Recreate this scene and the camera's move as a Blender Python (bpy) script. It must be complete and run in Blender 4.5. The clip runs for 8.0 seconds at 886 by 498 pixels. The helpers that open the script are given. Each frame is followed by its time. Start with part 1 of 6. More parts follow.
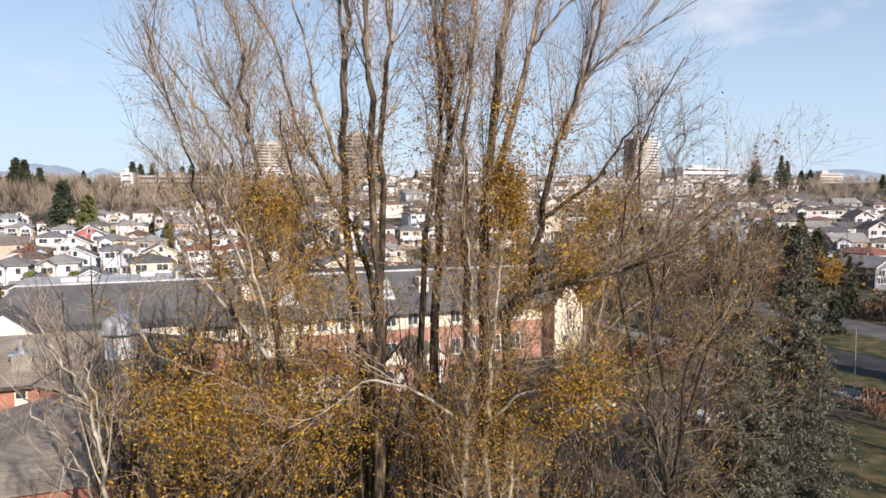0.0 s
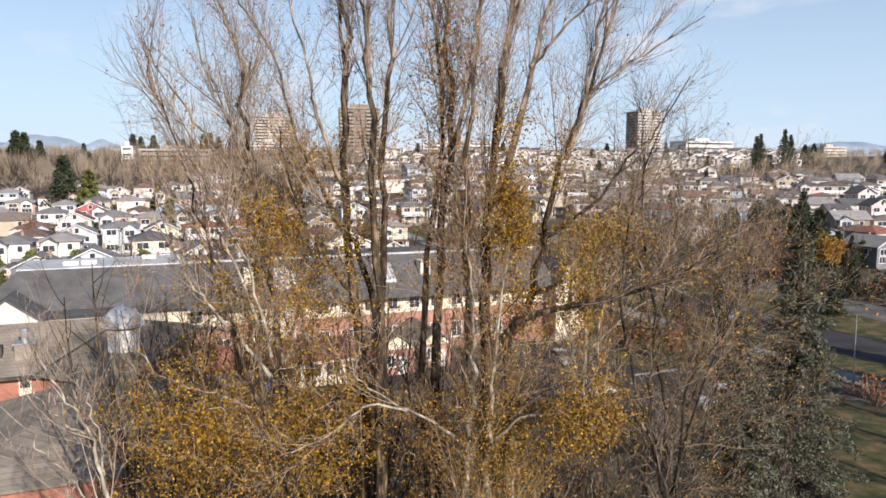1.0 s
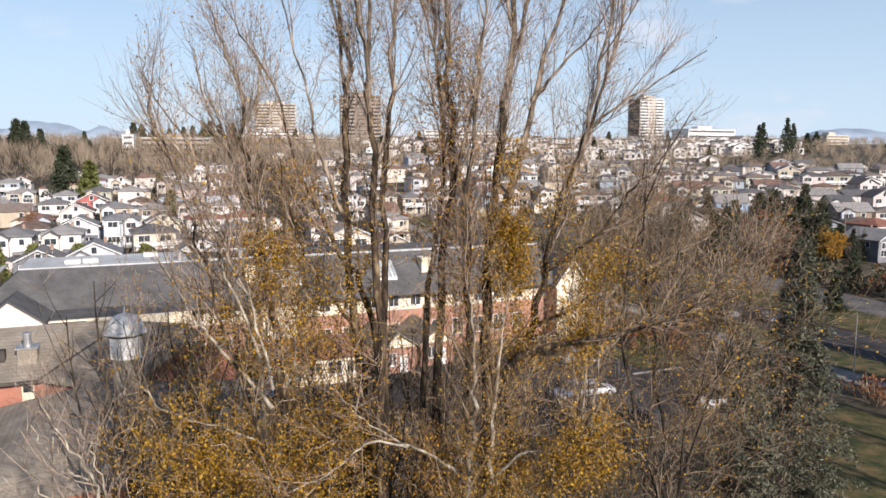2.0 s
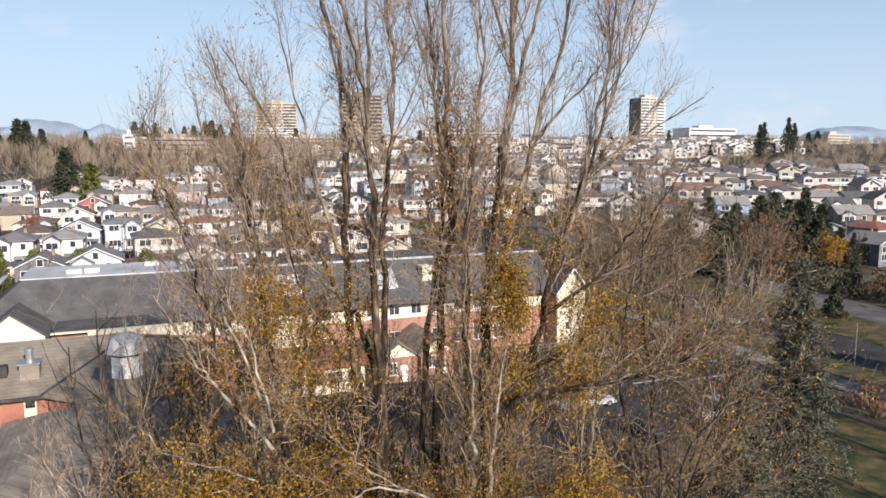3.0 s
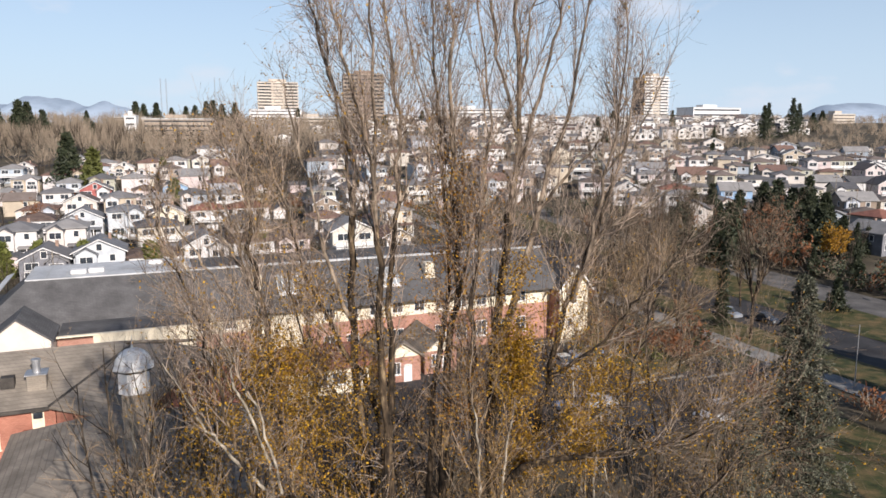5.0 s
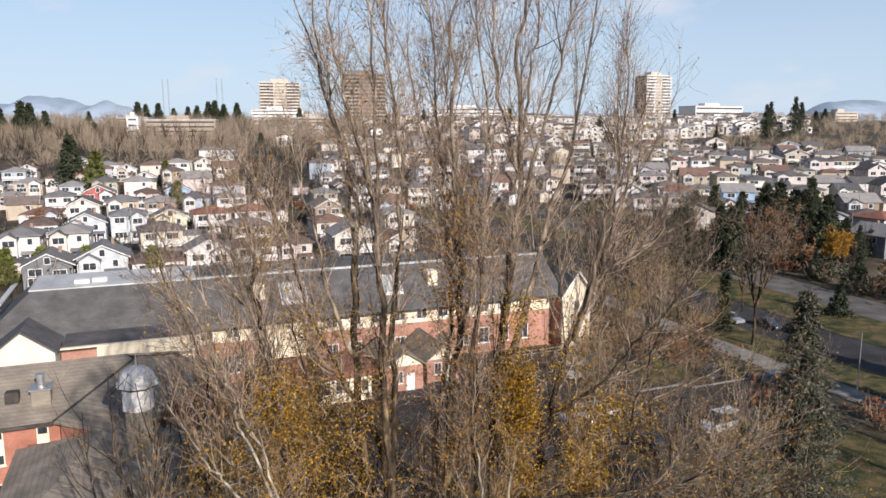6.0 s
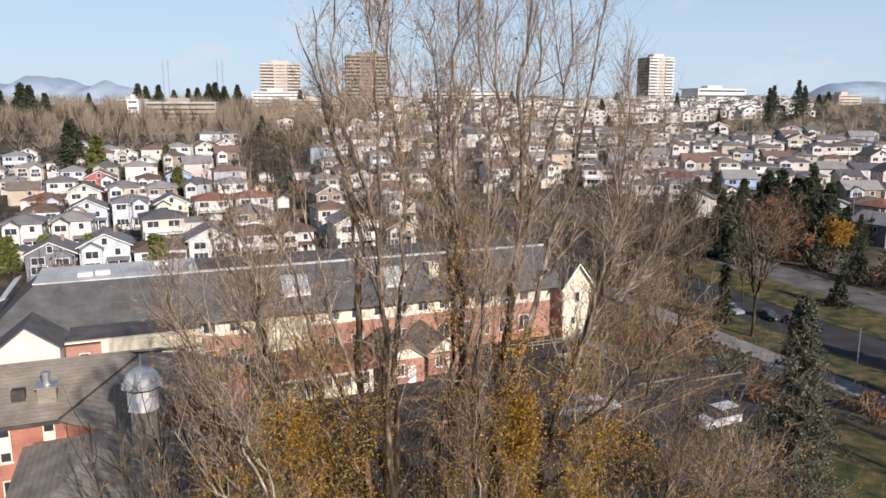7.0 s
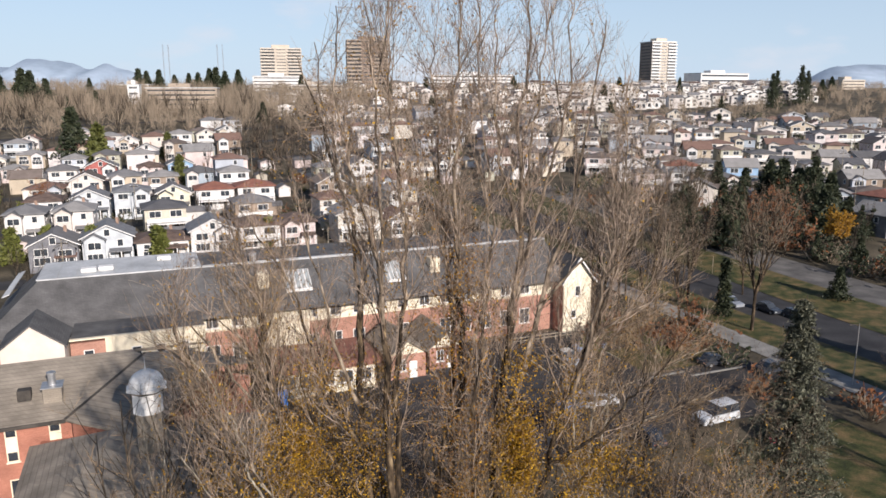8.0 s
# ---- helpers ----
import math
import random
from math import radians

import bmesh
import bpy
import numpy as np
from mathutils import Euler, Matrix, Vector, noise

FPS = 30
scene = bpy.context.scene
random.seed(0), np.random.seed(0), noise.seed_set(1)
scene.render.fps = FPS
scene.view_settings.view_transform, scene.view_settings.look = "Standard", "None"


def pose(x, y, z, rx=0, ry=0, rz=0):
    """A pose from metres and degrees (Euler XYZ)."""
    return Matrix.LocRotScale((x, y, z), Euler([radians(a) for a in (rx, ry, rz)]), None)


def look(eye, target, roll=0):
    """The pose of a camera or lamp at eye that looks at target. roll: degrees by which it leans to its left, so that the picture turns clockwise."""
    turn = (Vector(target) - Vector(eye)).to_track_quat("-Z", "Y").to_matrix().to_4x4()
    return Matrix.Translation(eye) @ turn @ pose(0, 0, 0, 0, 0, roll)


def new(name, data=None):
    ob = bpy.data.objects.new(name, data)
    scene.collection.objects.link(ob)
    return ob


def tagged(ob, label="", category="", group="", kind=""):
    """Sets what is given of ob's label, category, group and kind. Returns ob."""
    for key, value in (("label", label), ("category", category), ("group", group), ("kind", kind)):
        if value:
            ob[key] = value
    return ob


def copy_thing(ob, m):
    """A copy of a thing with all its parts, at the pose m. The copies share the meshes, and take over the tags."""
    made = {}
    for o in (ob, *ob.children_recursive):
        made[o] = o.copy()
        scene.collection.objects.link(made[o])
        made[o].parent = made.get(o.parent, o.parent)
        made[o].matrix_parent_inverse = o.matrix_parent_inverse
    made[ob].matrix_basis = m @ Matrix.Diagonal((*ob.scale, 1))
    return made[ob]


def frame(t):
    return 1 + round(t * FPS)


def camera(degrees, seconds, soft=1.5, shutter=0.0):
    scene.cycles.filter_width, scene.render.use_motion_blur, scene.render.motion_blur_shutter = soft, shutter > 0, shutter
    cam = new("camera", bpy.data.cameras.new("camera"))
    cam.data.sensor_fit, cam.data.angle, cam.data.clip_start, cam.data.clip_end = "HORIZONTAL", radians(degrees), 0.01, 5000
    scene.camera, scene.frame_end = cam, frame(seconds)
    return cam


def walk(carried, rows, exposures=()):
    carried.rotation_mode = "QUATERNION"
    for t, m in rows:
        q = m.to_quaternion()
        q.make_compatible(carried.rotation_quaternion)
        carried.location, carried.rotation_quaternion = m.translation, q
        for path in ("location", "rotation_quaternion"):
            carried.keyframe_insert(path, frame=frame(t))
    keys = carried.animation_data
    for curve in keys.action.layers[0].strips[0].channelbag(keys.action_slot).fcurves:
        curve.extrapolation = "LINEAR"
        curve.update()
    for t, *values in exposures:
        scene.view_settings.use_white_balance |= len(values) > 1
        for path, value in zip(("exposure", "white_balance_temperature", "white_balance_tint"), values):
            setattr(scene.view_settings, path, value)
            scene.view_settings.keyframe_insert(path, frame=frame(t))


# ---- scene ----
cam = camera(62.0, 8.0, soft=1.6)
PATH = [
    (0, (0.684, -1.781, 22.156), (0.711, 0.215, 22.024), -0.1),
    (0.5, (0.715, -1.599, 22.987), (0.739, 0.394, 22.823), 0.1),
    (1, (0.679, -1.569, 23.608), (0.702, 0.419, 23.4), 0.0),
    (1.5, (0.677, -1.438, 24.302), (0.698, 0.548, 24.069), 0.0),
    (3, (0.745, -1.446, 26.463), (0.762, 0.539, 26.213), -0.0),
    (3.5, (0.782, -1.414, 27.156), (0.797, 0.569, 26.898), -0.1),
    (4, (0.757, -1.284, 27.862), (0.77, 0.695, 27.577), 0.0),
    (5.5, (0.585, -1.101, 29.759), (0.593, 0.875, 29.447), -0.1),
    (6, (0.619, -1.056, 30.429), (0.624, 0.919, 30.113), -0.2),
    (6.5, (0.481, -0.965, 31.204), (0.486, 1.006, 30.863), -0.1),
    (7, (0.586, -1.121, 31.97), (0.588, 0.845, 31.604), -0.1),
    (7.5, (0.615, -1.218, 32.701), (0.615, 0.744, 32.312), -0.1),
    (8, (0.623, -1.229, 33.458), (0.621, 0.729, 33.049), -0.1),
]
walk(cam, [(t, look(eye, target, roll)) for t, eye, target, roll in PATH], exposures=[(0.0, 0.54, 6500, 16), (8.0, 0.36, 6500, 16)])

# ---- light ----
SUN_DIR = Vector((0.52, -0.86, 0.44)).normalized()      # towards the sun
ELEV = math.asin(SUN_DIR.z)
world = bpy.data.worlds.new("world")
scene.world = world
world.use_nodes = True
wn, wl = world.node_tree.nodes, world.node_tree.links
wn.clear()
w_out = wn.new("ShaderNodeOutputWorld")
w_bg = wn.new("ShaderNodeBackground")
sky = wn.new("ShaderNodeTexSky")
sky.sky_type, sky.sun_disc = "NISHITA", False
sky.sun_elevation, sky.sun_rotation = ELEV, math.atan2(SUN_DIR.x, SUN_DIR.y)
sky.air_density, sky.dust_density, sky.ozone_density = 1.0, 0.2, 3.0
w_co = wn.new("ShaderNodeTexCoord")
w_map = wn.new("ShaderNodeMapping")
w_map.inputs["Scale"].default_value = (1.0, 1.0, 2.6)
w_noise = wn.new("ShaderNodeTexNoise")
w_noise.inputs["Scale"].default_value, w_noise.inputs["Detail"].default_value = 5.0, 7.0
w_noise.inputs["Roughness"].default_value = 0.55
w_ramp = wn.new("ShaderNodeValToRGB")
w_ramp.color_ramp.elements[0].position, w_ramp.color_ramp.elements[1].position = 0.54, 0.72
w_ramp.color_ramp.elements[1].color = (0.85, 0.85, 0.85, 1)
w_mix = wn.new("ShaderNodeMixRGB")
w_mix.inputs["Color2"].default_value = (7.2, 7.7, 8.3, 1)
w_bg.inputs["Strength"].default_value = 0.079
wl.new(w_co.outputs["Generated"], w_map.inputs["Vector"])
wl.new(w_map.outputs["Vector"], w_noise.inputs["Vector"])
wl.new(w_noise.outputs["Fac"], w_ramp.inputs["Fac"])
wl.new(w_ramp.outputs["Color"], w_mix.inputs["Fac"])
w_sep = wn.new("ShaderNodeSeparateXYZ")
wl.new(w_co.outputs["Generated"], w_sep.inputs[0])
w_low = wn.new("ShaderNodeMapRange")           # pale haze low over the horizon all round
w_low.inputs["From Min"].default_value, w_low.inputs["From Max"].default_value = -0.02, 0.46
w_low.inputs["To Min"].default_value, w_low.inputs["To Max"].default_value = 0.95, 0.0
wl.new(w_sep.outputs["Z"], w_low.inputs["Value"])
w_haze = wn.new("ShaderNodeMixRGB")
w_haze.inputs["Color2"].default_value = (5.5, 7.2, 8.8, 1)
wl.new(w_low.outputs["Result"], w_haze.inputs["Fac"])
wl.new(sky.outputs["Color"], w_haze.inputs["Color1"])
wl.new(w_haze.outputs["Color"], w_mix.inputs["Color1"])
wl.new(w_mix.outputs["Color"], w_bg.inputs["Color"])
wl.new(w_bg.outputs["Background"], w_out.inputs["Surface"])
sun_data = bpy.data.lights.new("sun", "SUN")
sun_data.energy, sun_data.angle, sun_data.color = 5.0, radians(0.5), (1.0, 0.935, 0.84)
sun = new("sun", sun_data)
sun.matrix_world = look((0, 0, 60), Vector((0, 0, 60)) - SUN_DIR)


# ---- materials ----
def material(name, colours, rough=0.85, scale=3.0, fine=40.0, bump=0.15, metal=0.0, by_object=False, by_island=False, wear=0.35, spec=0.3, squash=None):
    """Colours are mixed by two scales of noise, or picked by object or by loose piece."""
    m = bpy.data.materials.new(name)
    m.use_nodes = True
    n, l = m.node_tree.nodes, m.node_tree.links
    b = n["Principled BSDF"]
    b.inputs["Roughness"].default_value, b.inputs["Metallic"].default_value = rough, metal
    b.inputs["Specular IOR Level"].default_value = spec
    co = n.new("ShaderNodeTexCoord")
    big = n.new("ShaderNodeTexNoise")
    big.inputs["Scale"].default_value, big.inputs["Detail"].default_value = scale, 5.0
    small = n.new("ShaderNodeTexNoise")
    small.inputs["Scale"].default_value, small.inputs["Detail"].default_value = fine, 3.0
    where = co.outputs["Object"]
    if squash:
        mp = n.new("ShaderNodeMapping")
        mp.inputs["Scale"].default_value = squash
        l.new(where, mp.inputs["Vector"])
        where = mp.outputs["Vector"]
    l.new(where, big.inputs["Vector"])
    l.new(where, small.inputs["Vector"])
    ramp = n.new("ShaderNodeValToRGB")
    e = ramp.color_ramp.elements
    for k, c in enumerate(colours):
        at = k / max(1, len(colours) - 1)
        if not (by_object or by_island):
            at = 0.3 + 0.4 * at
        el = e[k] if k < 2 else e.new(at)
        el.position, el.color = at, (*c, 1)
    if len(colours) == 1:
        e[1].color = (*colours[0], 1)
    if by_object or by_island:
        ramp.color_ramp.interpolation = "LINEAR" if by_island else "CONSTANT"
        if by_object:
            for k in range(len(colours)):
                e[k].position = k / len(colours)
            src = n.new("ShaderNodeObjectInfo").outputs["Random"]
        else:
            src = n.new("ShaderNodeNewGeometry").outputs["Random Per Island"]
        l.new(src, ramp.inputs["Fac"])
    else:
        l.new(big.outputs["Fac"], ramp.inputs["Fac"])
    grain = n.new("ShaderNodeMixRGB")
    grain.blend_type = "MULTIPLY"
    grain.inputs["Fac"].default_value = 1.0
    lift = n.new("ShaderNodeMapRange")
    lift.inputs["From Min"].default_value, lift.inputs["From Max"].default_value = 0.3, 0.7
    lift.inputs["To Min"].default_value, lift.inputs["To Max"].default_value = 1.0 - wear, 1.0 + 0.5 * wear
    both = n.new("ShaderNodeMath")
    both.operation = "ADD"
    half = n.new("ShaderNodeMath")
    half.operation = "MULTIPLY"
    half.inputs[1].default_value = 0.5
    l.new(big.outputs["Fac"], both.inputs[0])
    l.new(small.outputs["Fac"], both.inputs[1])
    l.new(both.outputs[0], half.inputs[0])
    l.new(half.outputs[0], lift.inputs["Value"])
    l.new(ramp.outputs["Color"], grain.inputs["Color1"])
    l.new(lift.outputs["Result"], grain.inputs["Color2"])
    l.new(grain.outputs["Color"], b.inputs["Base Color"])
    if bump:
        bp = n.new("ShaderNodeBump")
        bp.inputs["Strength"].default_value, bp.inputs["Distance"].default_value = bump, 0.05
        l.new(small.outputs["Fac"], bp.inputs["Height"])
        l.new(bp.outputs["Normal"], b.inputs["Normal"])
    return m


def rows_material(name, light, dark, course, along, rough=0.9, offset=0.5):
    """Shingles or bricks: courses of small pieces with thin darker joints."""
    m = bpy.data.materials.new(name)
    m.use_nodes = True
    n, l = m.node_tree.nodes, m.node_tree.links
    b = n["Principled BSDF"]
    b.inputs["Roughness"].default_value = rough
    b.inputs["Specular IOR Level"].default_value = 0.2
    co = n.new("ShaderNodeTexCoord")
    sep = n.new("ShaderNodeSeparateXYZ")
    l.new(co.outputs["Object"], sep.inputs[0])
    add = n.new("ShaderNodeMath")
    l.new(sep.outputs["X"], add.inputs[0])
    l.new(sep.outputs["Y"], add.inputs[1])
    com = n.new("ShaderNodeCombineXYZ")
    l.new(add.outputs[0], com.inputs["X"])
    l.new(sep.outputs["Z"], com.inputs["Y"])
    br = n.new("ShaderNodeTexBrick")
    br.offset = offset
    br.inputs["Scale"].default_value = 1.0
    br.inputs["Brick Width"].default_value, br.inputs["Row Height"].default_value = along, course
    br.inputs["Mortar Size"].default_value = course * 0.09
    br.inputs["Color1"].default_value, br.inputs["Color2"].default_value = (*light, 1), (*dark, 1)
    br.inputs["Mortar"].default_value = (*[0.82 * c for c in dark], 1)
    l.new(com.outputs[0], br.inputs["Vector"])
    big = n.new("ShaderNodeTexNoise")
    big.inputs["Scale"].default_value, big.inputs["Detail"].default_value = 0.5, 8.0
    l.new(co.outputs["Object"], big.inputs["Vector"])
    lift = n.new("ShaderNodeMapRange")
    lift.inputs["From Min"].default_value, lift.inputs["From Max"].default_value = 0.3, 0.7
    lift.inputs["To Min"].default_value, lift.inputs["To Max"].default_value = 0.72, 1.22
    l.new(big.outputs["Fac"], lift.inputs["Value"])
    mul = n.new("ShaderNodeMixRGB")
    mul.blend_type = "MULTIPLY"
    mul.inputs["Fac"].default_value = 1.0
    l.new(br.outputs["Color"], mul.inputs["Color1"])
    l.new(lift.outputs["Result"], mul.inputs["Color2"])
    l.new(mul.outputs["Color"], b.inputs["Base Color"])
    bp = n.new("ShaderNodeBump")
    bp.inputs["Strength"].default_value, bp.inputs["Distance"].default_value = 0.4, 0.03
    l.new(br.outputs["Fac"], bp.inputs["Height"])
    bp.invert = True
    l.new(bp.outputs["Normal"], b.inputs["Normal"])
    return m


def leaf_material(name, colours, rough=0.6, through_light=0.3):
    m = material(name, colours, rough=rough, scale=0.6, fine=6.0, bump=0.0, by_island=True, wear=0.25)
    n, l = m.node_tree.nodes, m.node_tree.links
    b = n["Principled BSDF"]
    tr = n.new("ShaderNodeBsdfTranslucent")
    mx = n.new("ShaderNodeMixShader")
    mx.inputs[0].default_value = through_light
    l.new(b.inputs["Base Color"].links[0].from_socket, tr.inputs["Color"])
    l.new(b.outputs[0], mx.inputs[1])
    l.new(tr.outputs[0], mx.inputs[2])
    l.new(mx.outputs[0], n["Material Output"].inputs["Surface"])
    return m


M_EARTH = material("earth", [(0.045, 0.038, 0.024), (0.08, 0.066, 0.042), (0.13, 0.105, 0.07)], scale=0.12, fine=2.0, bump=0.4, wear=0.5)
M_GRASS = material("grass", [(0.036, 0.047, 0.012), (0.062, 0.070, 0.020), (0.115, 0.09, 0.036), (0.15, 0.10, 0.045)], scale=0.5, fine=7.0, bump=0.6, wear=0.75)
M_ASPHALT = material("asphalt", [(0.034, 0.033, 0.035), (0.05, 0.049, 0.05)], scale=0.25, fine=8.0, bump=0.2, wear=0.45, rough=0.85)
M_OLD_ASPHALT = material("worn_asphalt", [(0.10, 0.096, 0.092), (0.15, 0.142, 0.132)], scale=0.3, fine=8.0, bump=0.2, wear=0.5)
M_CONCRETE = material("concrete", [(0.2, 0.195, 0.18), (0.28, 0.27, 0.25)], scale=0.5, fine=9.0, bump=0.15)
M_PAINT_LINE = material("line_paint", [(0.6, 0.6, 0.55), (0.5, 0.45, 0.3)], scale=0.6, fine=9.0, wear=0.5)
M_SHINGLE = rows_material("grey_shingle", (0.27, 0.235, 0.19), (0.235, 0.203, 0.165), 0.16, 0.4)
M_SLATE = rows_material("dark_shingle", (0.115, 0.113, 0.112), (0.098, 0.096, 0.096), 0.14, 0.33)
M_BRICK = rows_material("red_brick", (0.42, 0.19, 0.135), (0.35, 0.15, 0.105), 0.075, 0.22)
M_PINK_BRICK = rows_material("pale_red_brick", (0.45, 0.25, 0.19), (0.38, 0.20, 0.15), 0.075, 0.22)
M_CREAM = material("cream_render", [(0.72, 0.64, 0.48), (0.78, 0.71, 0.56)], scale=0.6, fine=12.0, bump=0.1, wear=0.15)
M_PALE_CREAM = material("pale_cream_boards", [(0.62, 0.56, 0.49), (0.67, 0.61, 0.54)], scale=0.6, fine=12.0, bump=0.1, wear=0.14)
M_WHITE = material("white_paint", [(0.68, 0.67, 0.64), (0.75, 0.74, 0.72)], scale=0.8, fine=12.0, bump=0.05, wear=0.15, rough=0.6)
M_METAL_ROOF = material("pale_metal_roof", [(0.42, 0.43, 0.43), (0.52, 0.53, 0.53)], scale=0.35, fine=3.0, bump=0.1, wear=0.25, rough=0.6)
M_DOME = material("zinc", [(0.55, 0.55, 0.54), (0.66, 0.66, 0.64)], scale=1.2, fine=9.0, wear=0.3, rough=0.55)
M_STEEL = material("galvanised_steel", [(0.40, 0.41, 0.42), (0.5, 0.5, 0.5)], scale=2.0, fine=20.0, metal=0.7, rough=0.45)
M_GLASS = material("window_glass", [(0.03, 0.035, 0.045), (0.06, 0.07, 0.08)], scale=0.7, fine=3.0, bump=0.0, rough=0.12, spec=0.6)
M_SKYLIGHT = material("skylight_glass", [(0.26, 0.29, 0.30), (0.38, 0.40, 0.40)], scale=1.0, fine=5.0, bump=0.0, rough=0.2, spec=0.5)
M_DARK = material("dark_trim", [(0.05, 0.045, 0.04), (0.08, 0.07, 0.06)], scale=1.0, fine=9.0)
M_HOUSE = material("house_siding", [(0.60, 0.59, 0.57), (0.54, 0.49, 0.40), (0.62, 0.58, 0.57), (0.59, 0.50, 0.48), (0.62, 0.61, 0.60), (0.42, 0.45, 0.50), (0.60, 0.56, 0.49), (0.34, 0.39, 0.44), (0.61, 0.60, 0.59), (0.46, 0.39, 0.30), (0.59, 0.54, 0.49), (0.28, 0.22, 0.17), (0.61, 0.57, 0.54), (0.40, 0.39, 0.31)], scale=0.3, fine=5.0, by_object=True, wear=0.3, bump=0.05)
M_HOUSE_WHITE = material("worn_white_siding", [(0.58, 0.57, 0.56), (0.64, 0.63, 0.62)], scale=0.8, fine=9.0, wear=0.25, bump=0.05)
M_SLATE_SIDING = material("slate_grey_siding", [(0.15, 0.155, 0.17), (0.20, 0.20, 0.215)], scale=0.8, fine=9.0, wear=0.25, bump=0.05)
M_PEARL_SIDING = material("pearl_grey_siding", [(0.46, 0.49, 0.52), (0.52, 0.55, 0.57)], scale=0.8, fine=9.0, wear=0.25, bump=0.05)
M_PINK_SIDING = material("pale_pink_siding", [(0.56, 0.47, 0.46), (0.60, 0.52, 0.50)], scale=0.8, fine=9.0, wear=0.25, bump=0.05)
M_BROWN_ROOF = material("brown_roof", [(0.115, 0.082, 0.068), (0.16, 0.115, 0.095)], scale=0.8, fine=8.0, wear=0.3)
M_GREY_ROOF = material("grey_roof", [(0.16, 0.165, 0.175), (0.21, 0.215, 0.225)], scale=0.8, fine=8.0, wear=0.3)
M_HOUSE_ROOF = material("house_roof", [(0.175, 0.17, 0.17), (0.105, 0.105, 0.112), (0.19, 0.155, 0.135), (0.25, 0.245, 0.24), (0.135, 0.11, 0.097), (0.19, 0.188, 0.19), (0.20, 0.125, 0.10), (0.13, 0.128, 0.13), (0.28, 0.27, 0.26)], scale=0.5, fine=6.0, by_object=True, wear=0.35)
M_CHIMNEY = material("old_brick", [(0.24, 0.16, 0.12), (0.32, 0.22, 0.17)], scale=2.0, fine=9.0, wear=0.3)
M_RED_SIDING = material("red_siding", [(0.36, 0.11, 0.10), (0.44, 0.15, 0.13)], scale=1.0, fine=8.0, wear=0.25)
M_BLUE_SIDING = material("blue_siding", [(0.24, 0.38, 0.55), (0.30, 0.43, 0.60)], scale=1.0, fine=8.0, wear=0.2)
M_YELLOW_SIDING = material("yellow_siding", [(0.62, 0.57, 0.43), (0.68, 0.63, 0.49)], scale=1.0, fine=8.0, wear=0.2)
M_RED_ROOF = material("red_roof", [(0.22, 0.095, 0.07), (0.27, 0.12, 0.085)], scale=0.8, fine=8.0, wear=0.3)
M_TOWER = material("tower_concrete", [(0.34, 0.28, 0.22), (0.40, 0.33, 0.26)], scale=0.1, fine=1.0, wear=0.15)
M_TOWER_PALE = material("tower_pale", [(0.46, 0.40, 0.33), (0.52, 0.46, 0.38)], scale=0.1, fine=1.0, wear=0.15)
M_TOWER_BROWN = material("tower_brown", [(0.20, 0.15, 0.12), (0.25, 0.19, 0.15)], scale=0.1, fine=1.0, wear=0.15)
# bark mottling, deepened so that shaded crevices and sunlit edges are in the colour
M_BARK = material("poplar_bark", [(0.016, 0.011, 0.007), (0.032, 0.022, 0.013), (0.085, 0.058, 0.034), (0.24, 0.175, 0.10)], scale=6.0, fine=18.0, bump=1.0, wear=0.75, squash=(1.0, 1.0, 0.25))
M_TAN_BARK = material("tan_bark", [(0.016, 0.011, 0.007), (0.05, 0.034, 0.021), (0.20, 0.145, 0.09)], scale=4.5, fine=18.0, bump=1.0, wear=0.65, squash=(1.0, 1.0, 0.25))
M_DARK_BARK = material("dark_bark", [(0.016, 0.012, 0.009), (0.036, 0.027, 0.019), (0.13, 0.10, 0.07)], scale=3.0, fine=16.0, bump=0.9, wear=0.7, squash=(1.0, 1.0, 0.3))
M_PALE_BARK = material("pale_bark", [(0.10, 0.085, 0.065), (0.30, 0.26, 0.20), (0.46, 0.41, 0.33)], scale=5.0, fine=16.0, bump=0.6, wear=0.5, squash=(1.0, 1.0, 0.35))
M_LIMB = material("tan_limb_bark", [(0.05, 0.036, 0.025), (0.17, 0.13, 0.092), (0.40, 0.32, 0.24)], scale=4.0, fine=18.0, bump=0.6, wear=0.5, squash=(1.0, 1.0, 0.3))
# near-black and pale twigs mixed: shaded gaps and sunlit twigs put into colour
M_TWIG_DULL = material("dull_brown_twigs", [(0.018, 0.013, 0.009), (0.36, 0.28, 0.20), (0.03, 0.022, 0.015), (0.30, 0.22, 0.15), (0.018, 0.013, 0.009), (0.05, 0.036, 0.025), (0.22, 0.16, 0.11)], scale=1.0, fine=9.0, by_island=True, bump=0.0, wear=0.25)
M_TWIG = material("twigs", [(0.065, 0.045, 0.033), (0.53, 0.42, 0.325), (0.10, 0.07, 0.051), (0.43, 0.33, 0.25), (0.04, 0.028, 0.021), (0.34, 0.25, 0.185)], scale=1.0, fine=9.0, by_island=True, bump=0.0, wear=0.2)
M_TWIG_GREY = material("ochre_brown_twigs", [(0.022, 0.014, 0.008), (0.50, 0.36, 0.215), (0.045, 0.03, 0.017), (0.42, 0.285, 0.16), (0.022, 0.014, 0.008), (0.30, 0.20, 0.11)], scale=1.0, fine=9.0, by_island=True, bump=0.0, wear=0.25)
M_TWIG_FAR = material("far_twigs", [(0.13, 0.103, 0.075), (0.31, 0.25, 0.185), (0.18, 0.138, 0.10)], scale=0.5, fine=3.0, by_island=True, bump=0.0, wear=0.2)
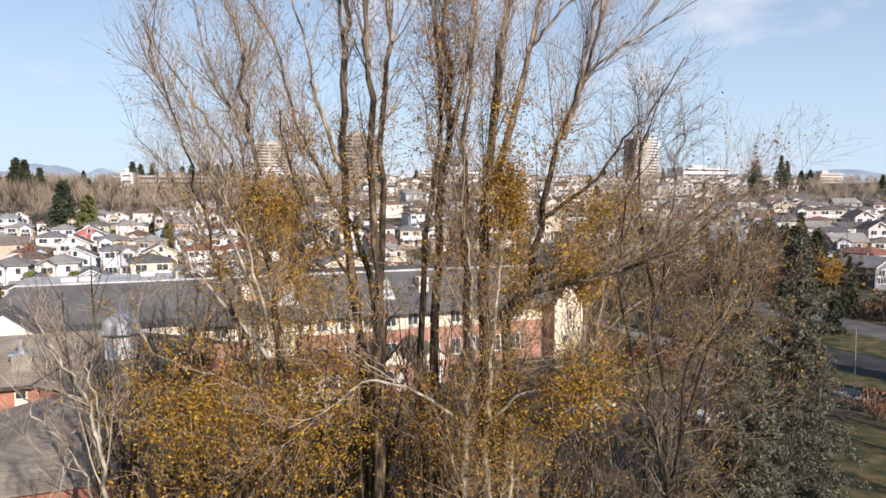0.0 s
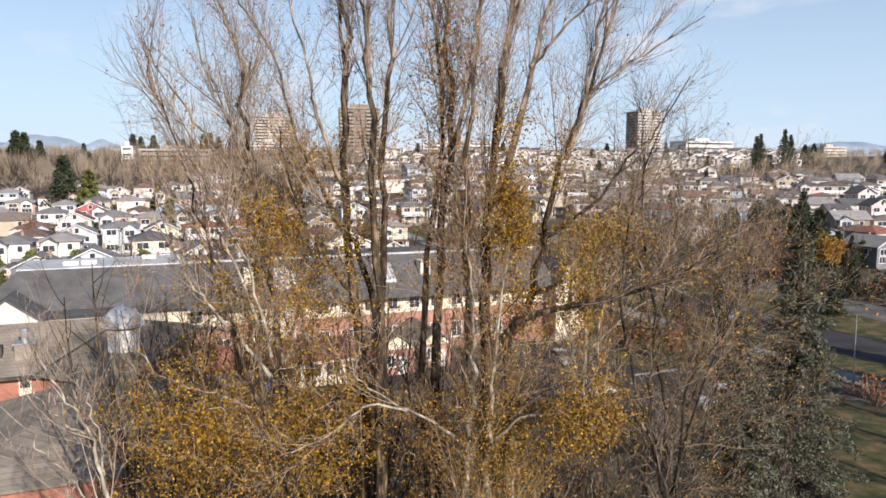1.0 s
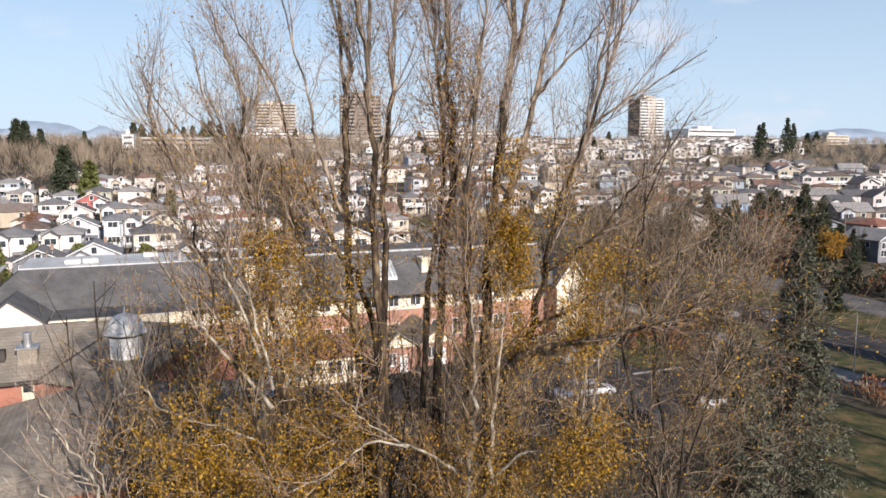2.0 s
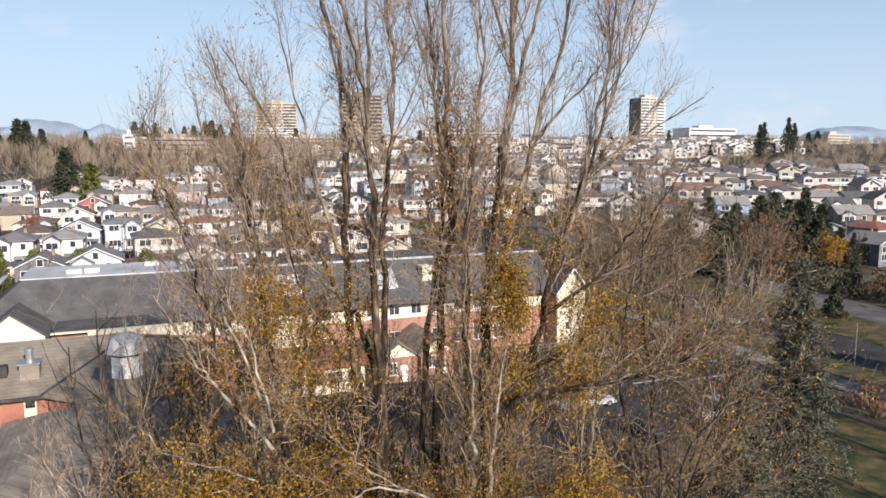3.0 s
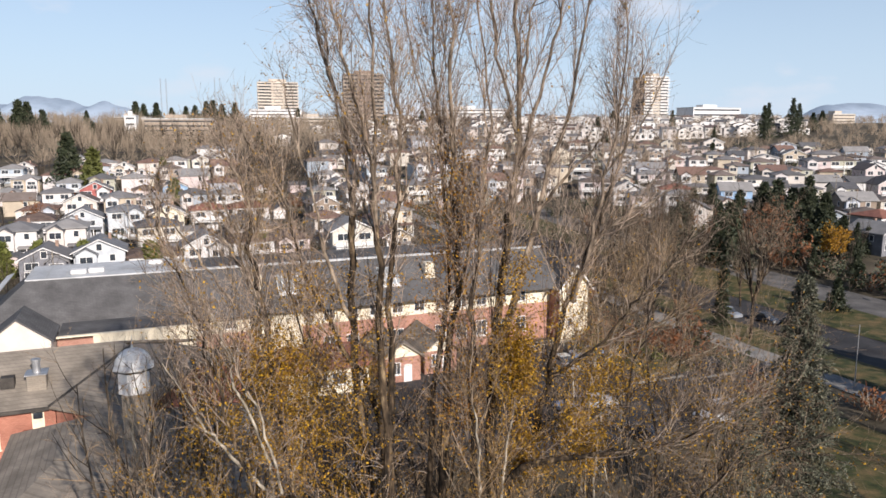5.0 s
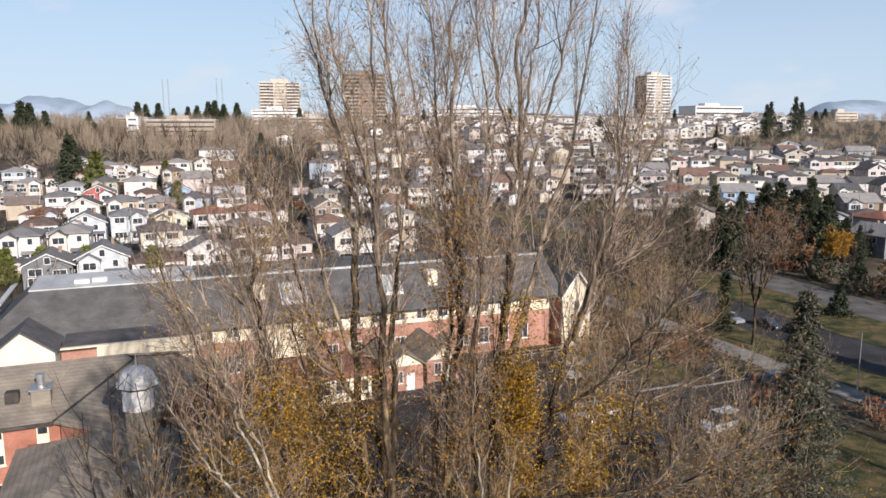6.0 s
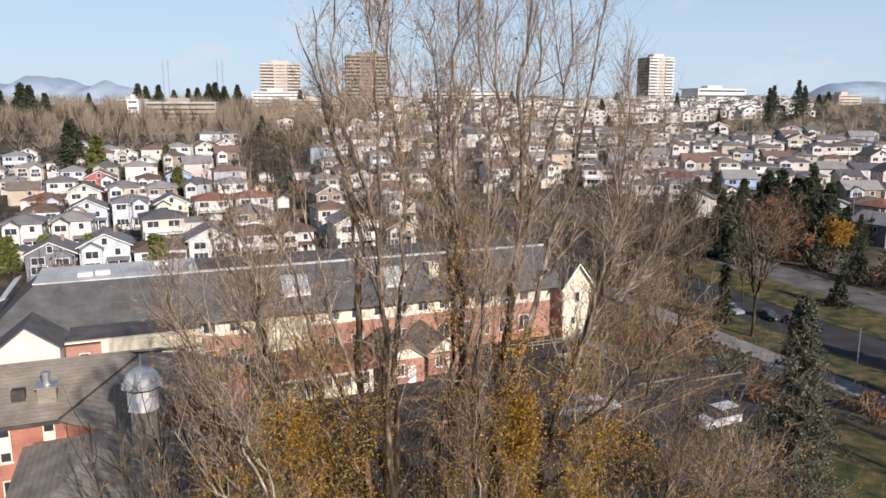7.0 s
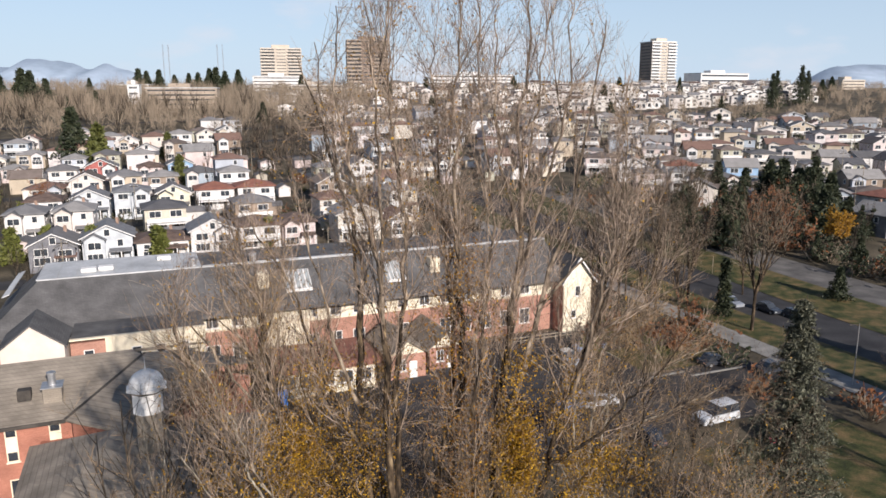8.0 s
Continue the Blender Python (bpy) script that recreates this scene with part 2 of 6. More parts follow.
M_GOLD = leaf_material("golden_leaves", [(0.32, 0.168, 0.014), (0.56, 0.32, 0.024), (0.20, 0.115, 0.016), (0.13, 0.07, 0.012), (0.66, 0.39, 0.03), (0.27, 0.145, 0.02), (0.18, 0.085, 0.012), (0.38, 0.205, 0.018)])
M_ORANGE = leaf_material("orange_leaves", [(0.36, 0.16, 0.02), (0.52, 0.29, 0.03), (0.24, 0.10, 0.02), (0.15, 0.075, 0.015)])
M_RUST = leaf_material("rust_leaves", [(0.22, 0.09, 0.04), (0.30, 0.12, 0.05), (0.17, 0.08, 0.04)])
M_AMBER = leaf_material("amber_leaves", [(0.36, 0.17, 0.015), (0.52, 0.29, 0.03), (0.26, 0.12, 0.015), (0.45, 0.27, 0.04)])
M_NEEDLE = leaf_material("dark_needles", [(0.022, 0.031, 0.017), (0.042, 0.053, 0.028), (0.06, 0.068, 0.036)], through_light=0.1)
# pale needles paint in sunlit sprays, near-black ones the shade between them
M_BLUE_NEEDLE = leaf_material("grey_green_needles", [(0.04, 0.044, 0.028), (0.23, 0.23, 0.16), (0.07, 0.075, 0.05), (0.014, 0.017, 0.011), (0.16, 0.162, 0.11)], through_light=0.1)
M_OLIVE = leaf_material("olive_needles", [(0.10, 0.11, 0.03), (0.14, 0.15, 0.045), (0.07, 0.08, 0.025)], through_light=0.1)
M_HEDGE = leaf_material("yellow_green_foliage", [(0.11, 0.13, 0.03), (0.17, 0.18, 0.045), (0.08, 0.095, 0.025)], through_light=0.2)
# pale blue of the distant air, painted into the slopes' base colour
M_MOUNTAIN = material("haze_blue_slope", [(0.31, 0.39, 0.48), (0.37, 0.45, 0.54)], scale=0.004, fine=0.02, bump=0.0, wear=0.2, rough=1.0, spec=0.0)


# ---- helpers of this scene ----
YAW = 22.0                                  # the street grid's turn
CU, SU = math.cos(radians(YAW)), math.sin(radians(YAW))


def grid(a, b, z=0.0):
    """A point of the street grid (a along the streets, b away from the camera) in the world."""
    return Vector((a * CU - b * SU, a * SU + b * CU, z))


def lie(x, y):
    """Height of the ground."""
    return float(np.interp(y, (-400, 105, 150, 190, 230, 300, 400, 600, 700, 800, 1000, 2000, 5000), (0, 0, 1.5, 3, 5.5, 11, 19, 33, 38.5, 40, 36, 15, 0)))


def thing(name, label, category, m, group="", kind=""):
    ob = new(name)
    ob.empty_display_size = 0.3
    ob.matrix_basis = m
    return tagged(ob, label, category, group, kind)


def part(name, bm, mat, parent=None, label=""):
    me = bpy.data.meshes.new(name)
    bm.to_mesh(me)
    bm.free()
    for one in (mat if isinstance(mat, (list, tuple)) else [mat]):
        me.materials.append(one)
    ob = new(name, me)
    ob.parent = parent
    if label:
        ob["label"] = label
    return ob


def piece(name, verts, faces, mat, parent=None, label="", smooth=False):
    me = bpy.data.meshes.new(name)
    me.from_pydata(verts, [], faces)
    me.materials.append(mat)
    if smooth:
        me.polygons.foreach_set("use_smooth", [True] * len(me.polygons))
    ob = new(name, me)
    ob.parent = parent
    if label:
        ob["label"] = label
    return ob


def add_box(bm, x0, x1, y0, y1, z0, z1, slot=0, bevel=0.0):
    v = [bm.verts.new(p) for p in ((x0, y0, z0), (x1, y0, z0), (x1, y1, z0), (x0, y1, z0), (x0, y0, z1), (x1, y0, z1), (x1, y1, z1), (x0, y1, z1))]
    fs = [bm.faces.new([v[k] for k in q]) for q in ((3, 2, 1, 0), (4, 5, 6, 7), (0, 1, 5, 4), (1, 2, 6, 5), (2, 3, 7, 6), (3, 0, 4, 7))]
    for f in fs:
        f.material_index = slot
    if bevel:
        bmesh.ops.bevel(bm, geom=list({e for f in fs for e in f.edges}), offset=bevel, segments=1, affect="EDGES")
    return fs


def box(x0, x1, y0, y1, z0, z1, bevel=0.0):
    bm = bmesh.new()
    add_box(bm, x0, x1, y0, y1, z0, z1, 0, bevel)
    return bm


def add_slab(bm, corners, thick, slot=0):
    """A flat panel through the corners (counter-clockwise from above), thickened downwards."""
    top = [bm.verts.new(c) for c in corners]
    low = [bm.verts.new(Vector(c) - Vector((0, 0, thick))) for c in corners]
    k = len(corners)
    fs = [bm.faces.new(top), bm.faces.new(low[::-1])]
    fs += [bm.faces.new((low[i], low[(i + 1) % k], top[(i + 1) % k], top[i])) for i in range(k)]
    for f in fs:
        f.material_index = slot


def add_prism(bm, outline, y0, y1, slot=0):
    """An outline in x and z (counter-clockwise seen from -y) drawn out from y0 to y1."""
    f0 = [bm.verts.new((x, y0, z)) for x, z in outline]
    f1 = [bm.verts.new((x, y1, z)) for x, z in outline]
    k = len(outline)
    fs = [bm.faces.new(f0), bm.faces.new(f1[::-1])] + [bm.faces.new((f0[(i + 1) % k], f0[i], f1[i], f1[(i + 1) % k])) for i in range(k)]
    for f in fs:
        f.material_index = slot


def add_lathe(bm, profile, n=16, x=0.0, y=0.0, slot=0, turn=0.0):
    """Rings of (radius, z) from bottom to top round an upright axis, closed at both ends."""
    rings = []
    for r, z in profile:
        rings.append([bm.verts.new((x + r * math.cos(turn + 2 * math.pi * i / n), y + r * math.sin(turn + 2 * math.pi * i / n), z)) for i in range(n)])
    fs = []
    for lo, hi in zip(rings, rings[1:]):
        fs += [bm.faces.new((lo[i], lo[(i + 1) % n], hi[(i + 1) % n], hi[i])) for i in range(n)]
    fs += [bm.faces.new(rings[0][::-1]), bm.faces.new(rings[-1])]
    for f in fs:
        f.material_index = slot


# ---- ground ----
def sheet(name, us, vs, to_world, mat, label, category, lift=0.0, kind="structure"):
    """A ground-hugging sheet over the lines us and vs of its own plan."""
    verts, faces = [], []
    for v in vs:
        for u in us:
            p = to_world(u, v)
            verts.append((p[0], p[1], lie(p[0], p[1]) + lift))
    w = len(us)
    for j in range(len(vs) - 1):
        for i in range(w - 1):
            faces.append((j * w + i, j * w + i + 1, (j + 1) * w + i + 1, (j + 1) * w + i))
    ob = piece(name, verts, faces, mat)
    return tagged(ob, label, category, kind=kind)


xs = [-5000, -3000, -1500, -900] + list(range(-600, 601, 40)) + [900, 1500, 3000, 5000]
ys = [-3000, -1200, -400, -100, 0, 60, 105] + list(range(120, 820, 15)) + [850, 900, 1000, 1300, 2000, 3000, 5000]
sheet("ground", xs, ys, lambda u, v: (u, v), M_EARTH, "brown autumn earth with thin grass and leaf litter", "ground")


def at_grid(a, b, z=0.0):
    return Matrix.Translation(grid(a, b, z)) @ pose(0, 0, 0, 0, 0, YAW)


def strip(name, a0, a1, b0, b1, mat, label, category, lift=0.05, step=12.0):
    na, nb = max(2, int(abs(a1 - a0) / step) + 1), max(2, int(abs(b1 - b0) / step) + 1)
    return sheet(name, [a0 + (a1 - a0) * i / (na - 1) for i in range(na)], [b0 + (b1 - b0) * i / (nb - 1) for i in range(nb)], lambda u, v: grid(u, v), mat, label, category, lift)


# boulevard beside the school: two carriageways, a planted strip and verges
strip("road_1", 107.5, 117.5, -60, 200, M_OLD_ASPHALT, "sunlit worn asphalt carriageway of a boulevard", "road", 0.06)
strip("grass_strip", 95.5, 107.5, -60, 200, M_GRASS, "green grass strip between two carriageways", "grass", 0.12)
strip("road_2", 84.5, 95.5, -60, 200, M_ASPHALT, "dark asphalt carriageway with parked cars along it", "road", 0.06)
strip("grass_verge", 77, 84.5, -60, 240, M_GRASS, "shaded grass verge beside the carriageway", "grass", 0.12)
strip("pavement", 73, 77, -60, 240, M_CONCRETE, "pale concrete footpath beside the verge", "pavement", 0.10)
strip("car_park", 20, 70, 54, 80, M_ASPHALT, "asphalt car park with painted bays", "car park", 0.05)
strip("forecourt", -8, 60, 79.5, 87, M_ASPHALT, "worn asphalt forecourt before the brick building", "pavement", 0.08)
strip("lawn", 46, 66, 8, 50, M_GRASS, "green lawn dotted with fallen leaves", "grass", 0.09)
strip("school_yard", -40, 20, 30, 84, M_ASPHALT, "dark asphalt yard between the school wings", "pavement", 0.04)
for k in range(7):
    strip(f"lane_{k + 1}", -260, 330, 141 + 48 * k, 147 + 48 * k, M_ASPHALT, "narrow asphalt street between rows of houses", "road", 0.10, 20)
strip("grass_island", 55, 69, 68.2, 77, M_GRASS, "planted grass island beside the car park", "grass", 0.11)
for a0, a1, b in ((52.5, 59.5, 67.0), (59.4, 68.0, 65.6)):
    ob = part("kerb", box(a0, a1, -0.15, 0.15, 0.0, 0.14, 0.02), M_CONCRETE)
    ob.matrix_basis = at_grid(0, b, 0.06)
    tagged(ob, "long pale concrete kerb across the car park", "kerb", "car park kerbs", "structure")
for k in range(12):
    bm = box(-0.06, 0.06, -2.4, 2.4, 0.0, 0.012)
    ob = part("bay_line", bm, M_PAINT_LINE)
    ob.matrix_basis = Matrix.Translation(grid(36 + 2.7 * k, 75.5, 0.07)) @ pose(0, 0, 0, 0, 0, YAW)
    tagged(ob, "thin worn white parking bay line on asphalt", "road marking", "parking bay lines", "structure")


# ---- the school's long rear building ----
def lattice(w, h, bars, f=0.09, deep=0.05, pane=0.015, rails=0):
    """A window in one piece: a frame with bars (slot 0) and glass set back between them (slot 1)."""
    xs, zs = [-w / 2, -w / 2 + f], [0, f]
    for n, line, size, lo in ((bars, xs, w, -w / 2), (rails, zs, h, 0.0)):
        for k in range(n):
            c = lo + size * (k + 1) / (n + 1)
            line += [c - f * 0.35, c + f * 0.35]
        line += [lo + size - f, lo + size]
    bm, seen = bmesh.new(), {}

    def v(x, y, z):
        key = (round(x, 4), round(y, 4), round(z, 4))
        if key not in seen:
            seen[key] = bm.verts.new(key)
        return seen[key]
    nx, nz = len(xs) - 1, len(zs) - 1

    def depth(i, j):
        if i < 0 or j < 0 or i >= nx or j >= nz:
            return 0.0
        return -pane if i % 2 and j % 2 else -deep
    for i in range(nx):
        for j in range(nz):
            y = depth(i, j)
            face = bm.faces.new((v(xs[i], y, zs[j]), v(xs[i + 1], y, zs[j]), v(xs[i + 1], y, zs[j + 1]), v(xs[i], y, zs[j + 1])))
            face.material_index = 1 if y == -pane else 0
            for di, dj, p, q in ((1, 0, (i + 1, j), (i + 1, j + 1)), (0, 1, (i + 1, j + 1), (i, j + 1)), (-1, 0, (i, j + 1), (i, j)), (0, -1, (i, j), (i + 1, j))):
                o = depth(i + di, j + dj)
                if o > y:
                    bm.faces.new((v(xs[p[0]], y, zs[p[1]]), v(xs[p[0]], o, zs[p[1]]), v(xs[q[0]], o, zs[q[1]]), v(xs[q[0]], y, zs[q[1]])))
    return bm


FACES = {"front": 0, "right": 90, "left": -90, "back": 180}


def add_window(parent, x, y, z, w, h, face="front", bars=1, frame_mat=None, name="window", rails=0):
    """A framed window with glass and a sill, proud of a wall."""
    ob = part(name, lattice(w, h, bars, rails=rails), [frame_mat or M_WHITE, M_GLASS], parent)
    ob.matrix_basis = pose(x, y, z, 0, 0, FACES[face])
    part("sill", box(-w / 2 - 0.08, w / 2 + 0.08, -0.13, -0.003, -0.09, -0.003), frame_mat or M_WHITE, ob)
    return ob


def rear_building():
    s = thing("school_building", "long brick and cream school with dark shingle roof", "building", at_grid(0, 88.5))
    a0, a1, back = -17.0, 53.5, 15.5
    eave, ridge = 8.0, 12.5
    # walls: cream upper band over brick
    part("wall", box(a0, a1, 0, back, 0, 5.3), M_PINK_BRICK, s, "pale red brick lower wall")
    part("wall", box(a0 + 0.003, a1 - 0.003, 0.003, back - 0.003, 5.3, eave), M_CREAM, s, "cream upper wall band")
    bm = bmesh.new()
    o = 0.7
    hip = 4.6
    add_slab(bm, [(a0 - o, -o - 1.3, eave - 0.15), (a1 + o, -o - 1.3, eave - 0.15), (a1 + o, 4.3, ridge), (a0 + hip, 4.3, ridge)], 0.25)
    add_slab(bm, [(a1 + o, back + o, eave - 0.1), (a0 - o, back + o, eave - 0.1), (a0 + hip, 13.5, ridge), (a1 + o, 13.5, ridge)], 0.25)
    add_slab(bm, [(a0 - o, back + o, eave - 0.1), (a0 - o, -o - 1.3, eave - 0.15), (a0 + hip, 4.3, ridge), (a0 + hip, 13.5, ridge)], 0.25)
    part("roof", bm, M_SLATE, s, "dark grey shingle slopes")
    bm = box(a0 + hip + 0.02, a1 + o, 4.32, 13.48, ridge - 0.6, ridge - 0.02)
    part("roof_deck", bm, M_SLATE, s, "dark roof deck between the slopes")
    bm = bmesh.new()
    add_box(bm, -12.6, 5.6, 4.2, 13.7, ridge - 0.02, ridge + 0.14)
    deck = part("metal_roof", bm, M_METAL_ROOF, s, "pale grey standing-seam metal flat top")
    for k in range(10):
        x = -12.5 + 18.0 * k / 9
        part("seam", box(x - 0.04, x + 0.04, 4.22, 13.68, ridge + 0.143, ridge + 0.19), M_METAL_ROOF, deck)
    bm = bmesh.new()
    add_box(bm, 5.7, a1 + o, 4.1, 4.6, ridge - 0.02, ridge + 0.22)
    part("ridge_cap", bm, M_METAL_ROOF, s, "pale ridge capping")
    bm = bmesh.new()
    add_slab(bm, [(-16.2, 4.0, 11.0), (-15.4, 4.0, 11.3), (-14.6, 11.5, 12.35), (-15.4, 11.5, 12.05)], 0.12)
    part("walkway", bm, M_METAL_ROOF, s, "pale metal roof walkway")
    for x, y in ((-7.2, 6.6), (-5.3, 7.0), (1.4, 10.4)):
        bm = box(x - 0.85, x + 0.85, y - 0.65, y + 0.65, ridge + 0.14, ridge + 0.62, 0.08)
        part("roof_hatch", bm, M_WHITE, s, "white roof hatch")
    slope = (ridge - eave + 0.15) / (4.3 + 2.0)
    for x, w in ((16.9, 3.3), (29.8, 2.6)):
        bm = bmesh.new()
        y0, y1 = 0.0, 2.7
        z0, z1 = eave - 0.15 + slope * (y0 + 2.0) + 0.25, eave - 0.15 + slope * (y1 + 2.0) + 0.25
        add_slab(bm, [(x - w / 2, y0, z0), (x + w / 2, y0, z0), (x + w / 2, y1, z1), (x - w / 2, y1, z1)], 0.4)
        frame_ob = part("skylight", bm, M_WHITE, s, "white framed skylight with glass bars")
        for k in range(5):
            c = x - w / 2 + w * (k + 0.5) / 5
            bm = bmesh.new()
            add_slab(bm, [(c - w / 13, y0 + 0.15, z0 + 0.13), (c + w / 13, y0 + 0.15, z0 + 0.13), (c + w / 13, y1 - 0.15, z1 + 0.03), (c - w / 13, y1 - 0.15, z1 + 0.03)], 0.04)
            part("pane", bm, M_SKYLIGHT, frame_ob)
    for x in (12.6, 35.5):
        bm = bmesh.new()
        add_box(bm, x - 0.7, x + 0.7, 0.8, 2.6, 9.4, 11.9, 0, 0.05)
        part("dormer_vent", bm, M_CREAM, s, "cream roof box")
    for x in (4.7, 12.0):
        bm = bmesh.new()
        add_lathe(bm, [(0.45, 10.8), (0.45, 13.3), (0.6, 13.35), (0.6, 13.6), (0.2, 13.8)], 10, x, 5.2)
        part("vent", bm, M_STEEL, s, "round steel roof vent")
    for k in range(22):
        x = -15.2 + 3.05 * k
        add_window(s, x, -0.003, 5.75, 1.5, 1.7, bars=1)
        add_window(s, x, -0.003, 1.4, 1.6, 2.2, bars=1)
    for k in range(2):
        add_window(s, a0 - 0.003, 5 + 5 * k, 5.6, 1.5, 1.8, "left")
    # projecting cream bay with brick side
    for x in (-4.5, 15.0):
        bm = bmesh.new()
        add_box(bm, x - 2.6, x + 2.6, -1.9, -0.01, 0, 6.6)
        part("bay", bm, M_CREAM, s, "cream projecting bay")
        bm = bmesh.new()
        add_slab(bm, [(x - 3.0, -2.3, 6.6), (x + 3.0, -2.3, 6.6), (x + 3.0, 0.2, 7.4), (x - 3.0, 0.2, 7.4)], 0.2)
        part("bay_roof", bm, M_CREAM, s)
    return s


def gable_wing():
    s = thing("gabled_wing", "tall cream gabled wing with white bargeboards and dark roof", "building", at_grid(55.8, 85.6))
    w, h, r, d = 2.25, 8.0, 10.9, 15.0
    bm = bmesh.new()
    add_prism(bm, [(-w, 0), (w, 0), (w, h), (0, r), (-w, h)], 0, d)
    part("wall", bm, M_CREAM, s, "cream rendered gable wall")
    part("side_panel", box(-w - 0.06, -w - 0.003, 0.25, d - 0.1, 0.0, h - 0.1), M_PINK_BRICK, s, "brick side wall in shade")
    bm = bmesh.new()
    sl = (r - h) / w
    o = 0.55
    add_slab(bm, [(-w - o, -o, h - o * sl + 0.2), (0, -o, r + 0.2), (0, d, r + 0.2), (-w - o, d, h - o * sl + 0.2)], 0.18)
    add_slab(bm, [(0, -o, r + 0.2), (w + o, -o, h - o * sl + 0.2), (w + o, d, h - o * sl + 0.2), (0, d, r + 0.2)], 0.18)
    part("roof", bm, M_SLATE, s, "dark shingle gable roof")
    for side in (-1, 1):
        bm = bmesh.new()
        add_prism(bm, [(side * (w + o), h - o * sl - 0.12), (side * (w + o), h - o * sl + 0.22), (0, r + 0.24), (0, r - 0.1)][::1 if side < 0 else -1][::-1], -o - 0.06, -o - 0.003)
        bmesh.ops.recalc_face_normals(bm, faces=bm.faces)
        part("bargeboard", bm, M_WHITE, s, "white bargeboard")
    add_window(s, 0.0, -0.003, 5.4, 0.9, 1.5, bars=0)
    add_window(s, -0.6, -0.003, 2.2, 0.8, 1.2, bars=0)
    return s


def entrance_porches():
    for a, b, w, hh in ((27.5, 78.0, 2.3, 3.2), (33.0, 79.5, 2.1, 3.0)):
        s = thing("entrance_porch", "small gabled entrance porch, cream boards over pale brick", "porch", at_grid(a, b), "entrance porches")
        bm = bmesh.new()
        add_prism(bm, [(-w, 0), (w, 0), (w, hh), (0, hh + 1.6), (-w, hh)], 0, 6.0)
        part("wall", bm, M_PINK_BRICK, s)
        bm = bmesh.new()
        add_prism(bm, [(-w - 0.01, hh - 0.1), (w + 0.01, hh - 0.1), (0, hh + 1.62)], -0.06, -0.003)
        part("gable_board", bm, M_CREAM, s, "cream boarded gable")
        bm = bmesh.new()
        sl = 1.6 / w
        add_slab(bm, [(-w - 0.4, -0.5, hh - 0.4 * sl + 0.15), (0, -0.5, hh + 1.75), (0, 8.5, hh + 1.75), (-w - 0.4, 8.5, hh - 0.4 * sl + 0.15)], 0.14)
        add_slab(bm, [(0, -0.5, hh + 1.75), (w + 0.4, -0.5, hh - 0.4 * sl + 0.15), (w + 0.4, 8.5, hh - 0.4 * sl + 0.15), (0, 8.5, hh + 1.75)], 0.14)
        part("roof", bm, M_SHINGLE, s)
        add_window(s, -0.7, -0.003, 1.0, 1.0, 1.5)
        bm = box(0.2, 1.2, -0.05, -0.003, 0.05, 2.15)
        part("door", bm, M_WHITE, s, "white door")
    s = thing("low_annex", "low flat-roofed annex with red fascia, cream wall and teal windows", "building", at_grid(17.5, 77.0))
    part("wall", box(-5.6, 5.6, 0, 7.0, 0, 3.1), M_CREAM, s)
    part("fascia", box(-6.2, 6.2, -0.7, 7.6, 3.1, 3.75), M_RED_ROOF, s, "red fascia band")
    part("roof", box(-6.0, 6.0, -0.5, 7.4, 3.755, 3.85), M_RED_ROOF, s, "dull red flat roof")
    for k in range(5):
        add_window(s, -4.4 + 2.2 * k, -0.003, 1.1, 1.7, 1.5, bars=1)


rear_building()
gable_wing()
entrance_porches()


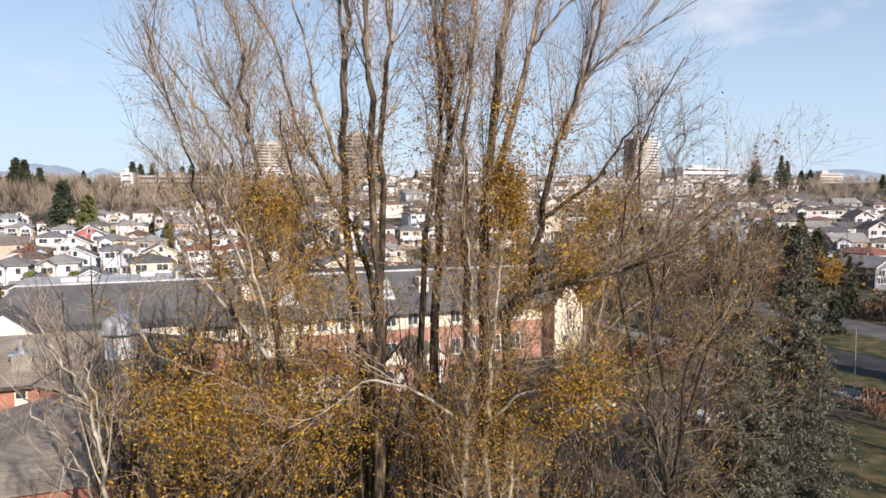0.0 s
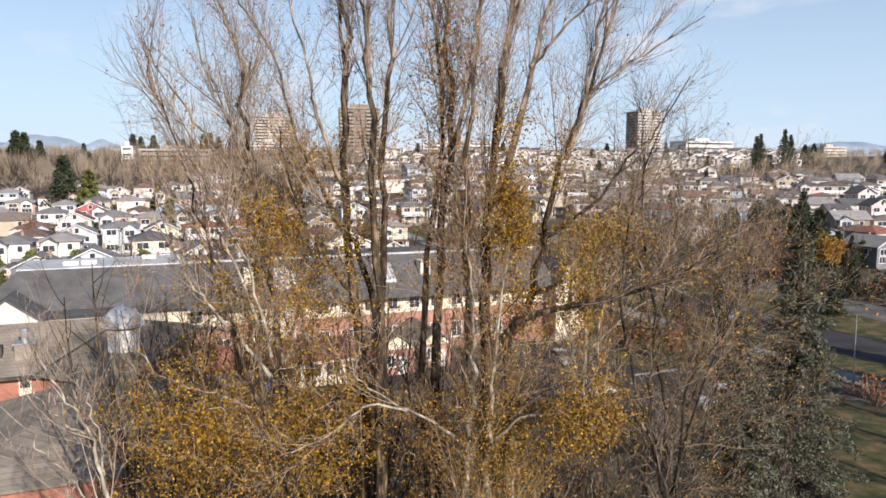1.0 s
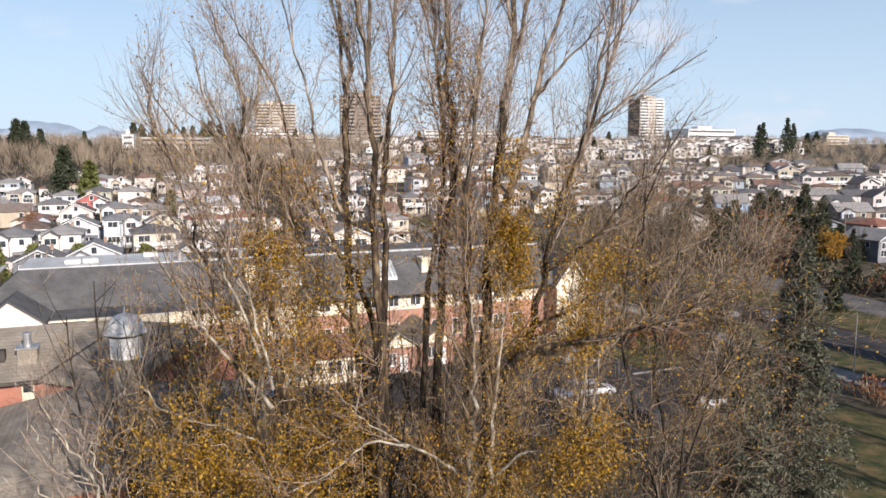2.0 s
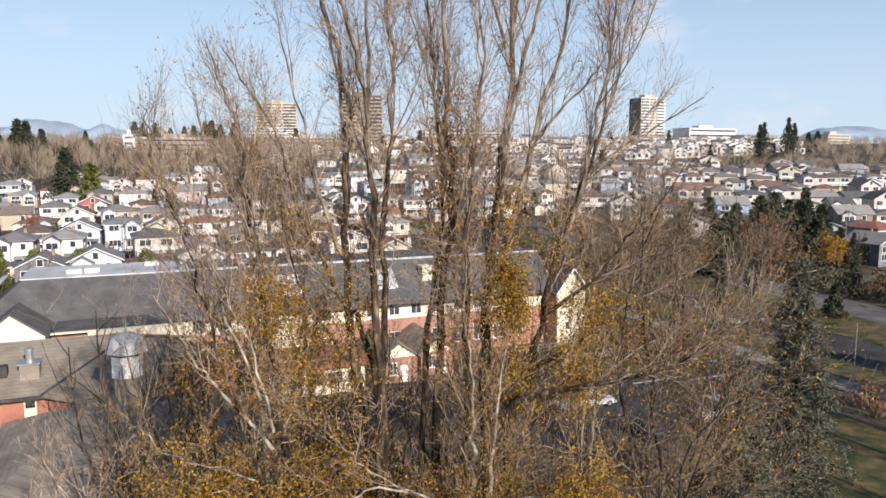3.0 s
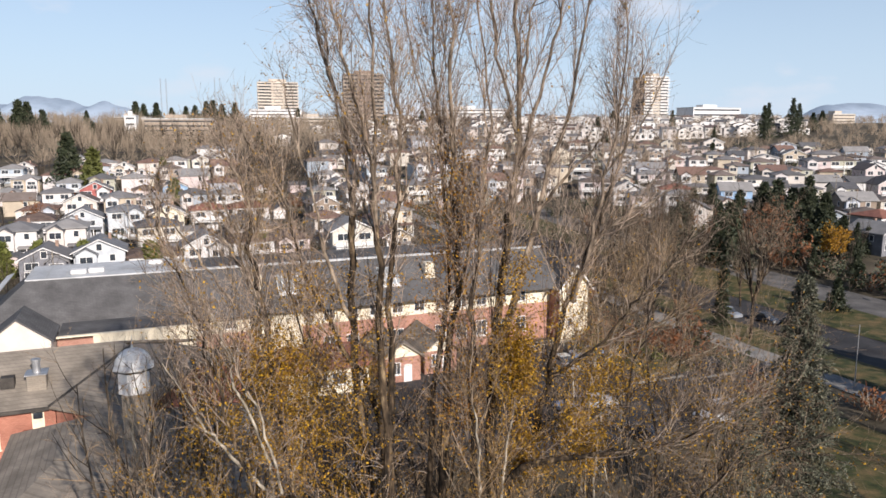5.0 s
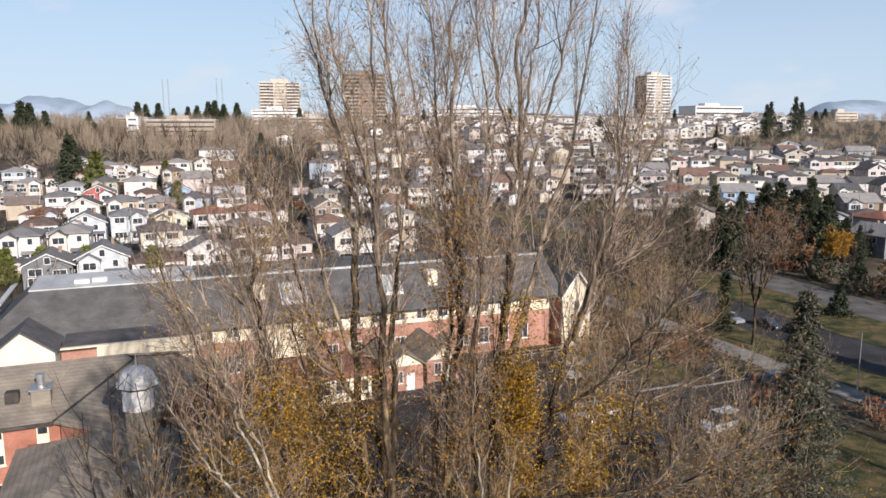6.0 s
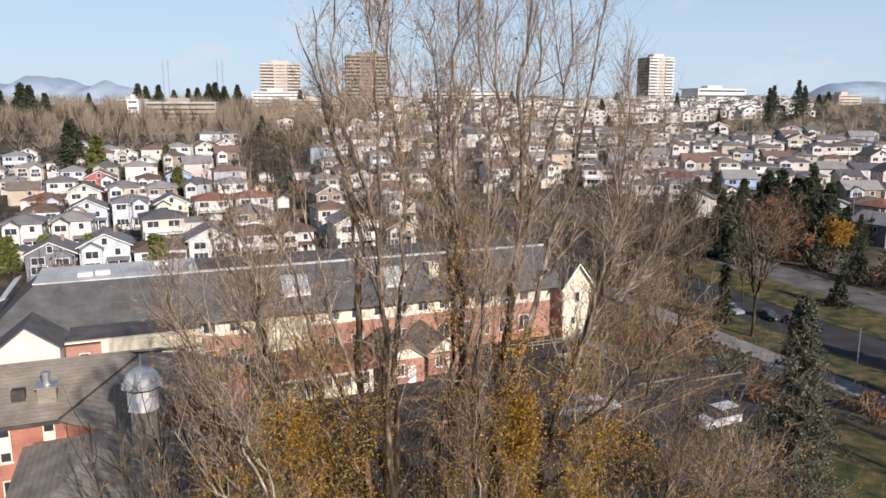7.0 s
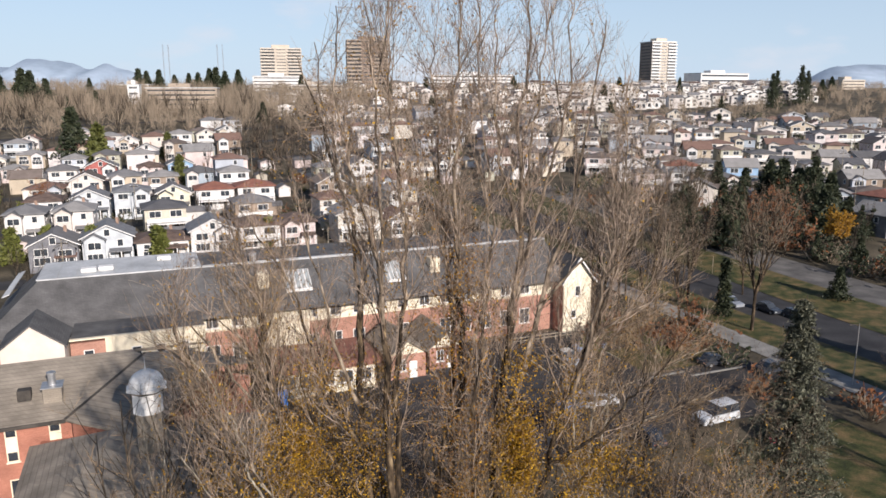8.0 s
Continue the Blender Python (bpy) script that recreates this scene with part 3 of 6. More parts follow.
# ---- the school's front wing with the cupola ----
def front_building():
    s = thing("brick_school_wing", "red brick school wing under a wide grey shingle roof", "building", at_grid(0, 60.9))
    a0 = -34.0
    eave, ridge = 8.4, 11.0
    part("wall", box(a0, -7.0, 0, 14.0, 0, eave), M_BRICK, s, "bright red brick wall")
    bm = bmesh.new()
    # main slope, then a slope turned by 45 degrees towards the pavilion
    add_slab(bm, [(a0 - 0.6, -0.7, eave), (-7.3, -0.7, eave), (-1.1, 5.8, 10.55), (-2.3, 7.1, ridge), (a0 - 0.6, 7.1, ridge)], 0.22)
    add_slab(bm, [(a0 - 0.6, 7.1, ridge), (-2.3, 7.1, ridge), (5.0, 14.8, eave), (a0 - 0.6, 14.8, eave)], 0.22)
    part("roof", bm, M_SHINGLE, s, "grey-brown shingle roof")
    bm = bmesh.new()
    add_slab(bm, [(-7.3, -0.72, eave + 0.02), (-1.4, -6.3, eave + 0.02), (4.7, 0.1, ridge + 0.02), (-1.2, 5.75, ridge + 0.02)], 0.22)
    add_slab(bm, [(4.7, 0.1, ridge + 0.02), (8.4, 4.0, 9.5), (2.5, 9.7, 9.5), (-1.2, 5.75, ridge + 0.02)], 0.22)
    part("turned_roof", bm, M_SHINGLE, s, "grey shingle slope turned at an angle")
    bm = bmesh.new()
    v = [bm.verts.new(p) for p in ((-6.9, -0.3, 0), (-1.4, -5.6, 0), (7.6, 3.8, 0), (2.3, 8.9, 0), (-6.9, -0.3, eave - 0.2), (-1.4, -5.6, eave - 0.2), (7.6, 3.8, eave - 0.2), (2.3, 8.9, eave - 0.2))]
    for q in ((3, 2, 1, 0), (4, 5, 6, 7), (0, 1, 5, 4), (1, 2, 6, 5), (2, 3, 7, 6), (3, 0, 4, 7)):
        bm.faces.new([v[k] for k in q])
    part("wall", bm, M_BRICK, s)
    bm = bmesh.new()
    add_slab(bm, [(-7.42, -0.62, eave + 0.06), (-7.22, -0.82, eave + 0.06), (-1.1, 5.62, ridge + 0.06), (-1.3, 5.82, ridge + 0.06)], 0.05)
    part("valley_flashing", bm, M_DARK, s, "dark valley flashing")
    # pavilion with a pyramid roof that bears the cupola
    x0, x1, y0, y1, low = -10.0, 8.5, -18.6, -0.75, 6.6
    part("wall", box(x0 + 0.7, x1 - 0.7, y0 + 0.7, -0.01, 0, low - 0.05), M_BRICK, s)
    bm = bmesh.new()
    c = [bm.verts.new(q) for q in ((x0, y0, low), (x1, y0, low), (x1, y1, low), (x0, y1, low))]
    u = [bm.verts.new((q.co.x, q.co.y, low - 0.2)) for q in c]
    p1, p2 = bm.verts.new((-3.4, -5.4, 9.0)), bm.verts.new((2.6, -9.4, 9.3))
    bm.faces.new(u[::-1])
    for k in range(4):
        bm.faces.new((u[k], u[(k + 1) % 4], c[(k + 1) % 4], c[k]))
    for q in ((c[3], c[0], p1), (c[0], c[1], p2), (c[0], p2, p1), (c[1], c[2], p2), (c[2], c[3], p1), (c[2], p1, p2)):
        bm.faces.new(q)
    bmesh.ops.recalc_face_normals(bm, faces=bm.faces)
    part("pavilion_roof", bm, M_SHINGLE, s, "grey shingle pyramid roof")
    bm = bmesh.new()
    add_box(bm, a0 - 0.6, -7.3, -0.86, -0.71, eave - 0.24, eave + 0.02)
    part("gutter", bm, M_DARK, s, "dark gutter")
    # tall windows with pale panels
    for k in range(8):
        x = -8.2 - 3.1 * k
        ob = add_window(s, x, -0.003, 5.2, 0.85, 2.7, bars=0, frame_mat=M_CREAM)
        ob["label"] = "tall narrow window with cream panels"
        bm = bmesh.new()
        add_box(bm, x - 0.335, x + 0.335, -0.045, -0.018, 6.0, 7.3)
        part("panel", bm, M_CREAM, s, "cream panel across a window")
        add_window(s, x, -0.003, 1.2, 0.85, 2.5, bars=0, frame_mat=M_CREAM)
    for k in range(4):
        add_window(s, x0 + 0.697, -16.0 + 3.9 * k, 2.4, 1.0, 1.9, "left")
    bm = box(-9.0, -7.6, 1.4, 2.9, 8.6, 10.35, 0.05)
    ch = part("chimney", bm, M_SHINGLE, s, "grey clad chimney with a steel flue")
    bm = bmesh.new()
    add_box(bm, -9.1, -7.5, 1.3, 3.0, 10.353, 10.43)
    part("cap", bm, M_STEEL, ch)
    bm = bmesh.new()
    add_lathe(bm, [(0.3, 10.4), (0.3, 11.3), (0.36, 11.32), (0.36, 11.5), (0.1, 11.55)], 12, -8.3, 2.1)
    part("flue", bm, M_STEEL, ch, "steel flue")
    bm = box(-10.9, -9.9, 2.0, 2.9, 8.7, 10.2, 0.05)
    part("chimney", bm, M_DARK, s, "small dark roof vent box")
    return s


def cupola():
    s = thing("cupola", "grey octagonal roof cupola with zinc dome and finial", "cupola", at_grid(-1.0, 51.6, 10.1) @ Matrix.Diagonal((0.88, 0.88, 0.88, 1)))
    bm = bmesh.new()
    add_lathe(bm, [(1.22, 1.8), (1.22, 3.75)], 8, turn=math.pi / 8)
    part("drum", bm, M_WHITE, s, "off-white eight-sided drum")
    part("plinth", box(-0.95, 0.95, -0.95, 0.95, -2.4, 1.797), M_SHINGLE, s, "grey shingled plinth")
    bm = bmesh.new()
    add_lathe(bm, [(1.3, 3.6), (1.62, 3.72), (1.62, 3.88), (1.4, 3.98)], 8, turn=math.pi / 8)
    part("cornice", bm, M_DOME, s, "grey cornice")
    bm = bmesh.new()
    add_lathe(bm, [(1.36, 3.98), (1.34, 4.2), (1.22, 4.55), (0.97, 4.88), (0.62, 5.1), (0.26, 5.2), (0.1, 5.24)], 16)
    part("dome", bm, M_DOME, s, "zinc dome")
    # thin dark ring just below the cornice
    bm = bmesh.new()
    add_lathe(bm, [(1.31, 3.48), (1.36, 3.52), (1.36, 3.6), (1.31, 3.62)], 8, turn=math.pi / 8)
    part("gutter", bm, M_DARK, s, "dark line under the cornice")
    bm = bmesh.new()
    add_lathe(bm, [(0.12, 5.22), (0.09, 5.4), (0.05, 5.5), (0.02, 6.3)], 8)
    part("finial", bm, M_DOME, s)
    return s


def cream_gable():
    s = thing("cream_gabled_block", "cream gabled block behind the brick wing's ridge", "building", at_grid(-11.5, 77.0))
    bm = bmesh.new()
    add_prism(bm, [(-2.8, 0), (2.8, 0), (2.8, 9.5), (0, 11.65), (-2.8, 9.5)], 0, 5.9)
    part("wall", bm, M_PALE_CREAM, s, "pale cream gable wall")
    bm = bmesh.new()
    add_slab(bm, [(-3.1, -0.3, 9.35), (0, -0.3, 11.75), (0, 6.0, 11.75), (-3.1, 6.0, 9.35)], 0.14)
    add_slab(bm, [(0, -0.3, 11.75), (3.1, -0.3, 9.35), (3.1, 6.0, 9.35), (0, 6.0, 11.75)], 0.14)
    part("roof", bm, M_SLATE, s)
    s2 = thing("cream_link_block", "cream parapet block with brick corner and small windows", "building", at_grid(-2.2, 80.0))
    part("wall", box(-6.3, -3.0, 0, 6.3, 0, 8.4), M_PINK_BRICK, s2)
    part("wall", box(-2.997, 7.0, 0.05, 6.3, 0, 8.7), M_CREAM, s2)
    part("coping", box(-6.5, 7.2, -0.15, 0.35, 8.703, 8.85), M_CREAM, s2)
    part("roof", box(-6.3, 7.0, 0.4, 6.3, 8.71, 8.8), M_SLATE, s2, "dark flat roof")
    add_window(s2, -4.6, -0.003, 6.5, 1.0, 1.1, bars=0)
    for k in range(3):
        add_window(s2, 0.0 + 2.4 * k, 0.047, 6.2, 1.0, 1.2, bars=0)


front_building()
cupola()
cream_gable()


# ---- houses ----
def window_mesh(w, h, bars):
    me = bpy.data.meshes.new("window")
    bm = lattice(w, h, bars, 0.11, 0.06, 0.02)
    bm.to_mesh(me)
    bm.free()
    me.materials.append(M_WHITE)
    me.materials.append(M_GLASS)
    return me


WINDOWS = {"wide": window_mesh(2.4, 1.5, 1), "tall": window_mesh(1.15, 1.45, 0), "bay": window_mesh(2.9, 1.6, 2)}


def house(w, d, h, roof, porch, label, wall_mat=None, roof_mat=None, trim=None, bay=0, bay_mat=None):
    """A dwelling facing -y, its base at the origin."""
    s = thing("house", label, "house", Matrix.Identity(4), "neighbourhood houses")
    wall_mat, roof_mat = wall_mat or M_HOUSE, roof_mat or M_HOUSE_ROOF
    rise = (w if roof == "front" else d) * (0.25 if roof != "hip" else 0.17)
    o = 0.55
    bm = bmesh.new()
    if roof == "front":
        add_prism(bm, [(-w / 2, -1.5), (w / 2, -1.5), (w / 2, h), (0, h + rise), (-w / 2, h)], -d / 2, d / 2)
    else:
        add_box(bm, -w / 2, w / 2, -d / 2, d / 2, -1.5, h)
        if roof == "side":
            for x0, x1 in ((-w / 2, -w / 2 + 0.2), (w / 2 - 0.2, w / 2)):
                v = [bm.verts.new(p) for p in ((x0, -d / 2, h), (x0, d / 2, h), (x0, 0, h + rise), (x1, -d / 2, h), (x1, d / 2, h), (x1, 0, h + rise))]
                for q in ((0, 2, 1), (3, 4, 5), (0, 3, 5, 2), (1, 2, 5, 4)):
                    bm.faces.new([v[k] for k in q])
    part("wall", bm, wall_mat, s)
    bm = bmesh.new()
    t = 0.22
    if roof == "front":
        k = rise / (w / 2)
        e = h - o * k + t
        add_slab(bm, [(-w / 2 - o, -d / 2 - o, e), (0, -d / 2 - o, h + rise + t), (0, d / 2 + o, h + rise + t), (-w / 2 - o, d / 2 + o, e)], t)
        add_slab(bm, [(0, -d / 2 - o, h + rise + t), (w / 2 + o, -d / 2 - o, e), (w / 2 + o, d / 2 + o, e), (0, d / 2 + o, h + rise + t)], t)
    elif roof == "side":
        k = rise / (d / 2)
        e = h - o * k + t
        add_slab(bm, [(-w / 2 - o, -d / 2 - o, e), (w / 2 + o, -d / 2 - o, e), (w / 2 + o, 0, h + rise + t), (-w / 2 - o, 0, h + rise + t)], t)
        add_slab(bm, [(-w / 2 - o, 0, h + rise + t), (w / 2 + o, 0, h + rise + t), (w / 2 + o, d / 2 + o, e), (-w / 2 - o, d / 2 + o, e)], t)
    else:
        z0, z1 = h + 0.1, h + 0.1 + rise
        r = max(0.3, (max(w, d) - min(w, d)) / 2)
        p0, p1 = ((0, -r, z1), (0, r, z1)) if d >= w else ((-r, 0, z1), (r, 0, z1))
        c = [(-w / 2 - o, -d / 2 - o, z0), (w / 2 + o, -d / 2 - o, z0), (w / 2 + o, d / 2 + o, z0), (-w / 2 - o, d / 2 + o, z0)]
        if d >= w:
            quads = [[c[0], c[1], p0], [c[1], c[2], p1, p0], [c[2], c[3], p1], [c[3], c[0], p0, p1]]
        else:
            quads = [[c[0], c[1], p1, p0], [c[1], c[2], p1], [c[2], c[3], p0, p1], [c[3], c[0], p0]]
        for q in quads:
            add_slab(bm, q, t)
    part("roof", bm, roof_mat, s)
    if roof == "front":
        k = rise / (w / 2)
        for side in (-1, 1):
            bm = bmesh.new()
            add_prism(bm, [(side * (w / 2 + o), h - o * k + 0.0), (side * (w / 2 + o), h - o * k + 0.2), (0, h + rise + 0.2), (0, h + rise)], -d / 2 - o - 0.08, -d / 2 - o - 0.003)
            bmesh.ops.recalc_face_normals(bm, faces=bm.faces)
            part("bargeboard", bm, trim or M_WHITE, s)

    def win(kind, x, y, z, turn=0):
        ob = new("window", WINDOWS[kind])
        ob.parent = s
        ob.matrix_basis = pose(x, y, z, 0, 0, turn)
    up = h - 2.0
    if bay >= 0:
        win("wide", -w / 4, -d / 2, up)
    win("wide" if porch != "step" else "tall", w / 4, -d / 2, up)
    if bay >= 0:
        win("bay", -w / 4.2, -d / 2, 1.0)
    if roof == "front":
        win("tall", 0, -d / 2, h + 0.1)
    win("tall", w / 2, -d / 5, up, 90)
    win("tall", -w / 2, -d / 5, up, -90)
    part("door", box(w / 4 - 0.5, w / 4 + 0.5, -d / 2 - 0.05, -d / 2 - 0.003, 0.4, 2.5), M_DARK, s)
    if bay:
        # a shallow gabled projection before one half of the front
        x0, x1, y0 = bay * w / 4 - w / 5, bay * w / 4 + w / 5, -d / 2 - 1.3
        xm, top = (x0 + x1) / 2, h - 0.35
        bm = bmesh.new()
        add_prism(bm, [(x0, -1.5), (x1, -1.5), (x1, top), (xm, top + w * 0.12), (x0, top)], y0, -d / 2 - 0.003)
        part("bay", bm, bay_mat or wall_mat, s)
        bm = bmesh.new()
        for k in (-1, 1):
            xe = xm + k * (w / 5 + 0.35)
            add_slab(bm, [(xe, y0 - 0.4, top), (xe, -d / 2 + 1.2, top), (xm, -d / 2 + 1.2, top + w * 0.12 + 0.25), (xm, y0 - 0.4, top + w * 0.12 + 0.25)][::k], 0.16)
        part("bay_roof", bm, roof_mat, s)
        win("wide", xm, y0, up - 0.2)
        win("bay", xm, y0, 0.9)
    if porch in ("deck", "step"):
        bm = bmesh.new()
        x0 = -w / 2 + 0.3 if porch == "deck" else 0.2
        add_slab(bm, [(x0, -d / 2 - 2.0, 2.85), (w / 2 - 0.2, -d / 2 - 2.0, 2.85), (w / 2 - 0.2, -d / 2 - 0.003, 3.15), (x0, -d / 2 - 0.003, 3.15)], 0.18)
        part("porch_roof", bm, roof_mat if porch == "step" else M_WHITE, s)
        bm = box(x0, w / 2 - 0.2, -d / 2 - 2.0, -d / 2 - 0.003, -1.2, 0.4)
        part("porch_floor", bm, M_CONCRETE, s)
        for x in (x0 + 0.1, (x0 + w / 2) / 2, w / 2 - 0.3):
            part("post", box(x - 0.09, x + 0.09, -d / 2 - 1.95, -d / 2 - 1.77, 0.4, 2.75), M_WHITE, s)
    if porch == "deck":
        bm = bmesh.new()
        add_box(bm, -w / 2 + 0.3, w / 2 - 0.2, -d / 2 - 2.0, -d / 2 - 1.94, 3.2, 4.0)
        part("balcony_rail", bm, M_WHITE, s)
    if porch == "step":
        part("chimney", box(w / 5 - 0.28, w / 5 + 0.28, d / 5, d / 5 + 0.6, h, h + rise + 0.5), M_CHIMNEY, s)
    return s


PROTOS = [
    house(7.6, 9.0, 6.4, "hip", "step", "two-storey house with hipped roof and gabled front bay", bay=-1),
    house(8.2, 9.0, 6.0, "hip", "deck", "boxy two-storey stucco house with hipped roof and balcony"),
    house(7.9, 8.4, 6.0, "side", "step", "two-storey side-gabled house with front bay and small porch", bay=-1),
    house(8.2, 9.4, 6.1, "front", "deck", "wide two-storey house with low front gable and full balcony"),
    house(7.2, 8.4, 4.4, "front", "step", "low gabled bungalow with a gabled front bay and small porch", bay=-1),
    house(8.0, 8.6, 4.2, "hip", "none", "low stucco bungalow with a hipped roof", bay=1),
]
SPECIAL = {
    "red": house(8.8, 9.0, 6.6, "front", "step", "faded red gabled house with pale gabled bay and trim", M_RED_SIDING, None, bay=1, bay_mat=M_HOUSE_WHITE),
    "blue": house(7.4, 8.8, 6.0, "front", "step", "bright blue gabled house with white trim", M_BLUE_SIDING),
    "cream": house(8.0, 8.8, 5.6, "front", "step", "pale cream gabled house with grey roof and front bay", M_YELLOW_SIDING, bay=-1),
    "tile": house(9.6, 9.0, 5.8, "hip", "deck", "white stucco house with red-brown hipped roof", M_HOUSE_WHITE, M_RED_ROOF),
    "white": house(8.6, 9.4, 5.2, "front", "step", "white house with steep gable and grey roof", M_HOUSE_WHITE, M_GREY_ROOF, bay=1),
    "slate": house(8.4, 9.0, 4.8, "front", "step", "slate grey gabled house with white trim and dark roof", M_SLATE_SIDING, bay=1),
    "pearl": house(9.0, 9.0, 5.4, "front", "step", "pearl grey gabled house with pale grey roof", M_PEARL_SIDING, M_GREY_ROOF, bay=-1),
    "brown": house(9.6, 9.0, 4.0, "hip", "step", "low pale bungalow with a broad brown hipped roof", M_HOUSE_WHITE, M_BROWN_ROOF),
    "pale": house(8.2, 9.0, 5.6, "hip", "deck", "pale stucco house with brown hipped roof and balcony", M_HOUSE_WHITE, M_BROWN_ROOF),
    "pink": house(7.0, 8.6, 5.4, "hip", "step", "pale pink house with hipped brown roof", M_PINK_SIDING, M_BROWN_ROOF, bay=-1),
    "hip_blue": house(8.4, 8.8, 6.8, "hip", "step", "tall pale blue-grey house with grey hipped roof", M_PEARL_SIDING, M_GREY_ROOF, bay=1),
    "pale_blue": house(9.4, 8.6, 5.8, "side", "step", "pale blue side-gabled house", M_BLUE_SIDING),
}


def set_down(proto, a, b, turn=0.0, scale=1.0):
    p = grid(a, b)
    p.z = lie(p.x, p.y) + 0.1
    return copy_thing(proto, Matrix.Translation(p) @ pose(0, 0, 0, 0, 0, YAW + turn) @ Matrix.Diagonal((scale, 1.0, 0.5 + 0.5 * scale, 1)))


def on_road(a, b=0.0):
    """Whether a plot would stand on the boulevard."""
    return 68 < a < 128 and b < 205


rng = random.Random(11)
placed = []
spots_right = []
spots = {(-17.1, 156): "slate", (-7.8, 157): "pearl", (2.1, 156): "brown", (11.8, 157): "white", (21.0, 156): "pale", (29.3, 157): "pink",
         (16.8, 205): "tile", (27.3, 205): "tile", (6.3, 205): "cream", (-3.6, 204): "hip_blue", (-13.4, 205): "pearl", (-23.5, 204): "pale",
         (-12.5, 252): "red", (10.5, 252): "blue", (1.5, 253): "pink", (172, 128): "tile", (156, 116): "slate"}
for (a, b), kind in spots.items():
    set_down(SPECIAL[kind], a, b, rng.uniform(-1, 1))
    placed.append((a, b))
for x, y, kind in ((76, 234, "tile"), (94, 232, "pale_blue"), (62, 240, "white")):
    spots_right.append(Vector((x, y, lie(x, y) + 0.1)))
    copy_thing(SPECIAL[kind], Matrix.Translation(spots_right[-1]) @ pose(0, 0, 0, 0, 0, -9))
for row, b in enumerate((156, 181, 204, 229, 252, 277, 300, 325, 348, 373)):
    reach = 0.66 * b + 30
    a_mid = b * SU / CU * 0.93
    a = a_mid - reach
    while a < a_mid + reach:
        a += rng.uniform(8.8, 10.6)
        p = grid(a, b)
        if on_road(a, b) or (b < 150 and -40 < a < 62 and b < 140) or abs(p.x - 0.6) > 0.66 * p.y + 10:
            continue
        if b < 150 and a > 40:
            continue
        if any(abs(a - x) < 9.5 and abs(b - y) < 12 for x, y in placed):
            continue
        if (b > 365 and p.x < -0.34 * p.y) or (p.x > 0.14 * p.y + 8 and b > 140):
            continue
        if (b > 222 and -0.275 < p.x / p.y < -0.165) or (b > 240 and -0.165 < p.x / p.y < 0.1 and rng.random() < 0.25):
            continue
        k = rng.choices(range(6), (4, 4, 3, 3, 3, 3))[0]
        placed.append((a, b))
        if len(placed) < 300:
            set_down(PROTOS[k], a, b + rng.uniform(-3, 3), rng.uniform(-3, 3) + (rng.choice((0, 0, 90)) if b > 240 else 0), rng.uniform(0.86, 1.14))
# sheds along the back lanes
def shed(w, d, h, label):
    s = thing("garage", label, "garage", Matrix.Identity(4), "lane garages")
    bm = bmesh.new()
    add_prism(bm, [(-w / 2, -1), (w / 2, -1), (w / 2, h), (0, h + 0.9), (-w / 2, h)], -d / 2, d / 2)
    part("wall", bm, M_HOUSE, s)
    bm = bmesh.new()
    for k in (-1, 1):
        add_slab(bm, [(k * (w / 2 + 0.3), -d / 2 - 0.3, h), (k * (w / 2 + 0.3), d / 2 + 0.3, h), (0, d / 2 + 0.3, h + 1.05), (0, -d / 2 - 0.3, h + 1.05)][::k], 0.12)
    part("roof", bm, M_HOUSE_ROOF, s)
    part("door", box(-w / 2 + 0.4, w / 2 - 0.4, -d / 2 - 0.04, -d / 2 - 0.003, 0.05, 2.1), M_WHITE, s)
    return s


sheds = [shed(5.0, 6.0, 2.5, "small pitched-roof garage on a back lane"), shed(3.4, 5.0, 2.4, "narrow pitched-roof garden shed")]
for b in (168, 192, 217, 241, 265):
    a = -60.0
    while a < 130:
        a += rng.uniform(9, 20)
        c = grid(a, b)
        if on_road(a, b) or c.x > 0.14 * c.y or abs(c.x) > 0.62 * c.y:
            continue
        set_down(sheds[rng.random() < 0.4], a, b, rng.choice((0, 0, 180, 90)))
for ob in sheds:
    for o in (*ob.children_recursive, ob):
        bpy.data.objects.remove(o, do_unlink=True)


# the slope beyond the boulevard: rows that run across the view
RIGHT_YAW = -9.0
row = 0
y = 196.0
while y < 405:
    x = 0.14 * y + 8
    while x < 0.66 * y + 12:
        x += rng.uniform(10.5, 12.5)
        if x * CU + y * SU < 132 and -x * SU + y * CU < 205:
            continue
        q = Vector((x, y + (x - 100) * -0.16 + rng.uniform(-4, 4), 0))
        q.z = lie(q.x, q.y) + 0.1
        if any((q - v).length < 10 for v in spots_right):
            continue
        size = Matrix.Diagonal((rng.uniform(0.8, 1.35), rng.uniform(0.85, 1.1), rng.uniform(0.7, 1.08), 1))
        copy_thing(PROTOS[rng.choices(range(6), (4, 8, 3, 2, 1, 3))[0]], Matrix.Translation(q) @ pose(0, 0, 0, 0, 0, RIGHT_YAW + rng.choice((0, 0, 0, 90)) + rng.uniform(-8, 8)) @ size)
        spots_right.append(q)
    y += (21.0, 27.0)[row % 2]
    row += 1
for ob in PROTOS + list(SPECIAL.values()):
    for o in (*ob.children_recursive, ob):
        bpy.data.objects.remove(o, do_unlink=True)


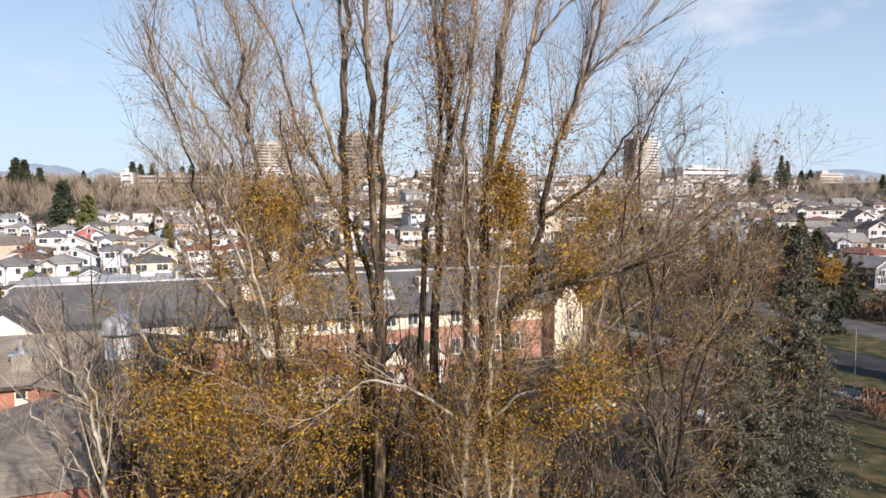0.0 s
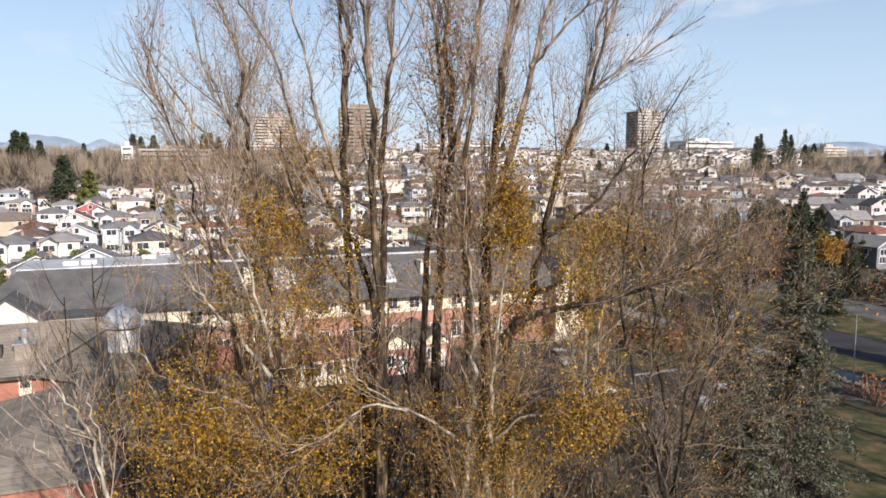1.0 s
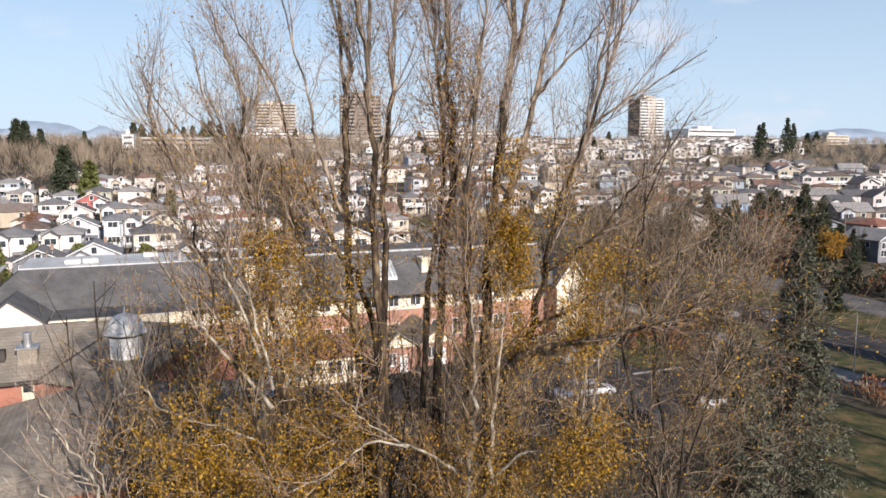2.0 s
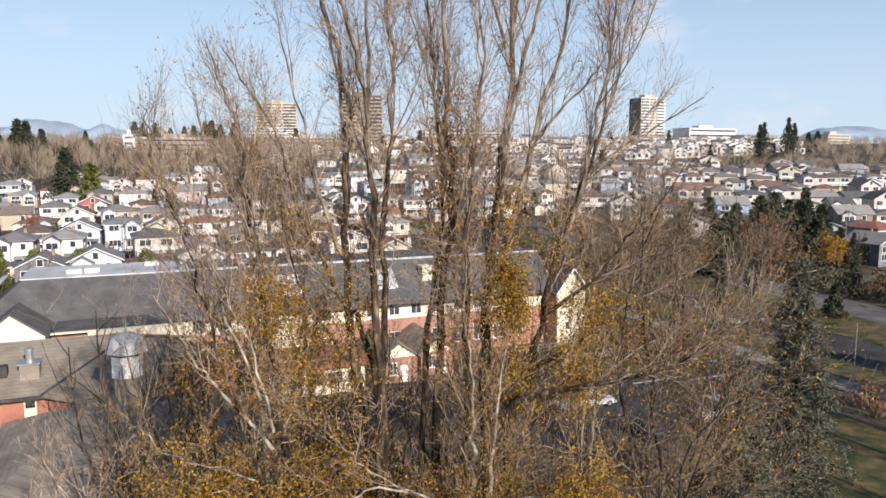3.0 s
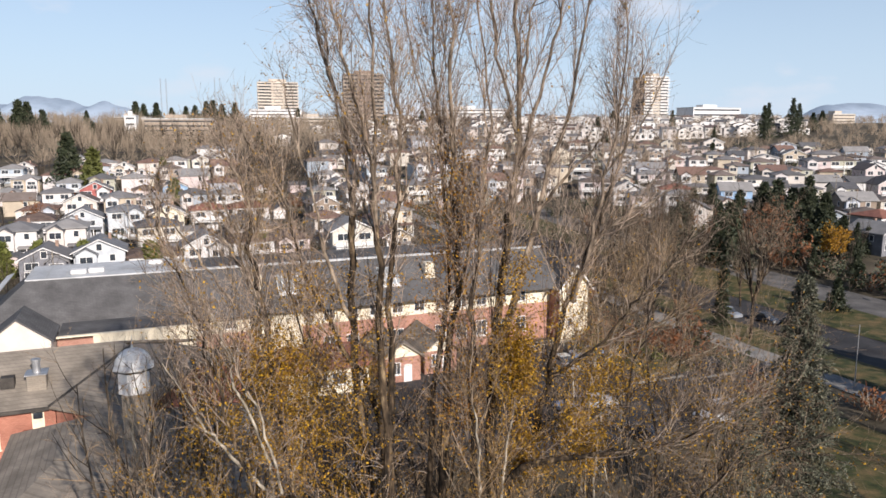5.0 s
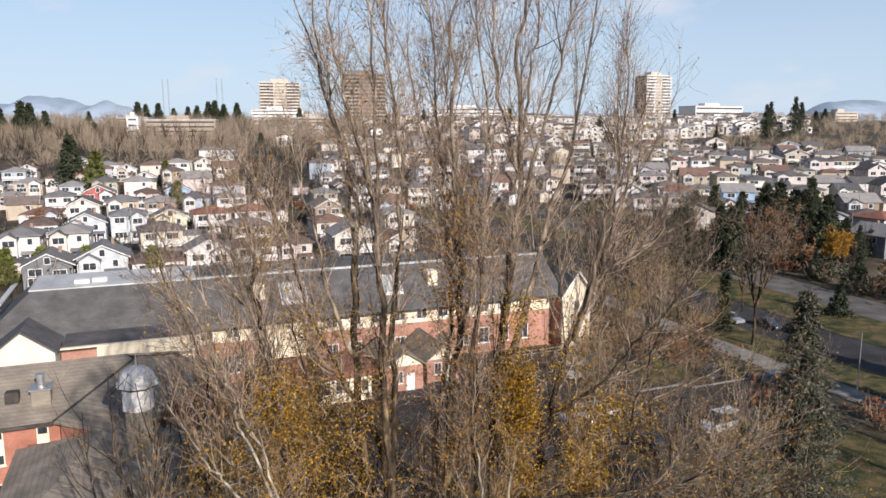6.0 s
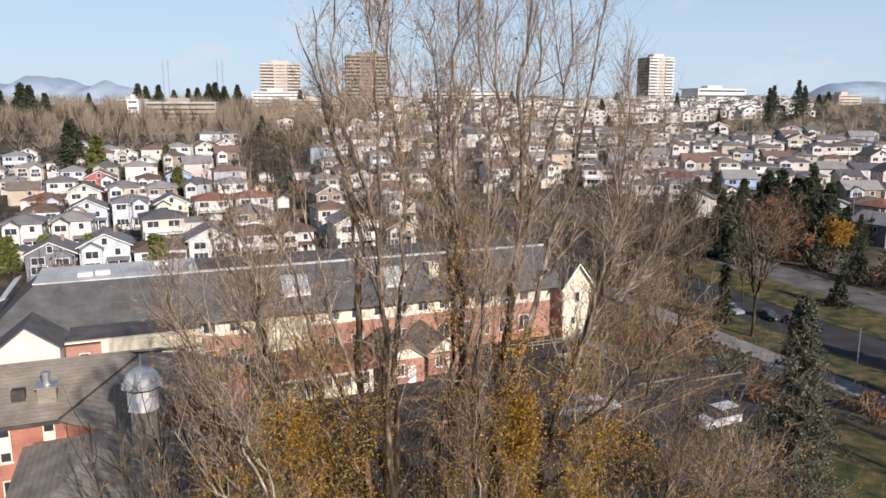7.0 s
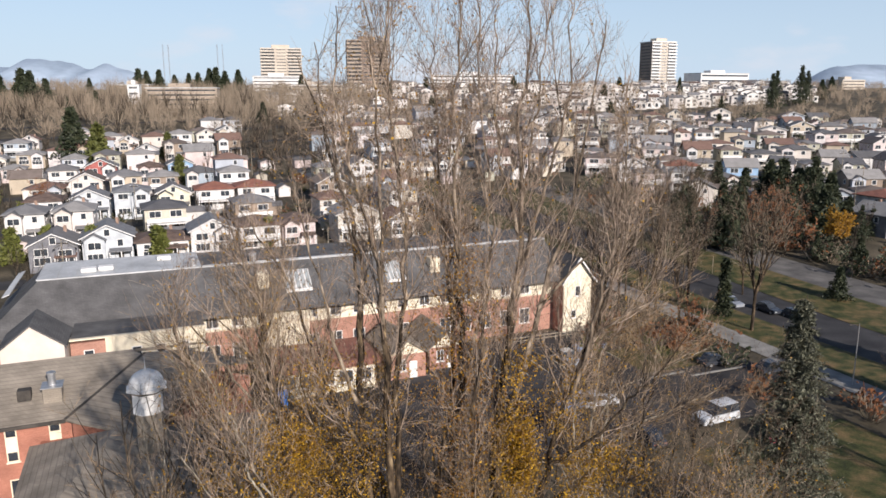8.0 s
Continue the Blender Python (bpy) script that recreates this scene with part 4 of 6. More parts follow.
# the far hillside: small gabled houses, joined
def hillside():
    rng = random.Random(5)
    walls, roofs, panes = ([], []), ([], []), ([], [])

    def quad(store, pts):
        k = len(store[0])
        store[0].extend(pts)
        store[1].append(tuple(range(k, k + len(pts))))
    b = 396.0
    while b < 720:
        reach = 0.64 * b + 20
        a_mid = b * SU / CU
        a = a_mid - reach
        while a < a_mid + reach:
            a += rng.uniform(11.0, 15.0)
            c = grid(a, b + rng.uniform(-4, 4))
            side = c.x / c.y
            if c.y > 745 or side < -0.25 or rng.random() < (0.72 if side < -0.09 else 0.42 if side < 0.16 else 0.12):
                continue
            w, d, h = rng.uniform(7, 10.5), rng.uniform(6.5, 9), rng.choice((3.8, 5.4, 5.8, 6.4))
            z = lie(c.x, c.y)
            turn = radians(YAW if c.x < 0.12 * c.y else -9 + rng.uniform(-4, 4)) + rng.choice((0, 0, math.pi / 2))
            m = Matrix.Translation((c.x, c.y, z)) @ Matrix.Rotation(turn, 4, "Z")

            def tr(*pts):
                return [tuple(m @ Vector(q)) for q in pts]
            x, y, r = w / 2, d / 2, rng.uniform(0.5, 2.0)
            quad(walls, tr((-x, -y, -2), (x, -y, -2), (x, -y, h), (0, -y, h + r), (-x, -y, h)))
            quad(walls, tr((x, y, -2), (-x, y, -2), (-x, y, h), (0, y, h + r), (x, y, h)))
            quad(walls, tr((x, -y, -2), (x, y, -2), (x, y, h), (x, -y, h)))
            quad(walls, tr((-x, y, -2), (-x, -y, -2), (-x, -y, h), (-x, y, h)))
            o = 0.5
            e = h - o * r / x + 0.15
            quad(roofs, tr((-x - o, -y - o, e), (0, -y - o, h + r + 0.15), (0, y + o, h + r + 0.15), (-x - o, y + o, e)))
            quad(roofs, tr((0, -y - o, h + r + 0.15), (x + o, -y - o, e), (x + o, y + o, e), (0, y + o, h + r + 0.15)))
            for fx in (-x / 2, x / 2):
                for fz in (0.9, h - 1.9):
                    quad(panes, tr((fx - 0.8, -y - 0.05, fz), (fx + 0.8, -y - 0.05, fz), (fx + 0.8, -y - 0.05, fz + 1.2), (fx - 0.8, -y - 0.05, fz + 1.2)))
                    quad(panes, tr((-x - 0.05, fx * 1.1 + 0.7, fz), (-x - 0.05, fx * 1.1 - 0.7, fz), (-x - 0.05, fx * 1.1 - 0.7, fz + 1.2), (-x - 0.05, fx * 1.1 + 0.7, fz + 1.2)))
        b += rng.choice((22.0, 26.0))
    s = thing("hillside_houses", "hillside covered in small pale houses with grey roofs", "houses", Matrix.Identity(4), kind="stuff")
    piece("walls", *walls, M_FAR_WALL, s)
    piece("roofs", *roofs, M_FAR_ROOF, s)
    piece("panes", *panes, M_GLASS, s)


M_FAR_WALL = material("far_siding", [(0.74, 0.73, 0.71), (0.62, 0.59, 0.54), (0.76, 0.75, 0.74), (0.50, 0.47, 0.44), (0.74, 0.71, 0.67), (0.38, 0.32, 0.28), (0.76, 0.75, 0.74)], scale=0.2, fine=2.0, bump=0.0, by_island=True, wear=0.1)
M_FAR_ROOF = material("far_roof", [(0.10, 0.10, 0.105), (0.17, 0.165, 0.165), (0.075, 0.077, 0.085), (0.15, 0.095, 0.078), (0.13, 0.125, 0.12), (0.28, 0.275, 0.275), (0.10, 0.098, 0.095)], scale=0.2, fine=2.0, bump=0.0, by_island=True, wear=0.2)
hillside()


# ---- towers and blocks on the ridge ----
def tower(x, y, top, w, d, turn, storeys, wall, band, label, side=None, balcony=True):
    """A slab block: core walls, floor bands, window strips; its base on the hill."""
    z0 = lie(x, y)
    s = thing("apartment_tower", label, "tower block", Matrix.Translation((x, y, z0)) @ pose(0, 0, 0, 0, 0, turn), "apartment towers")
    h = top - z0
    part("core", box(-w / 2, w / 2, -d / 2, d / 2, -3, h), wall, s)
    step = h / storeys
    spans = [(-w / 2 + 0.4, -w * 0.16, 0.42, 0.92), (-w * 0.12, w * 0.12, 0.5, 0.85), (w * 0.16, w / 2 - 0.4, 0.42, 0.92)]
    for k in range(storeys):
        z = k * step
        for x0, x1, lo, hi in spans:
            ob = part("window", lattice(x1 - x0, step * (hi - lo), 3, 0.18, 0.12, 0.04), [band, M_GLASS], s)
            ob.matrix_basis = pose((x0 + x1) / 2, -d / 2 - 0.003, z + step * lo)
        ob = part("window", lattice(d * 0.7, step * 0.42, 4, 0.2, 0.34, 0.28), [side or wall, M_GLASS], s)
        ob.matrix_basis = pose(-w / 2 - 0.003, 0, z + step * 0.45, 0, 0, -90)
        if balcony:
            for x0, x1 in ((-w / 2 - 0.7, -w * 0.15), (w * 0.15, w / 2 + 0.7)):
                part("balcony", box(x0, x1, -d / 2 - 1.5, -d / 2 - 0.13, z, z + step * 0.36), band, s)
    part("roof_edge", box(-w / 2 - 0.3, w / 2 + 0.3, -d / 2 - 0.3, d / 2 + 0.3, h + 0.003, h + 0.8), band, s)
    part("plant_room", box(-w * 0.22, w * 0.22, -d * 0.25, d * 0.25, h + 0.803, h + 4.0), wall, s)
    if side:
        part("side_wall", box(-w / 2 - 0.25, -w / 2 - 0.09, -d / 2, d / 2, -3, h), side, s, "dark end wall")


M_FAR_WALL_BAND = material("balcony_paint", [(0.55, 0.49, 0.42), (0.60, 0.54, 0.46)], scale=0.1, fine=1.0, wear=0.15)
tower(-158, 740, 77.0, 38, 26, 14, 13, M_TOWER_PALE, M_FAR_WALL_BAND, "pale balconied apartment tower on the ridge", M_TOWER_BROWN)
tower(-69, 690, 81.0, 36, 24, 10, 13, M_TOWER_BROWN, M_TOWER, "brown apartment tower on the ridge", M_TOWER_BROWN)
tower(215, 760, 84.0, 28, 20, 20, 15, M_TOWER_PALE, M_WHITE, "white banded apartment tower with a dark end wall", M_TOWER_BROWN)


def low_block(x, y, w, d, h, turn, storeys, label, wall, base=0.0):
    z0 = lie(x, y) + base
    s = thing("low_rise_block", label, "building", Matrix.Translation((x, y, z0)) @ pose(0, 0, 0, 0, 0, turn), "low blocks on the ridge")
    part("wall", box(-w / 2, w / 2, -d / 2, d / 2, -6, h), wall, s)
    st = h / storeys
    for k in range(storeys):
        ob = part("window_band", lattice(w - 1.6, st * 0.45, max(3, int(w / 4)), 0.2, 0.12, 0.04), [wall, M_GLASS], s)
        ob.matrix_basis = pose(0, -d / 2 - 0.003, k * st + st * 0.35)
    part("roof", box(-w / 2 - 0.4, w / 2 + 0.4, -d / 2 - 0.4, d / 2 + 0.4, h + 0.003, h + 0.6), M_METAL_ROOF, s)
    part("plant_room", box(-w * 0.2, w * 0.1, -d * 0.2, d * 0.2, h + 0.603, h + 3.2), wall, s)


low_block(-172, 500, 44, 24, 12, 12, 4, "grey terraced hospital block with long window rows", M_TOWER)
low_block(-199, 486, 7, 9, 15, 12, 4, "white stair tower beside the terraced block", M_WHITE)
low_block(-150, 690, 46, 22, 12, 14, 4, "white podium block at the tower's foot", M_WHITE)
low_block(-262, 640, 26, 16, 7, 10, 3, "low pale block on the ridge", M_TOWER_PALE)
low_block(28, 735, 78, 24, 13, 4, 4, "long white flat-roofed block on the ridge", M_WHITE)
low_block(266, 735, 58, 24, 14, 22, 3, "long white low-rise on the ridge", M_WHITE)
low_block(368, 690, 28, 18, 8, 22, 3, "white low-rise with stepped roofs on the ridge", M_TOWER_PALE)
low_block(-100, 600, 40, 20, 8, 8, 3, "white flat-roofed walk-up flats", M_TOWER_PALE)


def mast(x, y, h):
    s = thing("radio_mast", "thin pale lattice radio mast", "mast", Matrix.Translation((x, y, lie(x, y))), "radio masts")
    for k in range(3):
        u, v = 0.45 * math.cos(k * 2.094), 0.45 * math.sin(k * 2.094)
        bm = bmesh.new()
        add_box(bm, u - 0.07, u + 0.07, v - 0.07, v + 0.07, 0, h)
        part("leg", bm, M_STEEL, s)
    bm = bmesh.new()
    for k in range(int(h / 2.5)):
        add_box(bm, -0.45, 0.45, -0.3, -0.22, 2.5 * k + 1, 2.5 * k + 1.1)
    part("bracing", bm, M_STEEL, s)


for x, y, h in ((-265, 720, 42), (-262, 726, 42), (-212, 715, 42), (-209, 722, 42)):
    mast(x, y, h)


# ---- mountains on the horizon ----
def mountains():
    r = random.Random(3)
    for name, x0, x1, y, top, label in (("mountain_left", -2900, -1560, 4300, 285, "distant mountain under low cloud, haze blue painted into its colour"), ("mountain_right", 1990, 4100, 4300, 235, "distant forested ridge, haze blue painted into its colour")):
        n = 70
        verts, faces = [], []
        for j, dy in enumerate((-500, -260, 0, 300)):
            for i in range(n + 1):
                u = i / n
                bell = math.sin(math.pi * u) ** 0.5 if name == "mountain_left" else min(1, u * 9) ** 0.5
                hgt = top * bell * (0.8 + (0.35 if x0 < 0 else 0.06) * noise.noise((u * 4.0, y * 0.01, 0.3)) + 0.12 * noise.noise((u * 16, 2.0, j * 0.7)))
                verts.append((x0 + (x1 - x0) * u, y + dy, max(0, hgt * (0.0, 0.62, 1.0, 0.5)[j])))
        for j in range(3):
            for i in range(n):
                k = j * (n + 1) + i
                faces.append((k, k + 1, k + n + 2, k + n + 1))
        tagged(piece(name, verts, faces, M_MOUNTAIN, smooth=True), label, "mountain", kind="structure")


mountains()


# ---- trees ----
UP = Vector((0, 0, 1))


def limb(r, p, d, length, r0, r1, segs, up, wobble):
    """A bending limb: its points and radii."""
    p, d = Vector(p), Vector(d).normalized()
    pts, rad = [p.copy()], [r0]
    for k in range(segs):
        d = (d + UP * up + Vector((r.uniform(-1, 1), r.uniform(-1, 1), r.uniform(-1, 1))) * wobble).normalized()
        p = p + d * (length / segs)
        pts.append(p)
        rad.append(r0 + (r1 - r0) * (k + 1) / segs)
    return pts, rad


def sprout(r, parents, per_metre, angle, length, thick, t0, segs, up, wobble, taper=0.5, most=10 ** 9, lean=None, tip=0.25):
    """Side shoots along the parents, from the part t0 of each onwards."""
    out = []
    for pts, rad in parents:
        total = sum((b - a).length for a, b in zip(pts, pts[1:]))
        n = int(total * (1 - t0) * per_metre + r.random())
        for _ in range(min(n, most)):
            t = t0 + (1 - t0) * r.random()
            f = t * (len(pts) - 1)
            k = min(int(f), len(pts) - 2)
            p = pts[k].lerp(pts[k + 1], f - k)
            ax = (pts[k + 1] - pts[k]).normalized()
            side = ax.cross(Vector((r.uniform(-1, 1), r.uniform(-1, 1), r.uniform(-1, 1)))).normalized()
            if lean is not None:
                side = (side + lean * 0.7).normalized()
            ang = radians(r.uniform(*angle))
            d = ax * math.cos(ang) + side * math.sin(ang)
            ln = r.uniform(*length) * (1 - taper * t)
            r0 = min(thick * (1 - 0.5 * t), rad[k] * 0.7)
            out.append(limb(r, p, d, ln, r0, max(r0 * tip, 0.003), segs, up, wobble))
    return out


def tube_mesh(name, groups, mats, parent, label="", flare=0.0):
    """Joins limbs into one mesh. groups: (limbs, sides, slot)."""
    vs, fs, slots = [], [], []
    n0 = 0
    for limbs, sides, slot in groups:
        if not limbs:
            continue
        if sides == 1:
            flat = [(pts[k], pts[k + 1], rad[k], rad[k + 1]) for pts, rad in limbs for k in range(len(pts) - 1)]
            A, B = (np.array([tuple(q[i]) for q in flat]) for i in (0, 1))
            ra, rb = (np.array([q[i] for q in flat])[:, None] for i in (2, 3))
            W = np.cross(B - A, np.random.default_rng(len(flat)).normal(size=A.shape) * np.array([0.3, 1.0, 0.3]))
            W /= np.linalg.norm(W, axis=1, keepdims=True) + 1e-9
            vs.append(np.stack([A - W * ra, A + W * ra, B + W * rb, B - W * rb], axis=1).reshape(-1, 3))
            fs.append(n0 + np.arange(4 * len(flat)).reshape(-1, 4))
            slots.append(np.full(len(flat), slot))
            n0 += 4 * len(flat)
            continue
        byk = {}
        for pts, rad in limbs:
            byk.setdefault(len(pts), []).append((pts, rad))
        ang = np.arange(sides) * 2 * np.pi / sides
        for k, some in byk.items():
            P = np.array([[tuple(q) for q in pts] for pts, _ in some])
            R = np.array([rad for _, rad in some])
            T = np.empty_like(P)
            T[:, 1:-1] = P[:, 2:] - P[:, :-2]
            T[:, 0], T[:, -1] = P[:, 1] - P[:, 0], P[:, -1] - P[:, -2]
            T /= np.linalg.norm(T, axis=2, keepdims=True) + 1e-9
            ref = np.where(np.abs(T[:, :1, 2:3]) < 0.9, np.array([0.0, 0, 1]), np.array([1.0, 0, 0]))
            X = np.cross(T, np.broadcast_to(ref, T.shape))
            X /= np.linalg.norm(X, axis=2, keepdims=True) + 1e-9
            Y = np.cross(T, X)
            ring = P[:, :, None, :] + R[:, :, None, None] * (X[:, :, None, :] * np.cos(ang)[:, None] + Y[:, :, None, :] * np.sin(ang)[:, None])
            vs.append(ring.reshape(-1, 3))
            m = len(some)
            idx = n0 + np.arange(m * k * sides).reshape(m, k, sides)
            nxt = np.roll(idx, -1, axis=2)
            q = np.stack([idx[:, :-1], nxt[:, :-1], nxt[:, 1:], idx[:, 1:]], axis=-1).reshape(-1, 4)
            fs.append(q)
            slots.append(np.full(len(q), slot))
            n0 += m * k * sides
    return quad_mesh(name, np.concatenate(vs), np.concatenate(fs), mats, parent, label, np.concatenate(slots), True)


def quad_mesh(name, V, F, mats, parent, label="", slots=None, smooth=False):
    me = bpy.data.meshes.new(name)
    me.vertices.add(len(V))
    me.vertices.foreach_set("co", V.astype(np.float32).ravel())
    me.loops.add(F.size)
    me.loops.foreach_set("vertex_index", F.astype(np.int32).ravel())
    me.polygons.add(len(F))
    me.polygons.foreach_set("loop_start", np.arange(0, F.size, 4, dtype=np.int32))
    if slots is not None:
        me.polygons.foreach_set("material_index", slots.astype(np.int32))
    if smooth:
        me.polygons.foreach_set("use_smooth", np.ones(len(F), dtype=bool))
    me.update(calc_edges=True)
    for one in mats:
        me.materials.append(one)
    ob = new(name, me)
    ob.parent = parent
    if label:
        ob["label"] = label
    return ob


def leaf_mesh(name, points, size, mat, parent, label="", seed=1, stretch=1.5, droop=0.4):
    """A small folded leaf or clump at each point."""
    g = np.random.default_rng(seed)
    P = np.array([tuple(p) for p in points], dtype=float)
    n = len(P)
    d = g.normal(size=(n, 3))
    d[:, 2] -= droop
    d /= np.linalg.norm(d, axis=1, keepdims=True)
    s = np.cross(d, g.normal(size=(n, 3)))
    s /= np.linalg.norm(s, axis=1, keepdims=True) + 1e-9
    w = size * g.uniform(0.6, 1.3, size=(n, 1))
    up = np.cross(d, s) * w * 0.18
    V = np.stack([P, P + d * w * stretch * 0.5 + s * w * 0.5 + up, P + d * w * stretch, P + d * w * stretch * 0.5 - s * w * 0.5 + up], axis=1).reshape(-1, 3)
    F = np.arange(4 * n).reshape(n, 4)
    return quad_mesh(name, V, F, [mat], parent, label)


def limb_points(r, limbs, chance, want=None):
    out = []
    for pts, _ in limbs:
        for a, b in zip(pts, pts[1:]):
            if r.random() < chance:
                p = a.lerp(b, r.random()) + Vector((r.gauss(0, 0.05), r.gauss(0, 0.05), r.gauss(0, 0.05)))
                if want is None or r.random() < want(p):
                    out.append(p)
    return out


def spline(points, radii, segs=14, r=None, wobble=0.06):
    """A smooth limb through a few points."""
    P = [Vector(p) for p in points]
    out, rad = [], []
    n = len(P) - 1
    for k in range(segs + 1):
        f = k / segs * n
        i = min(int(f), n - 1)
        u = f - i
        p0, p1, p2, p3 = P[max(i - 1, 0)], P[i], P[i + 1], P[min(i + 2, n)]
        q = 0.5 * (2 * p1 + (p2 - p0) * u + (2 * p0 - 5 * p1 + 4 * p2 - p3) * u * u + (3 * p1 - p0 - 3 * p2 + p3) * u ** 3)
        if r and 0 < k < segs:
            q = q + Vector((r.gauss(0, wobble), r.gauss(0, wobble), 0))
        out.append(q)
        v = k / segs
        rad.append(radii[0] + (radii[1] - radii[0]) * v ** 0.62)
    return out, rad


def crown_kept(limbs, bx):
    """The outer crown narrows with height, as upright brooms do."""
    return [f for f in limbs if f[0][-1].z < 26.5 or -8.6 + 0.68 * (f[0][-1].z - 27) < f[0][-1].x + bx < 9.3 - 0.42 * (f[0][-1].z - 27)]


def poplar(name, base, stems, limbs, seed, label, bark, leaf_zone, leaf=M_GOLD, bushy=1.0, shoots=1.2, fall=6, twig_mat=None, tufts=(), pale=None, forks=0.26, wild=0.0):
    """A tall many-stemmed tree. stems: radius, depth and (x, z) on the way up; limbs: radius, depth at both ends and (x, z)."""
    r = random.Random(seed)
    bx, by = base
    s = thing(name, label, "tree", Matrix.Translation((bx, by, 0)), "tall autumn trees")
    o = Vector((bx, by, 0))
    main = []
    for rad, y, line in stems:
        x1, z1 = line[0]
        pts = [(bx + (x1 - bx) * 0.15, by + (y - by) * 0.1, -0.3), (bx + (x1 - bx) * 0.6, by + (y - by) * 0.6, z1 / 2)]
        pts += [(x, y + r.uniform(-0.25, 0.25), z) for x, z in line]
        main.append(spline([Vector(p) - o for p in pts], (rad * 1.15, 0.015), 34, r, 0.06))
    side = []
    for rad, y0, y1, line in limbs:
        n = len(line) - 1
        side.append(spline([Vector((x, y0 + (y1 - y0) * k / n, z)) - o for k, (x, z) in enumerate(line)], (rad, 0.014), 16, r, 0.05))
    top = max((f[0][-1].z for f in main + side))
    fork = sprout(r, main + side, forks, (9, 26), (3.0, 6.5), 0.036, 0.36, 9, 0.05 - 0.3 * wild, 0.07 + wild, 0.45, tip=0.2)
    fork = crown_kept([q for q in fork if q[0][-1].z < top + 0.4], bx)
    butts, tops = [], []
    for line, girth in main:
        cut = max(2, min(len(line) - 3, sum(p.z < 26.5 for p in line)))
        butts.append((line[:cut + 1], girth[:cut + 1]))
        tops.append((line[cut:], girth[cut:]))
    low_side = [f for f in side if f[0][0].z < 22]
    high_side = [f for f in side if f[0][0].z >= 22]
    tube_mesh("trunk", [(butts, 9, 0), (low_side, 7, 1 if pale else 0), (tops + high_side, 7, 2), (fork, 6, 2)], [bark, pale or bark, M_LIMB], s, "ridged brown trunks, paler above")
    big = sprout(r, main, 1.9 * bushy, (14, 46), (1.6, 4.0), 0.026, 0.34, 7, 0.12 - wild, 0.12 + wild, 0.45)
    big += sprout(r, fork, 2.6 * bushy, (14, 38), (1.2, 3.0), 0.020, 0.12, 6, 0.13 - wild, 0.11 + wild, 0.35)
    big += sprout(r, side, 2.0 * bushy, (16, 46), (1.0, 2.8), 0.022, 0.2, 6, 0.08 - wild, 0.14 + wild, 0.4)
    big = crown_kept(big, bx)
    mid = sprout(r, big, 2.3, (20, 50), (0.7, 1.9), 0.014, 0.08, 4, 0.10 - 1.5 * wild, 0.13 + wild, 0.4)
    mid += crown_kept(sprout(r, main + side + fork, 1.8 * bushy, (8, 26), (0.9, 2.4), 0.014, 0.55, 5, 0.12, 0.08, 0.3), bx)
    low = sprout(r, main, shoots * 1.0, (35, 110), (0.8, 2.4), 0.012, 0.22, 5, -0.01, 0.2, 0.4)
    twigs = sprout(r, mid + low, 4.4, (18, 55), (0.35, 1.0), 0.010, 0.05, 3, 0.07, 0.16, 0.25)
    twigs += sprout(r, big, 2.4, (20, 60), (0.4, 1.2), 0.010, 0.2, 3, 0.1, 0.14, 0.3)
    twigs = crown_kept(twigs, bx)
    spots = [v for f in main + fork + side + big for v in f[0]]
    near = np.array([tuple(v) for v in spots])
    leafy, heads = [], []
    for c, rad, count in tufts:
        for _ in range(count):
            u = Vector((r.gauss(0, 1), r.gauss(0, 1), r.gauss(0, 1))).normalized() * r.random() ** 0.5 * r.uniform(0.7, 1.25)
            p = Vector((c[0] + u.x * rad[0], c[1] + u.y * rad[1], c[2] + u.z * rad[2])) - o
            heads.append((float(((near - np.array(tuple(p))) ** 2).sum(axis=1).min()), tuple(p)))
    grown = np.concatenate([near, np.zeros((len(heads), 3))])
    for k, (_, p) in enumerate(sorted(heads)):
        n = len(near) + k
        p = Vector(p)
        a = Vector(grown[int(np.argmin(((grown[:n] - np.array(p)) ** 2).sum(axis=1)))])
        grown[n] = p
        low.append(([a, a.lerp(p, 0.5) + Vector((r.gauss(0, 0.05), r.gauss(0, 0.05), 0.06)), p], [0.012, 0.009, 0.006]))
        leafy += [p + Vector((r.gauss(0, 0.16), r.gauss(0, 0.16), r.gauss(-0.08, 0.24))) for _ in range(r.choice((5, 10, 18, 30)))]
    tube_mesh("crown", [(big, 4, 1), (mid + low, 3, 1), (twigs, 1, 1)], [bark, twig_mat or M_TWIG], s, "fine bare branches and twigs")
    pts = []
    for _ in range(fall):
        pts += limb_points(r, twigs + mid + low, 0.6, lambda p: leaf_zone(p + o))
    pts += leafy
    if pts:
        leaf_mesh("foliage", pts, 0.052, leaf, s, "sparse golden leaves", seed)
    return s


def puff(p, c, rad, amount):
    """Share of leaves left round a spot."""
    d = math.sqrt(((p.x - c[0]) / rad[0]) ** 2 + ((p.y - c[1]) / rad[1]) ** 2 + ((p.z - c[2]) / rad[2]) ** 2)
    return amount * max(0.0, 1.0 - d * d) if d < 1 else 0.0


def zone(*spots, ground=0.05, roof=25.0):
    def f(p):
        v = ground if p.z < roof else ground * 0.15
        for c, rad, amount in spots:
            v = max(v, puff(p, c, rad, amount))
        return v
    return f


